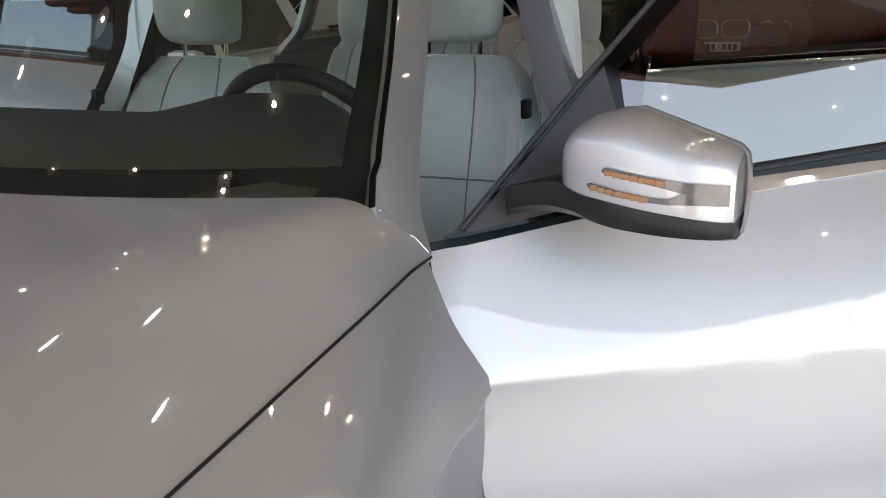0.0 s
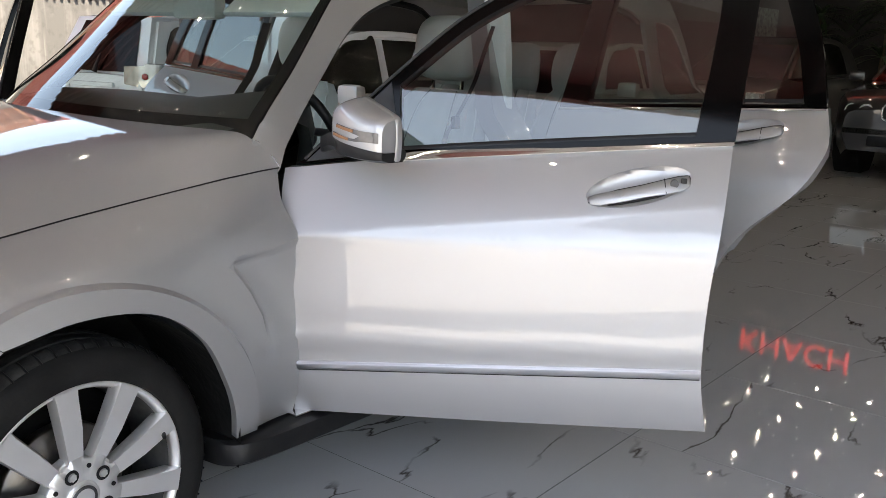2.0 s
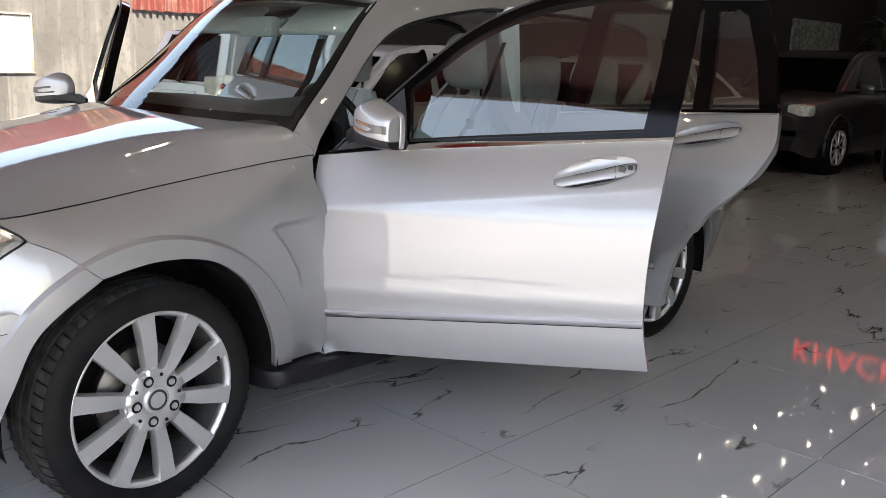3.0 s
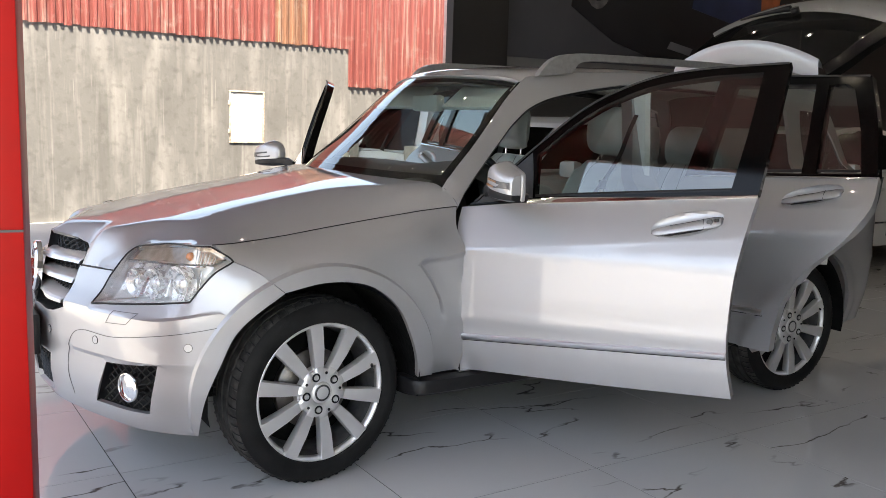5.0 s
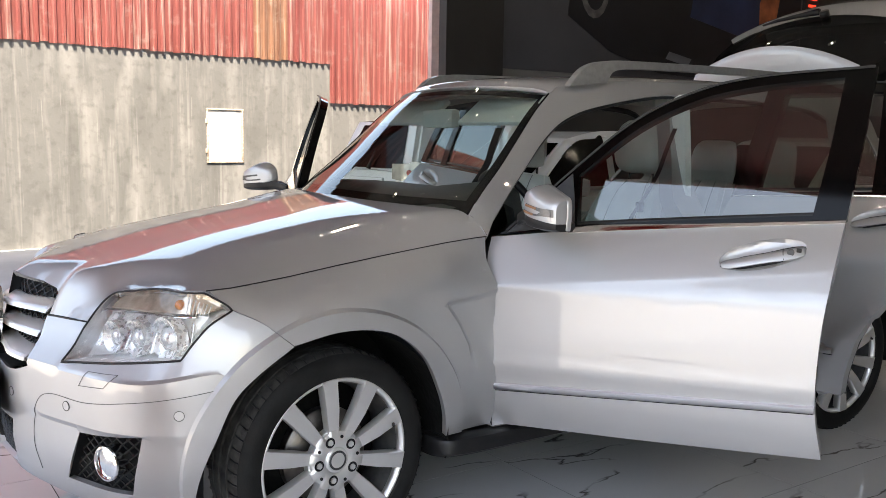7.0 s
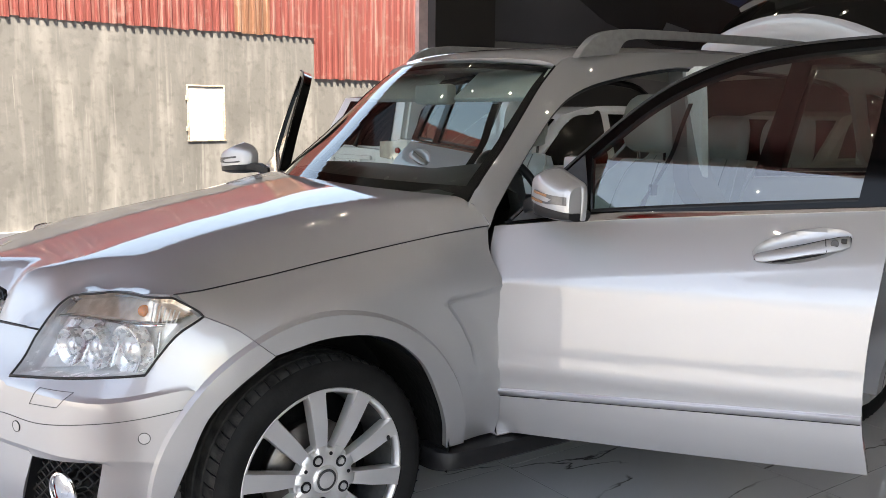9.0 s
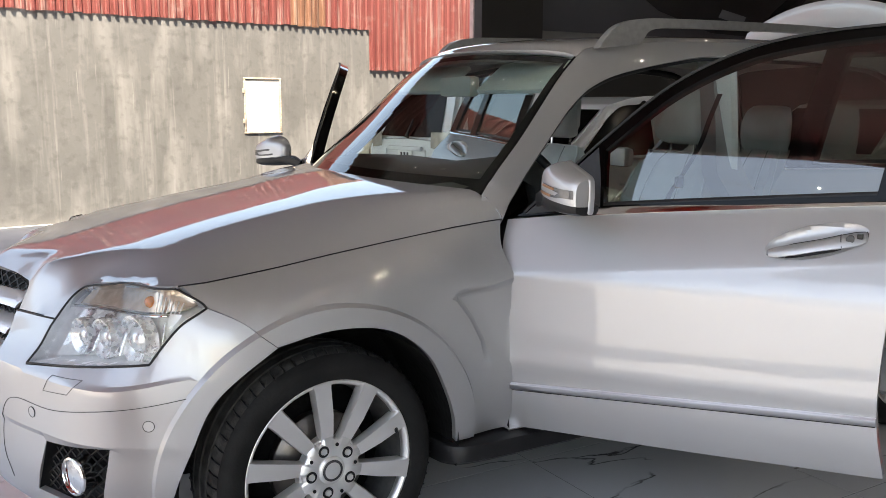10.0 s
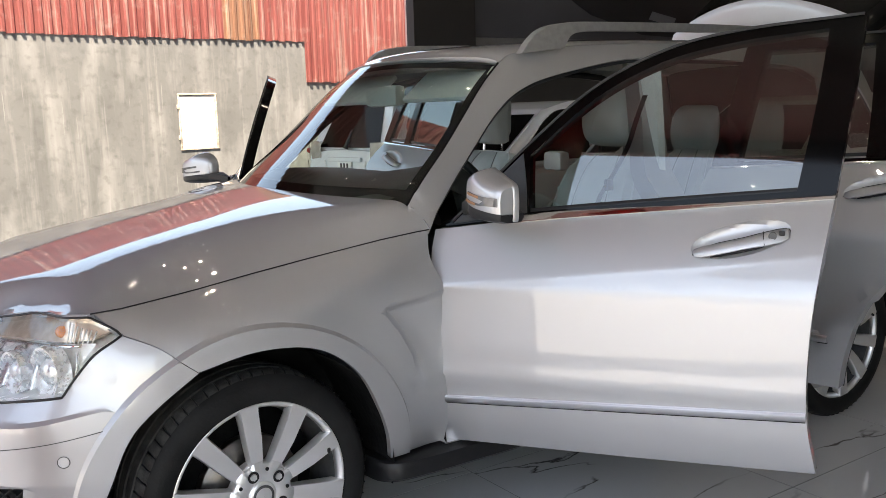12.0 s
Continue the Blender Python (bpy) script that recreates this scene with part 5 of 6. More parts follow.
def seat(name, label, y, x, w, drop=0.0):
    st = new(name)
    st.parent = suv
    st.matrix_basis = pose(x, y, 0)
    tagged(st, label)
    back, rows_ = cushion(w, [(.16, .62, .12, .92), (.13, .70, .16, .98), (.17, .85, .17, 1.0), (.22, 1.02, .15, .98), (.265, 1.14, .12, .86), (.29, 1.205, .07, .66)])
    part("backrest", back, LEATHER, st)
    part("cushion", cushion(w, [(.18, .60, .14, .95), (0, .57, .17, 1), (-.2, .58, .17, 1), (-.34, .60, .13, .96), (-.40, .58, .06, .9)])[0], LEATHER, st)
    part("seat_base", box_bm((-.1, 0, .40), (.46, w * .8, .24), .03), DASH, st)
    for k in (5, 11):
        sm = bmesh.new()
        tube(sm, [r[k] + Vector((-.001, 0, .001)) for r in rows_[4:]], .0024, 5)
        part("seam", sm, SEAM, st)
    sm = bmesh.new()
    tube(sm, [p + Vector((-.002, 0, 0)) for p in rows_[9][1:16]], .0026, 5)
    part("seam", sm, SEAM, st)
    for k in (1, 15):
        pp = bmesh.new()
        tube(pp, [r[k] for r in rows_[4:]] + [rows_[-1][8]], .004, 6)
        part("piping", pp, STITCH, st)
    hr = cushion(.30, [(.300, 1.265 - drop, .05, .80), (.275, 1.30 - drop, .10, .97), (.270, 1.38 - drop, .115, 1.0), (.285, 1.45 - drop, .10, .95), (.305, 1.49 - drop, .05, .80)], flutes=0, power=3.6)[0]
    part("headrest", hr, LEATHER, st)
    for sg in (-.075, .075):
        ps = bmesh.new()
        cyl(ps, (.285, sg, 1.17 - drop), (.292, sg, 1.30 - drop), .0065, n=10)
        part("headrest_post", ps, CHROME, st)
    return st


for x, y in ((1.595, -.34), (1.52, .43)):
    seat("front_seat", "pale grey leather front seat with piping", y, x, .54)
for y in (-.38, 0, .38):
    seat("rear_seat", "pale grey leather rear seat", y, 2.52, .40 if y else .34, .09)
# belts, sun visors, inner mirror, pillar trims
for sg in (-1, 1):
    bt = bmesh.new()
    pts = catmull([(1.765, sg * .650, 1.46), (1.72, sg * .645, 1.36), (1.68, sg * .64, 1.26), (1.60, sg * .64, 1.155), (1.57, sg * .64, 1.12), (1.52, sg * .64, 1.03), (1.55, sg * .65, .80), (1.66, sg * .68, .50)], 5)
    grid_faces(bt, [[Vector((p[0] - .020, p[1] + sg * .006, p[2])) for p in pts], [Vector((p[0] + .020, p[1] - sg * .006, p[2])) for p in pts]])
    bmesh.ops.solidify(bt, geom=bt.faces[:], thickness=.0015)
    part("seat_belt", bt, BLACK, suv, "black seat belt hanging by the pillar")
    bk = box_bm((1.575, sg * .645, 1.12), (.034, .020, .045), .006)
    part("belt_buckle", bk, BLACK, suv)
    vis = box_bm((1.03, sg * .36, 1.517), (.17, .46, .022), .009, Matrix.Rotation(radians(-40), 3, "Y"))
    part("sun_visor", vis, PILLAR, suv, "pale sun visor folded up")
    pt = bmesh.new()
    foot = catmull([(1.775, .720, .45), (1.775, .722, .9), (1.78, .716, 1.115), (1.785, .700, 1.33), (1.80, .668, 1.53), (1.83, .640, 1.61)], 4)
    grid_faces(pt, [[Vector((x + dx, sg * (yy - d), z)) for x, yy, z in foot] for dx, d in ((.03, -.004), (.004, .004), (0, .016), (0, .088 if sg < 0 else .03), (.006, .102 if sg < 0 else .04))])
    bmesh.ops.recalc_face_normals(pt, faces=pt.faces[:])
    # the far trim's shade is put into its colour: dark grey against pale
    part("pillar_trim", pt, PILLAR if sg < 0 else GREY_PLASTIC, suv, "plastic trim of the centre pillar, shade coloured into the far one")
    ps = bmesh.new()
    grid_faces(ps, [[Vector((x + dx, sg * (yy - d - (.062 if sg < 0 else 0)), z)) for x, yy, z in foot] for dx, d in ((.006, .040), (.02, .046), (.05, .05), (.10, .05))])
    part("pillar_side", ps, BLACK, suv)
im = box_bm((.96, 0, 1.487), (.05, .25, .082), .018)
part("inner_mirror", im, PILLAR, suv, "pale grey inner mirror housing")


# ---- the place ----
def slab(name, c, size, material, label="", bevel=0.0):
    ob = part(name, box_bm((0, 0, 0), size, bevel), material)
    ob.location = c
    return tagged(ob, label, kind="structure")


def tile_mat():
    m = mat("marble_tile", (.70, .70, .69), .04, noise_scale=2, rough_var=.012)
    t = m.node_tree
    b = t.nodes["Principled BSDF"]
    co, info = t.nodes.new("ShaderNodeTexCoord"), t.nodes.new("ShaderNodeObjectInfo")
    sc = t.nodes.new("ShaderNodeVectorMath")
    sc.operation = "MULTIPLY_ADD"
    comb = t.nodes.new("ShaderNodeCombineXYZ")
    mulr = t.nodes.new("ShaderNodeMath")
    mulr.operation = "MULTIPLY"
    mulr.inputs[1].default_value = 83.0
    t.links.new(info.outputs["Random"], mulr.inputs[0])
    t.links.new(mulr.outputs[0], comb.inputs[0])
    t.links.new(mulr.outputs[0], comb.inputs[1])
    sc.inputs[1].default_value = (.55, 1.5, 1)
    t.links.new(co.outputs["Object"], sc.inputs[0])
    t.links.new(comb.outputs[0], sc.inputs[2])
    warp = t.nodes.new("ShaderNodeTexNoise")
    warp.inputs["Scale"].default_value = 5.0
    warp.inputs["Detail"].default_value = 7
    t.links.new(sc.outputs[0], warp.inputs["Vector"])
    add = t.nodes.new("ShaderNodeVectorMath")
    add.operation = "MULTIPLY_ADD"
    add.inputs[1].default_value = (.30, .30, .30)
    t.links.new(warp.outputs["Color"], add.inputs[0])
    t.links.new(sc.outputs[0], add.inputs[2])
    vo = t.nodes.new("ShaderNodeTexVoronoi")
    vo.feature = "DISTANCE_TO_EDGE"
    vo.inputs["Scale"].default_value = 1.35
    t.links.new(add.outputs[0], vo.inputs["Vector"])
    line = t.nodes.new("ShaderNodeMapRange")
    line.inputs[1].default_value, line.inputs[2].default_value = .0025, .014
    line.inputs[3].default_value, line.inputs[4].default_value = 1, 0
    t.links.new(vo.outputs["Distance"], line.inputs[0])
    gate_n = t.nodes.new("ShaderNodeTexNoise")
    gate_n.inputs["Scale"].default_value = 3.2
    t.links.new(sc.outputs[0], gate_n.inputs["Vector"])
    gr = t.nodes.new("ShaderNodeMapRange")
    gr.inputs[1].default_value, gr.inputs[2].default_value = .50, .60
    t.links.new(gate_n.outputs[0], gr.inputs[0])
    v = t.nodes.new("ShaderNodeMath")
    v.operation = "MULTIPLY"
    t.links.new(line.outputs[0], v.inputs[0])
    t.links.new(gr.outputs[0], v.inputs[1])
    cloud = t.nodes.new("ShaderNodeTexNoise")
    cloud.inputs["Scale"].default_value = 2.0
    cloud.inputs["Detail"].default_value = 5
    t.links.new(sc.outputs[0], cloud.inputs["Vector"])
    ramp = t.nodes.new("ShaderNodeMix")
    ramp.data_type = "RGBA"
    ramp.inputs["A"].default_value, ramp.inputs["B"].default_value = (.53, .53, .53, 1), (.58, .58, .575, 1)
    t.links.new(cloud.outputs[0], ramp.inputs["Factor"])
    mx = t.nodes.new("ShaderNodeMix")
    mx.data_type = "RGBA"
    mx.inputs["B"].default_value = (.12, .105, .095, 1)
    t.links.new(v.outputs[0], mx.inputs["Factor"])
    t.links.new(ramp.outputs["Result"], mx.inputs["A"])
    t.links.new(mx.outputs["Result"], b.inputs["Base Color"])
    return m


def streak_mat(name, base, dirt, light, rough=.85, scale=(3.0, 3.0, .22), metal=0.0, amount=.8, bump=.3, drips=False):
    """A weathered upright surface: long vertical runs of dirt and pale lime over a mottled ground."""
    m = mat(name, base, rough, metal, bump=bump, bump_scale=18)
    t = m.node_tree
    b = t.nodes["Principled BSDF"]
    co = t.nodes.new("ShaderNodeTexCoord")
    mp_ = t.nodes.new("ShaderNodeMapping")
    mp_.inputs["Scale"].default_value = scale
    t.links.new(co.outputs["Object"], mp_.inputs[0])
    prev = None
    for k, (src, col, lo, hi, sc_) in enumerate(((mp_.outputs[0], light, .52, .70, 2.3), (mp_.outputs[0], dirt, .54, .72, 1.1), (co.outputs["Object"], dirt, .50, .80, 1.6), (co.outputs["Object"], light, .56, .8, 5.0))):
        n = t.nodes.new("ShaderNodeTexNoise")
        n.inputs["Scale"].default_value, n.inputs["Detail"].default_value, n.inputs["Roughness"].default_value = sc_, 8, .62
        mv = t.nodes.new("ShaderNodeVectorMath")
        mv.inputs[1].default_value = (17.3 * k, 5.1 * k, 3.7 * k)
        t.links.new(src, mv.inputs[0])
        t.links.new(mv.outputs[0], n.inputs["Vector"])
        r = t.nodes.new("ShaderNodeMapRange")
        r.inputs[1].default_value, r.inputs[2].default_value, r.inputs[4].default_value = lo, hi, amount * (1 if k < 2 else .6)
        t.links.new(n.outputs[0], r.inputs[0])
        mx = t.nodes.new("ShaderNodeMix")
        mx.data_type = "RGBA"
        mx.inputs["B"].default_value = (*col, 1)
        if prev is None:
            mx.inputs["A"].default_value = (*base, 1)
        else:
            t.links.new(prev, mx.inputs["A"])
        t.links.new(r.outputs[0], mx.inputs["Factor"])
        prev = mx.outputs["Result"]
    if drips:
        thin = t.nodes.new("ShaderNodeMapping")
        thin.inputs["Scale"].default_value = (7.0, 7.0, .30)
        t.links.new(co.outputs["Object"], thin.inputs[0])
        blot = t.nodes.new("ShaderNodeMapping")
        blot.inputs["Scale"].default_value, blot.inputs["Location"].default_value = (1.9, 1.9, .55), (4.1, 2.2, 7.3)
        t.links.new(co.outputs["Object"], blot.inputs[0])
        for src, sc_, lo, hi, col in ((thin.outputs[0], 1.3, .64, .70, light), (thin.outputs[0], 3.3, .68, .70, light), (blot.outputs[0], 1.5, .54, .68, light), (co.outputs["Object"], 9.0, .52, .75, dirt), (co.outputs["Object"], 0.9, .50, .75, dirt), (co.outputs["Object"], 3.4, .60, .85, light)):
            n = t.nodes.new("ShaderNodeTexNoise")
            n.inputs["Scale"].default_value, n.inputs["Detail"].default_value = sc_, 5
            t.links.new(src, n.inputs["Vector"])
            r = t.nodes.new("ShaderNodeMapRange")
            r.inputs[1].default_value, r.inputs[2].default_value, r.inputs[4].default_value = lo, hi, .55
            t.links.new(n.outputs[0], r.inputs[0])
            mx = t.nodes.new("ShaderNodeMix")
            mx.data_type = "RGBA"
            mx.inputs["B"].default_value = (*col, 1)
            t.links.new(prev, mx.inputs["A"])
            t.links.new(r.outputs[0], mx.inputs["Factor"])
            prev = mx.outputs["Result"]
    t.links.new(prev, b.inputs["Base Color"])
    return m


TILE = tile_mat()
GROUT = mat("grout", (.03, .03, .03), .8, noise_scale=20, noise_amount=.2)
CONCRETE = streak_mat("stained_concrete", (.160, .162, .163), (.088, .090, .090), (.30, .30, .298), amount=.6, drips=True)
CABLES = 5
for k in range(CABLES):
    cb = bmesh.new()
    tube(cb, [(-9.5 - .3 * k, y, 5.2 + .62 * k + .0022 * (y + 3) ** 2) for y in np.linspace(-22, 14, 13)], .005, 5)
    for y in (-22, 14):
        cyl(cb, (-9.5 - .3 * k, y, -.1), (-9.5 - .3 * k, y, 5.25 + .62 * k + .0022 * (y + 3) ** 2), .06, .05, 8)
    tagged(part("overhead_cable", cb, BLACK), "thin black overhead cable strung between poles outside", "cable", "overhead cables")
SHEET_RED = streak_mat("weathered_red_sheet", (.43, .135, .125), (.28, .062, .058), (.68, .50, .46), .55, (7, 7, .30), .0, .95, .08)
SHEET_RUST = streak_mat("rusted_sheet", (.46, .24, .16), (.13, .045, .028), (.74, .56, .46), .7, (9, 9, .35), .0, 1.0, .1)
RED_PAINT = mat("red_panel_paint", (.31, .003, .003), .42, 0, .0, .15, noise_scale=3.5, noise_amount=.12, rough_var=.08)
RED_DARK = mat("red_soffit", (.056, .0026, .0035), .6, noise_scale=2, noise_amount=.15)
CEIL = mat("ceiling_paint", (.155, .152, .155), .7, noise_scale=1.5, noise_amount=.06)
# near-black colour stands in for the dimness deep in the showroom
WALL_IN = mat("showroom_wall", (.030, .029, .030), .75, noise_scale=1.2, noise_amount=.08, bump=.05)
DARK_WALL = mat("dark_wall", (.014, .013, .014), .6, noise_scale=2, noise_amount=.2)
GROUND = mat("street_concrete", (.42, .42, .42), .85, noise_scale=.8, noise_amount=.18, bump=.3, bump_scale=25)
WHITE_PAINT = mat("white_board", (.80, .80, .78), .45, noise_scale=4, noise_amount=.04)
DOWNLIGHT = mat("downlight_glow", (1, .97, .92), .5, emit=100)

ground = part("ground", box_bm((0, 0, -.16), (160, 160, .2)), GROUND)
tagged(ground, "pale concrete ground of the yard and street", kind="structure")
floor = part("floor", box_bm((0, 0, 0), (18.4, 11.2, .05)), GROUT)
floor.matrix_basis = pose(6.2, -1.3, -.0265, 0, 0, 1.5)
tagged(floor, "showroom floor of polished pale marble tiles with dark veins", kind="structure")

# far wall of the yard: rendered concrete below, corrugated sheets above
WALL_M = pose(2.77, 8.8, 0, 0, 0, 8)
wall = part("wall_yard", box_bm((-1.5, .102, 1.65), (26, .2, 3.5)), CONCRETE)
wall.matrix_basis = WALL_M
tagged(wall, "tall grey concrete wall streaked with lime and dirt", kind="structure")


def corrugated(x0, x1, z0, z1, y=-.035, pitch=.105):
    bm = bmesh.new()
    n = int((x1 - x0) / pitch)
    top, bot = [], []
    rnd = random.Random(int(x0 * 100))
    for k in range(n):
        a = x0 + (x1 - x0) * k / n
        d = rnd.uniform(-.012, .012)
        for f, o in ((0, 0), (.42, 0), (.55, -.020), (.85, -.020)):
            bot.append(Vector((a + f * pitch, y + o, z0 + d)))
            top.append(Vector((a + f * pitch, y + o, z1)))
    grid_faces(bm, [bot, [b.lerp(t_, .5) for b, t_ in zip(bot, top)], top])
    bmesh.ops.solidify(bm, geom=bm.faces[:], thickness=.002)
    return bm


cladding = empty("sheet_cladding", "weathered red corrugated sheets fixed over the concrete wall", "cladding", m=WALL_M)
cladding["kind"] = "structure"
xs = [-9.0, -7.9, -6.8, -5.7, -4.6, -3.5, -2.4, -1.35, -.3, .70, 1.25, 1.98]
for k, (a, b) in enumerate(zip(xs, xs[1:])):
    part("sheet", corrugated(a, b + .02, 2.46, 3.75, -.006 - .004 * (k % 2)), SHEET_RUST if k == 9 else SHEET_RED, cladding, smooth=False)
for k in range(8):
    a = 1.99 + k * 1.08
    part("sheet", corrugated(a, a + 1.1, 1.88, 3.75, -.014 - .004 * (k % 2)), SHEET_RED, cladding, smooth=False)
hatch = empty("wall_hatch", "small white boarded hatch in a rusty frame", "hatch", m=WALL_M)
part("board", box_bm((.25, .015, 1.355), (.50, .03, .70), .004), WHITE_PAINT, hatch)
RUST = mat("rusty_steel", (.52, .44, .36), .8, noise_scale=30, noise_amount=.4)
for c, s in (((.25, .004, 1.725), (.57, .03, .022)), ((.25, .004, .992), (.57, .03, .022)), ((-.018, .004, 1.355), (.022, .03, .74)), ((.518, .004, 1.355), (.022, .03, .74))):
    part("frame_bar", box_bm(c, s, .004), RUST, hatch)
for z in (1.15, 1.56):
    part("hinge", box_bm((-.035, -.008, z), (.03, .02, .06), .004), RUST, hatch)

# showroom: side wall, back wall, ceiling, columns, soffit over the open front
slab("wall_side", (10.55, 3.68, 2.1), (13.4, .2, 4.2), WALL_IN, "plain showroom side wall, its dimness put into the colour")
# unseen pale wall, added to throw sunlight and bright reflections onto the door
slab("wall_street_bounce", (-16.5, -6, 2.6), (.4, 60, 5.4), mat("street_bounce", (.56, .56, .555), .85, noise_scale=.7, noise_amount=.15), "unseen pale wall across the street, added to brighten the door")
slab("wall_back", (17.3, -3, 2.1), (.2, 16, 4.2), WALL_IN, "plain showroom back wall, its dimness put into the colour")
# unseen wall behind the camera, added and toned for the wing's reflections
slab("wall_near_unseen", (8.3, -7.4, 2.1), (18.0, .2, 4.2), mat("near_wall_tone", (.09, .089, .088), .75, noise_scale=1.2, noise_amount=.08, bump=.05), "unseen showroom wall, added to shape reflections on the car")
slab("ceiling", (8.3, -1.9, 4.28), (18.2, 11.2, .16), CEIL, "grey showroom ceiling with recessed downlights")
sof = bmesh.new()
FRONT_EDGE = [(-5.9, 3.7), (-3.28, -1.80), (-2.72, -2.95), (-2.38, -4.1), (-2.10, -5.9), (-1.32, -6.42), (-.8, -6.77)]
corners = FRONT_EDGE + [(-.8, 3.7)]
lo, hi = [sof.verts.new((x, y, 4.2)) for x, y in corners], [sof.verts.new((x, y, 4.36)) for x, y in corners]
sof.faces.new(lo[::-1]), sof.faces.new(hi)
for i in range(len(corners)):
    j = (i + 1) % len(corners)
    sof.faces.new((lo[i], lo[j], hi[j], hi[i]))
bmesh.ops.recalc_face_normals(sof, faces=sof.faces[:])
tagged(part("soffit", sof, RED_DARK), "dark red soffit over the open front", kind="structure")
fas = bmesh.new()
grid_faces(fas, [[Vector((x + o, y, z)) for x, y in FRONT_EDGE] for o, z in ((-.005, 3.93), (-.125, 3.93), (-.125, 5.0), (-.005, 5.0), (-.005, 3.93))])
bmesh.ops.recalc_face_normals(fas, faces=fas.faces[:])
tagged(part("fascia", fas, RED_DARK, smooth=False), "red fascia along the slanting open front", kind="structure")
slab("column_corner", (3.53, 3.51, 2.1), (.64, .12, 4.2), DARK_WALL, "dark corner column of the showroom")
slab("post", (5.945, 7.95, 1.9), (.22, .10, 3.8), mat("pale_steel", (.55, .42, .38), .6, noise_scale=9, noise_amount=.15), "pale painted steel post under the yard roof")
yr = bmesh.new()
ribs = [(-6.5 + .23 * k + f * .23, 4.28 + o) for k in range(70) for f, o in ((0, 0), (.40, 0), (.55, .07), (.85, .07))]
grid_faces(yr, [[Vector((x, y, z)) for x, z in ribs] for y in (-5.2, -4.3, -3.35, -2.4, -1.5)])
bmesh.ops.solidify(yr, geom=yr.faces[:], thickness=.004)
yard_roof = part("roof_yard", yr, mat("red_roof_sheet", (.22, .070, .060), .6, noise_scale=1.5, noise_amount=.2), smooth=False)
yard_roof.matrix_basis = WALL_M
tagged(yard_roof, "low roof of ribbed red-brown sheets over the yard", kind="structure")
redcol = slab("column_red", (-2.25, -1.16, 2.1), (.36, .30, 4.2), RED_PAINT, "column clad in glossy red panels", .004)
redcol.matrix_basis = pose(-1.215, -1.255, 2.1, 0, 0, -9)
seam = part("panel_joint", box_bm((0, -.1515, -1.01), (.36, .004, .006)), GREY_PLASTIC, redcol)

# downlights in rows
dl = empty("downlight", "round recessed ceiling downlight, lit", "lamp", "ceiling downlights")
rg = bmesh.new()
lathe(rg, [(.015, .004), (.030, -.0), (.052, -.004), (.060, 0), (.060, .02), (.015, .02), (.015, .004)], 24, "z")
part("trim_ring", rg, WHITE_PAINT, dl)
ds = bmesh.new()
lathe(ds, [(.001, .004), (.015, .004)], 24, "z")
part("diffuser", ds, DOWNLIGHT, dl)
dl.matrix_basis = pose(-.3, -5.2, 4.196)
for i in range(20):
    for j in range(10):
        if i or j:
            copy_thing(dl, pose(-.3 + .86 * i, -5.2 + .86 * j, 4.196))

# poster of a car on the side wall
poster = empty("wall_poster", "large dark poster of a low blue car on grey", "poster")
part("frame", box_bm((5.95, 3.565, 3.05), (4.95, .03, 2.16), .006), mat("poster_frame", (.13, .13, .135), .5, noise_scale=3, noise_amount=.1), poster)
part("print", box_bm((5.98, 3.545, 3.07), (4.80, .012, 2.02)), mat("poster_grey", (.05, .052, .065), .45, noise_scale=.8, noise_amount=.25), poster)
ink = mat("poster_ink", (.008, .009, .014), .4, noise_scale=2, noise_amount=.3)
blue = mat("poster_blue", (.02, .035, .10), .4, noise_scale=1.5, noise_amount=.5)
orange = mat("poster_orange", (.42, .12, .05), .5, noise_scale=6, noise_amount=.4)


def flat(name, pts, y, material):
    bm = bmesh.new()
    fr0 = [bm.verts.new((x, y, z)) for x, z in pts]
    bk0 = [bm.verts.new((x, y + .004, z)) for x, z in pts]
    bm.faces.new(fr0), bm.faces.new(bk0[::-1])
    for i in range(len(pts)):
        j = (i + 1) % len(pts)
        bm.faces.new((fr0[i], bk0[i], bk0[j], fr0[j]))
    bmesh.ops.recalc_face_normals(bm, faces=bm.faces[:])
    part(name, bm, material, poster, smooth=False)


flat("car_shape", [(4.7, 2.62), (5.3, 2.30), (6.0, 2.12), (6.6, 2.10), (7.1, 2.25), (7.9, 2.6), (8.36, 2.9), (8.36, 3.95), (6.2, 4.0), (5.2, 3.6), (4.75, 3.1)], 3.534, ink)
flat("car_bonnet", [(6.45, 2.75), (7.3, 2.60), (7.75, 2.85), (7.6, 3.4), (6.6, 3.6)], 3.530, blue)
flat("car_lamp", [(6.1, 2.28), (6.45, 2.22), (6.5, 2.30), (6.15, 2.36)], 3.530, mat("poster_lamp", (.12, .13, .16), .4))
flat("wheel_rim", [(5.05 + .20 * math.cos(a), 2.95 + .33 * math.sin(a)) for a in np.linspace(0, 6.1, 18)], 3.531, mat("poster_rim", (.10, .10, .11), .4, noise_scale=9, noise_amount=.6))
flat("wheel_dark", [(5.05 + .14 * math.cos(a), 2.95 + .25 * math.sin(a)) for a in np.linspace(0, 6.1, 18)], 3.528, ink)
flat("figure_patch", [(7.62, 2.62), (7.9, 2.75), (7.98, 3.2), (7.75, 3.3), (7.6, 3.0)], 3.529, orange)

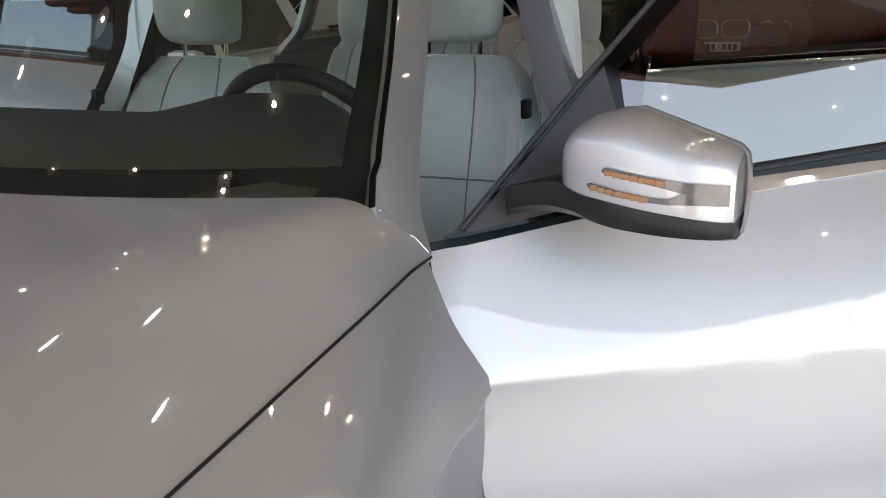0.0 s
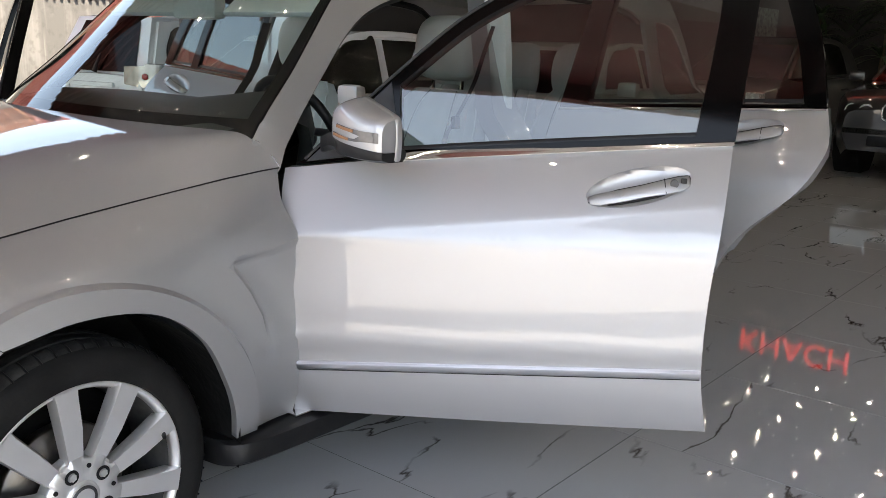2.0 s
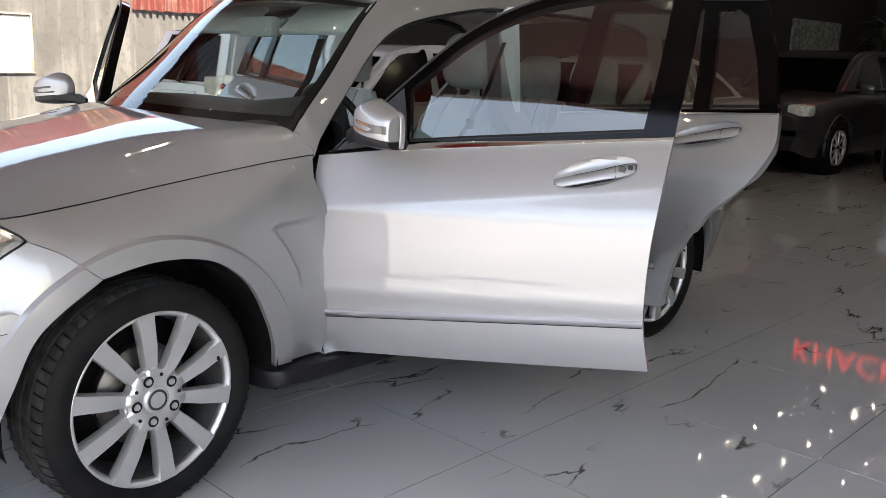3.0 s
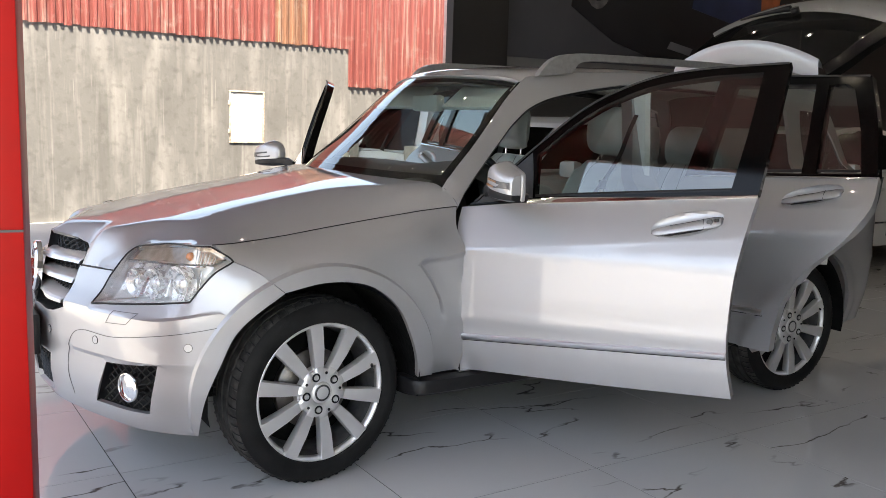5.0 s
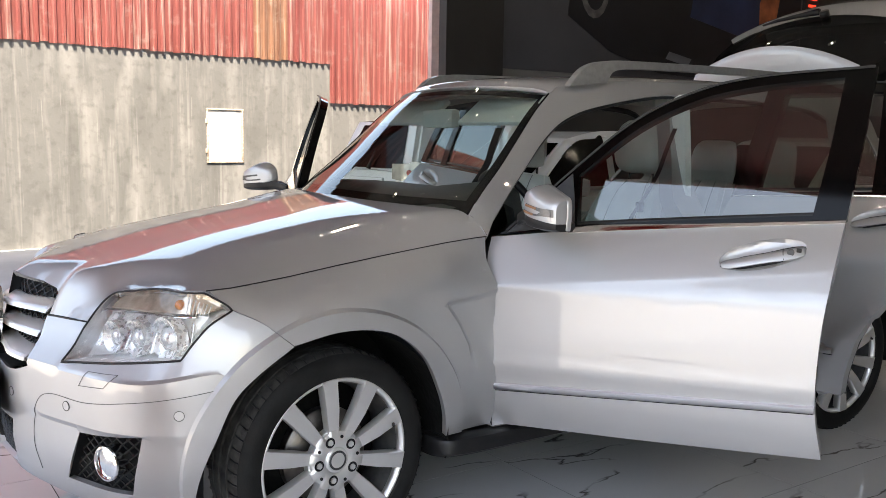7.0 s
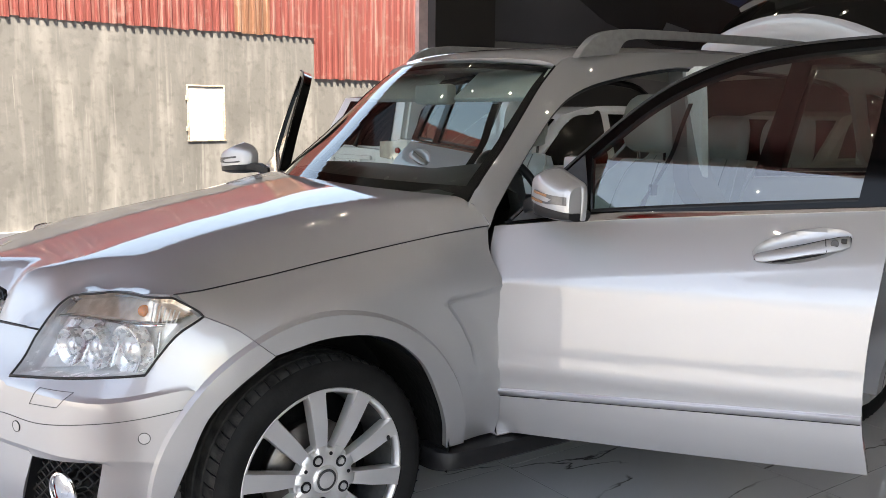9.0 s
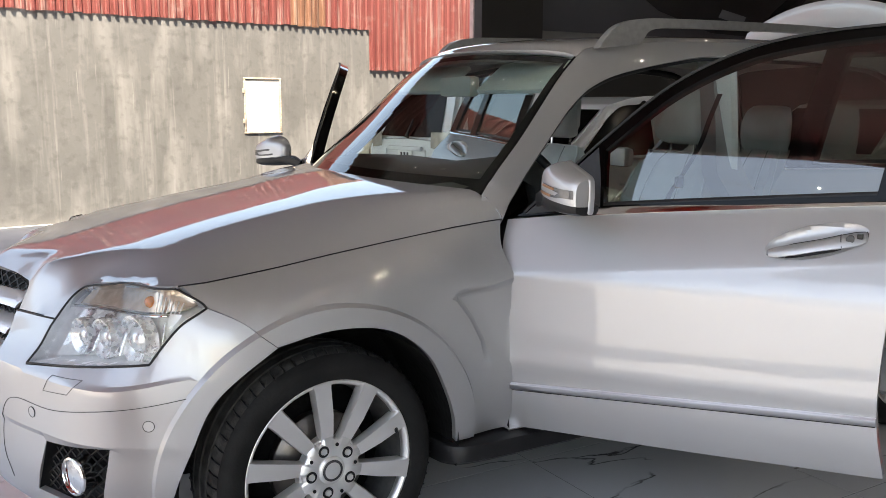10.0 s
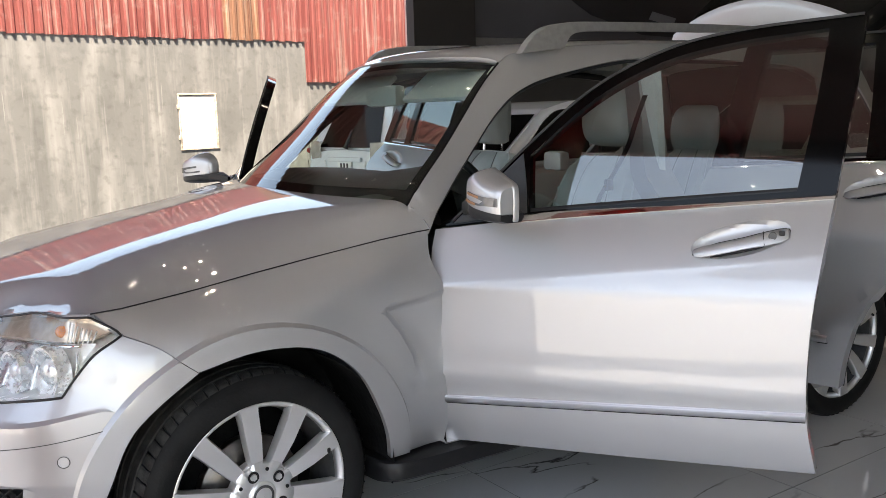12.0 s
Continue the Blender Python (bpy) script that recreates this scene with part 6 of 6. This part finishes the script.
# scrolling sign on the back wall and a small red sign by the poster
sign = empty("led_sign", "black sign board with red lit letters", "sign")
part("case", box_bm((12.36, 1.55, 2.95), (.12, 3.4, .60), .01), DARK_WALL, sign)
for yy in (.3, 2.8):
    part("hanger", box_bm((12.36, yy, 3.72), (.03, .03, .96)), DARK_WALL, sign)
LED = mat("led_red", (1.0, .05, .03), .5, emit=.22)
fnt = bpy.data.curves.new("letters", "FONT")
fnt.body = "KHACH"
fnt.size, fnt.extrude = .48, .004
tmp = bpy.data.objects.new("letters", fnt)
scene.collection.objects.link(tmp)
bpy.context.view_layer.update()
tme = bpy.data.meshes.new_from_object(tmp.evaluated_get(bpy.context.evaluated_depsgraph_get()))
bpy.data.objects.remove(tmp)
tme.materials.clear()
tme.materials.append(LED)
letters = new("letters", tme)
letters.parent = sign
letters.matrix_basis = pose(12.295, 2.35, 2.78, 90, 0, -90)
sign2 = empty("small_led_sign", "narrow upright sign with red lit rows", "sign")
part("case", box_bm((8.55, 3.54, 3.0), (.26, .06, .55), .01), DARK_WALL, sign2)
for k in range(6):
    part("lit_row", box_bm((8.55, 3.505, 2.80 + .085 * k), (.17 - .03 * (k % 2), .006, .03)), LED, sign2)


# ---- the other cars ----
def simple_wheel(parent, x, y, r, side, rim_r):
    hub = new("wheel")
    hub.parent = parent
    hub.matrix_basis = pose(x, y, r) @ (Matrix.Identity(4) if side < 0 else pose(0, 0, 0, 0, 0, 180))
    part("tyre", tyre_bm(r, .21), RUBBER, hub)
    o = -.105
    rm = bmesh.new()
    lathe(rm, [(rim_r, o + .02), (rim_r + .004, o), (rim_r - .012, o - .002), (rim_r - .03, o + .03), (rim_r - .03, .08), (rim_r, .08), (rim_r, o + .02)], 40)
    part("rim", rm, ALLOY, hub)
    sp = bmesh.new()
    for k in range(9):
        a = 2 * math.pi * k / 9
        ca, sa = math.cos(a), math.sin(a)
        grid_faces(sp, [[Vector((rr * ca - t * hw * sa, o + .012 + dy, rr * sa + t * hw * ca)) for t, dy in ((-1, .02), (-.8, 0), (.8, 0), (1, .02))] for rr, hw in ((.03, .012), (.12, .012), (rim_r - .01, .022))])
    part("spokes", sp, ALLOY, hub)
    dk = bmesh.new()
    lathe(dk, [(.001, o + .07), (rim_r - .02, o + .075)], 32)
    part("back_plate", dk, LINER, hub)
    hc = bmesh.new()
    lathe(hc, [(.001, o + .004), (.03, o + .006), (.04, o + .03)], 20)
    part("centre_cap", hc, CHROME, hub)


def other_car(name, label, m, paint, L, w, deck, base, top, roofline, axles, r, wheel_rim, windows, pillar=.075):
    """A parked car: nose at x = 0, tail at x = L. deck: (x, z) of bonnet, belt and boot; base/top: (x, z) of the glasshouse's foot and roof."""
    car = empty(name, label, "car", m=m)
    xs_ = np.r_[np.linspace(0, .5, 7), np.linspace(.6, L - .6, 24), np.linspace(L - .5, L, 7)]
    rows = []
    for x in xs_:
        z1 = float(np.interp(x, [p[0] for p in deck], [p[1] for p in deck]))
        e = min(x, L - x)
        ww = w * (.78 + .22 * smooth01(e / .55) ** .6)
        lift = .10 * (1 - smooth01(e / .35))
        z0 = .24 + lift
        half = [(.90, z0), (.97, z0 + .12), (1.0, z0 + .26), (1.0, .52 * z1 + .5 * .24), (.995, z1 - .18), (.975, z1 - .08), (.93, z1 - .025), (.84, z1), (.5, z1 + .025), (0, z1 + .035)]
        half = [(a, min(z, z1 + .035)) for a, z in half]
        rows.append([Vector((x, -a * ww, z)) for a, z in half] + [Vector((x, a * ww, z)) for a, z in half[::-1][1:]])
    bm = bmesh.new()
    vs = grid_faces(bm, rows)
    bm.faces.new(vs[0]), bm.faces.new(vs[-1][::-1])
    face_out(bm, (L / 2, 0, .5))
    # open the wheel arches
    kill = [f for f in bm.faces if any(math.hypot(f.calc_center_median().x - ax, f.calc_center_median().z - r) < r + .03 for ax in axles) and abs(f.normal.y) > .5 and f.calc_center_median().z < r * 2 + .02]
    bmesh.ops.delete(bm, geom=kill, context="FACES")
    part("body", bm, paint, car, sharp=30)
    for ax in axles:
        for sg in (-1, 1):
            wl = bmesh.new()
            lathe(wl, [(.02, .0), (r + .07, .0), (r + .075, .30), (.02, .30)], 28)
            bmesh.ops.translate(wl, vec=(ax, -w + .012 if sg < 0 else w - .312, r + .01), verts=wl.verts[:])
            part("wheel_house", wl, LINER, car)
            lip = bmesh.new()
            tube(lip, [(ax + (r + .065) * math.cos(a), sg * (w + .001), r + .01 + (r + .065) * math.sin(a)) for a in np.linspace(-.25, math.pi + .25, 20)], .018, 6)
            part("arch_lip", lip, paint, car)
            simple_wheel(car, ax, sg * (w - .08), r, sg, wheel_rim)
    # glasshouse
    zb = base[0][1]

    def gy(z):
        return w * (.86 - .20 * (z - zb) / (top[0][1] - zb))
    prof = outline([base[0], roofline[0]], list(roofline), [roofline[-1], base[1]], [base[1], base[0]], n=5)
    gh = bmesh.new()
    lft = [gh.verts.new((p[0], -gy(p[1]), p[1])) for p in prof]
    rgt = [gh.verts.new((p[0], gy(p[1]), p[1])) for p in prof]
    gh.faces.new(lft), gh.faces.new(rgt[::-1])
    for i in range(len(prof)):
        j = (i + 1) % len(prof)
        gh.faces.new((lft[i], rgt[i], rgt[j], lft[j]))
    bmesh.ops.recalc_face_normals(gh, faces=gh.faces[:])
    bmesh.ops.bevel(gh, geom=[e for e in gh.edges if abs(e.verts[0].co.y) > 1e-3 and (e.verts[0].co.y > 0) == (e.verts[1].co.y > 0)], offset=.05, segments=3, affect="EDGES")
    part("glasshouse", gh, paint, car, sharp=40)
    for poly in windows:
        for sg in (-1, 1):
            b = bmesh.new()
            o_ = outline(*poly)
            a_ = [b.verts.new((p[0], sg * (gy(p[1]) + .004), p[1])) for p in o_]
            c_ = [b.verts.new((p[0], sg * (gy(p[1]) - .01), p[1])) for p in o_]
            b.faces.new(a_), b.faces.new(c_[::-1])
            for i in range(len(o_)):
                j = (i + 1) % len(o_)
                b.faces.new((a_[i], a_[j], c_[j], c_[i]))
            bmesh.ops.recalc_face_normals(b, faces=b.faces[:])
            part("side_window", b, BLACK_GLOSS, car)
    for (x0, z0), (x1, z1) in ((base[0], roofline[0]), (base[1], roofline[-1])):
        b = bmesh.new()
        sgn = -1 if x0 < L / 2 and (x0, z0) == base[0] else 1
        rows = []
        for t in np.linspace(.06, .92, 6):
            x, z = x0 + (x1 - x0) * t, z0 + (z1 - z0) * t
            hw = gy(z) - (pillar if sgn > 0 else .075)
            rows.append([Vector((x + sgn * (.006 + .03 * (1 - (k * k))), k * hw, z + .006)) for k in np.linspace(-1, 1, 9)])
        grid_faces(b, rows)
        bmesh.ops.solidify(b, geom=b.faces[:], thickness=.01)
        part("windscreen" if sgn < 0 else "rear_window", b, BLACK_GLOSS, car)
    for sg in (-1, 1):
        mr = bmesh.new()
        box(mr, (base[0][0] + .42, sg * (w + .09), zb + .09), (.10, .20, .14), .04)
        part("door_mirror", mr, paint, car)
        for hx in (L * .47, L * .68):
            hd = bmesh.new()
            tube(hd, [(hx - .10, sg * (w * .985), zb - .12), (hx - .08, sg * (w + .03), zb - .115), (hx + .08, sg * (w + .03), zb - .105), (hx + .10, sg * (w * .985), zb - .10)], .012, 6)
            part("door_handle", hd, CHROME if paint is PAINT_BLACK else paint, car)
        for dx in (L * .30, L * .53, L * .73):
            sm = bmesh.new()
            tube(sm, [(dx, sg * (w + .001), .36), (dx, sg * (w + .002), zb - .2), (dx + .02, sg * (w * .955), zb - .03)], .004, 4)
            part("door_gap", sm, BLACK, car)
    return car


def lens_part(name, car, c, size, material, bevel=.02):
    return part(name, box_bm(c, size, bevel), material, car)


def plate_on(car, x, z, sg, w_=.47, h_=.11, y=0.0):
    p = part("number_plate", box_bm((x, y, z), (.012, w_, h_), .004), WHITE_PLATE, car, "white number plate with dark bars")
    n = 7
    for k in range(n):
        part("bar", box_bm((x + sg * .008, y + (k - (n - 1) / 2) * w_ * .125, z), (.003, w_ * .085 * (.5 if k == 3 else 1), h_ * .62 * (.3 if k == 3 else 1))), INK, p)


# saloon beside the side wall
sal = other_car("saloon", "pale silver saloon parked by the showroom side wall", pose(5.20, 2.42, 0), PAINT_SILVER2, 4.10, .91, [(0, .62), (.15, .72), (.5, .84), (1.0, .97), (1.9, .99), (3.2, 1.04), (3.8, 1.03), (4.1, .92)],
                [(.9, .95), (3.45, 1.0)], [(1.7, 1.46)], [(1.55, 1.40), (1.95, 1.46), (2.4, 1.455), (2.8, 1.38)], (.75, 3.10), .325, .235,
                [([(1.25, 1.03), (1.60, 1.35), (1.9, 1.405)], [(1.9, 1.405), (2.05, 1.40), (2.05, 1.03)], [(2.05, 1.03), (1.25, 1.03)]), ([(2.13, 1.03), (2.13, 1.40)], [(2.13, 1.40), (2.45, 1.385), (2.7, 1.30)], [(2.7, 1.30), (2.95, 1.18), (3.10, 1.06)], [(3.10, 1.06), (2.13, 1.03)])])
for sg in (-1, 1):
    lens_part("tail_lamp", sal, (4.00, sg * .70, .86), (.16, .34, .17), RED_LENS, .04)
    lens_part("headlamp", sal, (.17, sg * .66, .66), (.20, .34, .16), LAMP_GREY, .05)
    part("side_strip", box_bm((1.95, sg * .914, .50), (1.7, .012, .022), .004), CHROME, sal)
# small white hatchback nose to nose with the side wall's corner
hat = other_car("hatchback", "small white hatchback parked beyond the silver SUV", pose(2.08, 2.60, 0), PAINT_WHITE, 3.05, .78, [(0, .60), (.12, .72), (.45, .86), (.9, .96), (1.9, .99), (2.8, 1.02), (3.05, .90)],
                [(.82, .95), (2.95, 1.0)], [(1.5, 1.47)], [(1.42, 1.40), (1.80, 1.47), (2.35, 1.46), (2.75, 1.36)], (.62, 2.52), .29, .20,
                [([(1.05, 1.03), (1.45, 1.36), (1.70, 1.41)], [(1.70, 1.41), (1.78, 1.41), (1.78, 1.03)], [(1.78, 1.03), (1.05, 1.03)]), ([(1.86, 1.03), (1.86, 1.41)], [(1.86, 1.41), (2.3, 1.40), (2.55, 1.34)], [(2.55, 1.34), (2.68, 1.05)], [(2.68, 1.05), (1.86, 1.03)])])
for sg in (-1, 1):
    lens_part("headlamp", hat, (.14, sg * .55, .66), (.18, .28, .15), LAMP_GREY, .05)
    lens_part("tail_lamp", hat, (2.97, sg * .62, .92), (.12, .16, .24), RED_LENS, .04)
# black SUV with the twin-oval grille
blk = other_car("black_suv", "glossy black SUV with a twin grille facing the open front", pose(10.25, -.12, 0, 0, 0, 2), PAINT_BLACK, 4.70, .935, [(0, .80), (.12, .93), (.5, 1.01), (1.3, 1.10), (2.4, 1.12), (4.2, 1.16), (4.7, 1.10)],
                [(1.15, 1.08), (4.55, 1.12)], [(2.2, 1.70)], [(2.0, 1.62), (2.5, 1.71), (3.6, 1.70), (4.2, 1.62)], (.88, 3.70), .37, .25,
                [([(1.75, 1.16), (2.15, 1.55), (2.4, 1.62)], [(2.4, 1.62), (2.72, 1.63), (2.72, 1.16)], [(2.72, 1.16), (1.75, 1.16)]), ([(2.80, 1.16), (2.80, 1.63)], [(2.80, 1.63), (3.3, 1.63), (3.6, 1.60)], [(3.6, 1.60), (3.72, 1.40), (3.74, 1.17)], [(3.74, 1.17), (2.80, 1.16)])])
for sg in (-1, 1):
    kid = bmesh.new()
    pts = [(-.015, sg * .17 + .145 * math.copysign(abs(math.cos(a)) ** .6, math.cos(a)), .80 + .10 * math.copysign(abs(math.sin(a)) ** .6, math.sin(a))) for a in np.linspace(0, 2 * math.pi, 41)]
    tube(kid, pts, .014, 8, caps=False)
    part("grille_ring", kid, CHROME, blk)
    kb = bmesh.new()
    kb.faces.new([kb.verts.new((-.008, p[1], p[2])) for p in pts[:-1]])
    part("grille_mesh", kb, BLACK, blk)
    for dy, rr in ((.50, .072), (.67, .068)):
        hl = bmesh.new()
        lathe(hl, [(.001, .03), (rr * .6, .02), (rr, -.01), (rr * 1.12, -.015), (rr * 1.1, .03)], 24)
        bmesh.ops.transform(hl, matrix=Matrix.Translation((.035 + (.05 if dy > .6 else 0), sg * dy, .80)) @ pose(0, 0, 0, 0, 0, -90), verts=hl.verts[:])
        part("headlamp", hl, LAMP_GREY, blk)
    part("fog_lamp", box_bm((.06, sg * .62, .50), (.05, .18, .07), .02), LAMP_GREY, blk)
part("air_intake", box_bm((-.002, 0, .46), (.05, .90, .13), .03), BLACK, blk)
plate_on(blk, -.025, .60, -1)
# dark grey SUV behind the saloon
gsv = other_car("grey_suv", "dark grey SUV parked nose out behind the saloon", pose(10.15, 2.45, 0), PAINT_GREY, 4.55, .90, [(0, .78), (.12, .92), (.5, 1.0), (1.2, 1.08), (2.4, 1.10), (4.2, 1.14), (4.55, 1.05)],
                [(1.05, 1.05), (4.4, 1.10)], [(2.0, 1.66)], [(1.9, 1.58), (2.4, 1.67), (3.5, 1.66), (4.1, 1.56)], (.88, 3.50), .36, .24,
                [([(1.65, 1.14), (2.05, 1.52), (2.3, 1.58)], [(2.3, 1.58), (2.60, 1.59), (2.60, 1.14)], [(2.60, 1.14), (1.65, 1.14)]), ([(2.68, 1.14), (2.68, 1.59)], [(2.68, 1.59), (3.2, 1.59), (3.5, 1.55)], [(3.5, 1.55), (3.62, 1.35), (3.66, 1.15)], [(3.66, 1.15), (2.68, 1.14)])])
for sg in (-1, 1):
    lens_part("headlamp", gsv, (.14, sg * .68, .86), (.22, .30, .15), LAMP_GREY, .05)
    lens_part("fog_lamp", gsv, (.05, sg * .62, .46), (.06, .14, .07), LAMP_GREY, .03)
part("grille", box_bm((-.004, 0, .80), (.03, .80, .14), .03), BLACK, gsv)
plate_on(gsv, -.022, .55, -1)
# white people carrier in the yard, its tail towards the showroom
VAN_LAMP = mat("van_lamp_lens", (.42, .41, .41), .12, .6, .8, noise_scale=9, noise_amount=.25)
mpv = other_car("white_minivan", "white people carrier parked in the yard, tail outwards", pose(8.33, 7.36, 0, 0, 0, 194), PAINT_WHITE, 4.55, .86, [(0, .68), (.2, .84), (.9, .96), (2.4, .98), (4.3, .99), (4.55, .95)],
                [(.7, .94), (4.50, .97)], [(2.0, 1.60)], [(1.8, 1.50), (2.3, 1.60), (3.6, 1.61), (4.22, 1.57)], (.85, 3.45), .32, .21,
                [([(1.25, 1.0), (1.85, 1.44), (2.1, 1.51)], [(2.1, 1.51), (2.45, 1.52), (2.45, 1.0)], [(2.45, 1.0), (1.25, 1.0)]), ([(2.53, 1.0), (2.53, 1.52)], [(2.53, 1.52), (3.4, 1.52)], [(3.4, 1.52), (3.4, 1.0)], [(3.4, 1.0), (2.53, 1.0)]), ([(3.48, 1.02), (3.48, 1.51)], [(3.48, 1.51), (3.9, 1.49), (4.05, 1.43)], [(4.05, 1.43), (4.17, 1.25), (4.21, 1.04)], [(4.21, 1.04), (3.48, 1.02)])], pillar=.19)
for sg in (-1, 1):
    for nm, y0, y1, z0, z1, material, lab in (("tail_lamp", .44, .70, .85, 1.09, VAN_LAMP, "clear half of the tail lamp"), ("tail_lamp", .70, .86, .84, 1.11, VAN_LAMP, "clear outer half of the tail lamp with a red core")):
        tl = bmesh.new()
        rws = []
        for t in np.linspace(0, 1, 7):
            y = y0 + (y1 - y0) * t
            x = 4.545 - .16 * max(0, (y - .55) / .31) ** 2.2
            pin = .03 * (1 - t) if nm == "tail_lamp" and y0 < .6 else .02 * t
            rws.append([Vector((x + o, sg * y, z)) for o, z in ((-.04, z0 + pin), (.012, z0 + pin + .012), (.016, (z0 + z1) / 2), (.008, z1 - pin * .3 - .01), (-.05, z1 - pin * .3))])
        grid_faces(tl, rws)
        bmesh.ops.recalc_face_normals(tl, faces=tl.faces[:])
        part(nm, tl, material, mpv, lab)
    core = bmesh.new()
    bmesh.ops.create_uvsphere(core, u_segments=20, v_segments=10, radius=.034, matrix=Matrix.Translation((4.530, sg * .70, .975)) @ Matrix.Diagonal((.6, 1.2, 1, 1)))
    part("red_core", core, RED_LENS, mpv)
    sm = bmesh.new()
    tube(sm, [(4.556, sg * .69, .86), (4.550, sg * .69, .70), (4.545, sg * .68, .52)], .004, 5)
    part("gate_gap", sm, BLACK, mpv)
part("plate_garnish", box_bm((4.570, 0, .875), (.04, .60, .05), .014), PAINT_WHITE, mpv)
rc = bmesh.new()
tube(rc, [(4.558, -.36, .86), (4.562, -.33, .70), (4.562, -.25, .66), (4.562, .25, .66), (4.562, .33, .70), (4.558, .36, .86)], .006, 5)
part("plate_recess_edge", rc, PAINT_WHITE, mpv)
p0 = part("number_plate", box_bm((4.568, 0, .765), (.012, .25, .17), .004), WHITE_PLATE, mpv, "white two-row number plate with dark bars")
for k in range(3):
    part("bar", box_bm((4.576, (k - 1) * .055, .803), (.003, .030, .055)), INK, p0)
for k in range(5):
    part("bar", box_bm((4.576, (k - 2) * .044, .728), (.003, .026, .055)), INK, p0)
wv = bmesh.new()
tube(wv, [(4.56, .02, 1.0), (4.54, .03, 1.06), (4.48, .06, 1.22)], [.030, .022, .010], 8)
part("rear_wiper", wv, BLACK, mpv)
part("rear_step", box_bm((4.56, 0, .50), (.10, 1.5, .05), .02), GREY_PLASTIC, mpv)


# ---- plants and the patterned door at the back ----
LEAF = mat("leaf_green", (.045, .085, .035), .45, noise_scale=8, noise_amount=.35)
BARK = mat("cane_bark", (.16, .12, .08), .85, noise_scale=20, noise_amount=.3)
POT = mat("black_pot", (.02, .02, .022), .35, noise_scale=8, noise_amount=.2)


def palm(x, y, h, seed):
    rnd = random.Random(seed)
    pl_ = empty("pot_plant", "tall potted dracaena with drooping leaves", "plant", m=pose(x, y, 0))
    pot = bmesh.new()
    lathe(pot, [(.001, 0), (.20, 0), (.27, .45), (.29, .46), (.29, .50), (.25, .50), (.24, .44), (.001, .43)], 28, "z")
    part("pot", pot, POT, pl_)
    heads = []
    for k in range(3):
        tr = bmesh.new()
        a = rnd.uniform(0, 6.3)
        top_h = h * (.62 + .17 * k)
        q = (.10 * math.cos(a), .10 * math.sin(a), top_h)
        tube(tr, catmull([(.05 * math.cos(a), .05 * math.sin(a), .40), (.09 * math.cos(a + .4), .09 * math.sin(a + .4), top_h * .6), q], 5), [.028 - .0012 * i for i in range(11)], 8)
        part("cane", tr, BARK, pl_)
        heads.append(q)
    for hx, hy, hz in heads:
        for k in range(26):
            a, up, ln = rnd.uniform(0, 6.3), rnd.uniform(-.1, 1.2), rnd.uniform(.45, .75)
            lf = bmesh.new()
            l_, r_ = [], []
            for t in np.linspace(0, 1, 7):
                d = ln * t
                px, pz = d * math.cos(up) , d * math.sin(up) - .55 * d * d / ln
                wv_ = .030 * math.sin(math.pi * min(1, t * .9 + .12)) + .002
                cx_, cy_ = hx + px * math.cos(a), hy + px * math.sin(a)
                l_.append(Vector((cx_ - wv_ * math.sin(a), cy_ + wv_ * math.cos(a), hz + pz - wv_ * .3)))
                r_.append(Vector((cx_ + wv_ * math.sin(a), cy_ - wv_ * math.cos(a), hz + pz - wv_ * .3)))
            mid_ = [(u_ + v_) / 2 + Vector((0, 0, .008)) for u_, v_ in zip(l_, r_)]
            grid_faces(lf, [l_, mid_, r_])
            part("leaf", lf, LEAF, pl_)


palm(15.3, 1.55, 2.3, 3)
palm(15.6, 2.9, 2.2, 5)
slab("door_back", (14.6, 3.555, 1.10), (1.9, .05, 2.2), mat("door_glass", (.30, .34, .33), .2, noise_scale=14, noise_amount=.5), "frosted glass double door")
slab("column_white", (16.4, .55, 2.1), (.4, .4, 4.2), WHITE_PAINT, "white column by the back wall")


# ---- floor tiles, laid last ----
PITCH = .855
tile = box_bm((0, 0, 0), (PITCH - .004, PITCH - .004, .012), .0004)
tm = bpy.data.meshes.new("tile")
tile.to_mesh(tm)
tile.free()
tm.materials.append(TILE)
org = pose(1.078, -1.272, 0, 0, 0, 1.5)
inv = floor.matrix_basis.inverted()
rnd = random.Random(7)
for i in range(-6, 17):
    for j in range(-6, 6):
        c = org @ pose((i + .5) * PITCH, (j + .5) * PITCH, -.006)
        if not (-4.2 < c.translation.x < 16.9 and c.translation.y < 3.5):
            continue
        t_ob = new("tile", tm)
        t_ob.parent = floor
        t_ob.matrix_basis = inv @ c
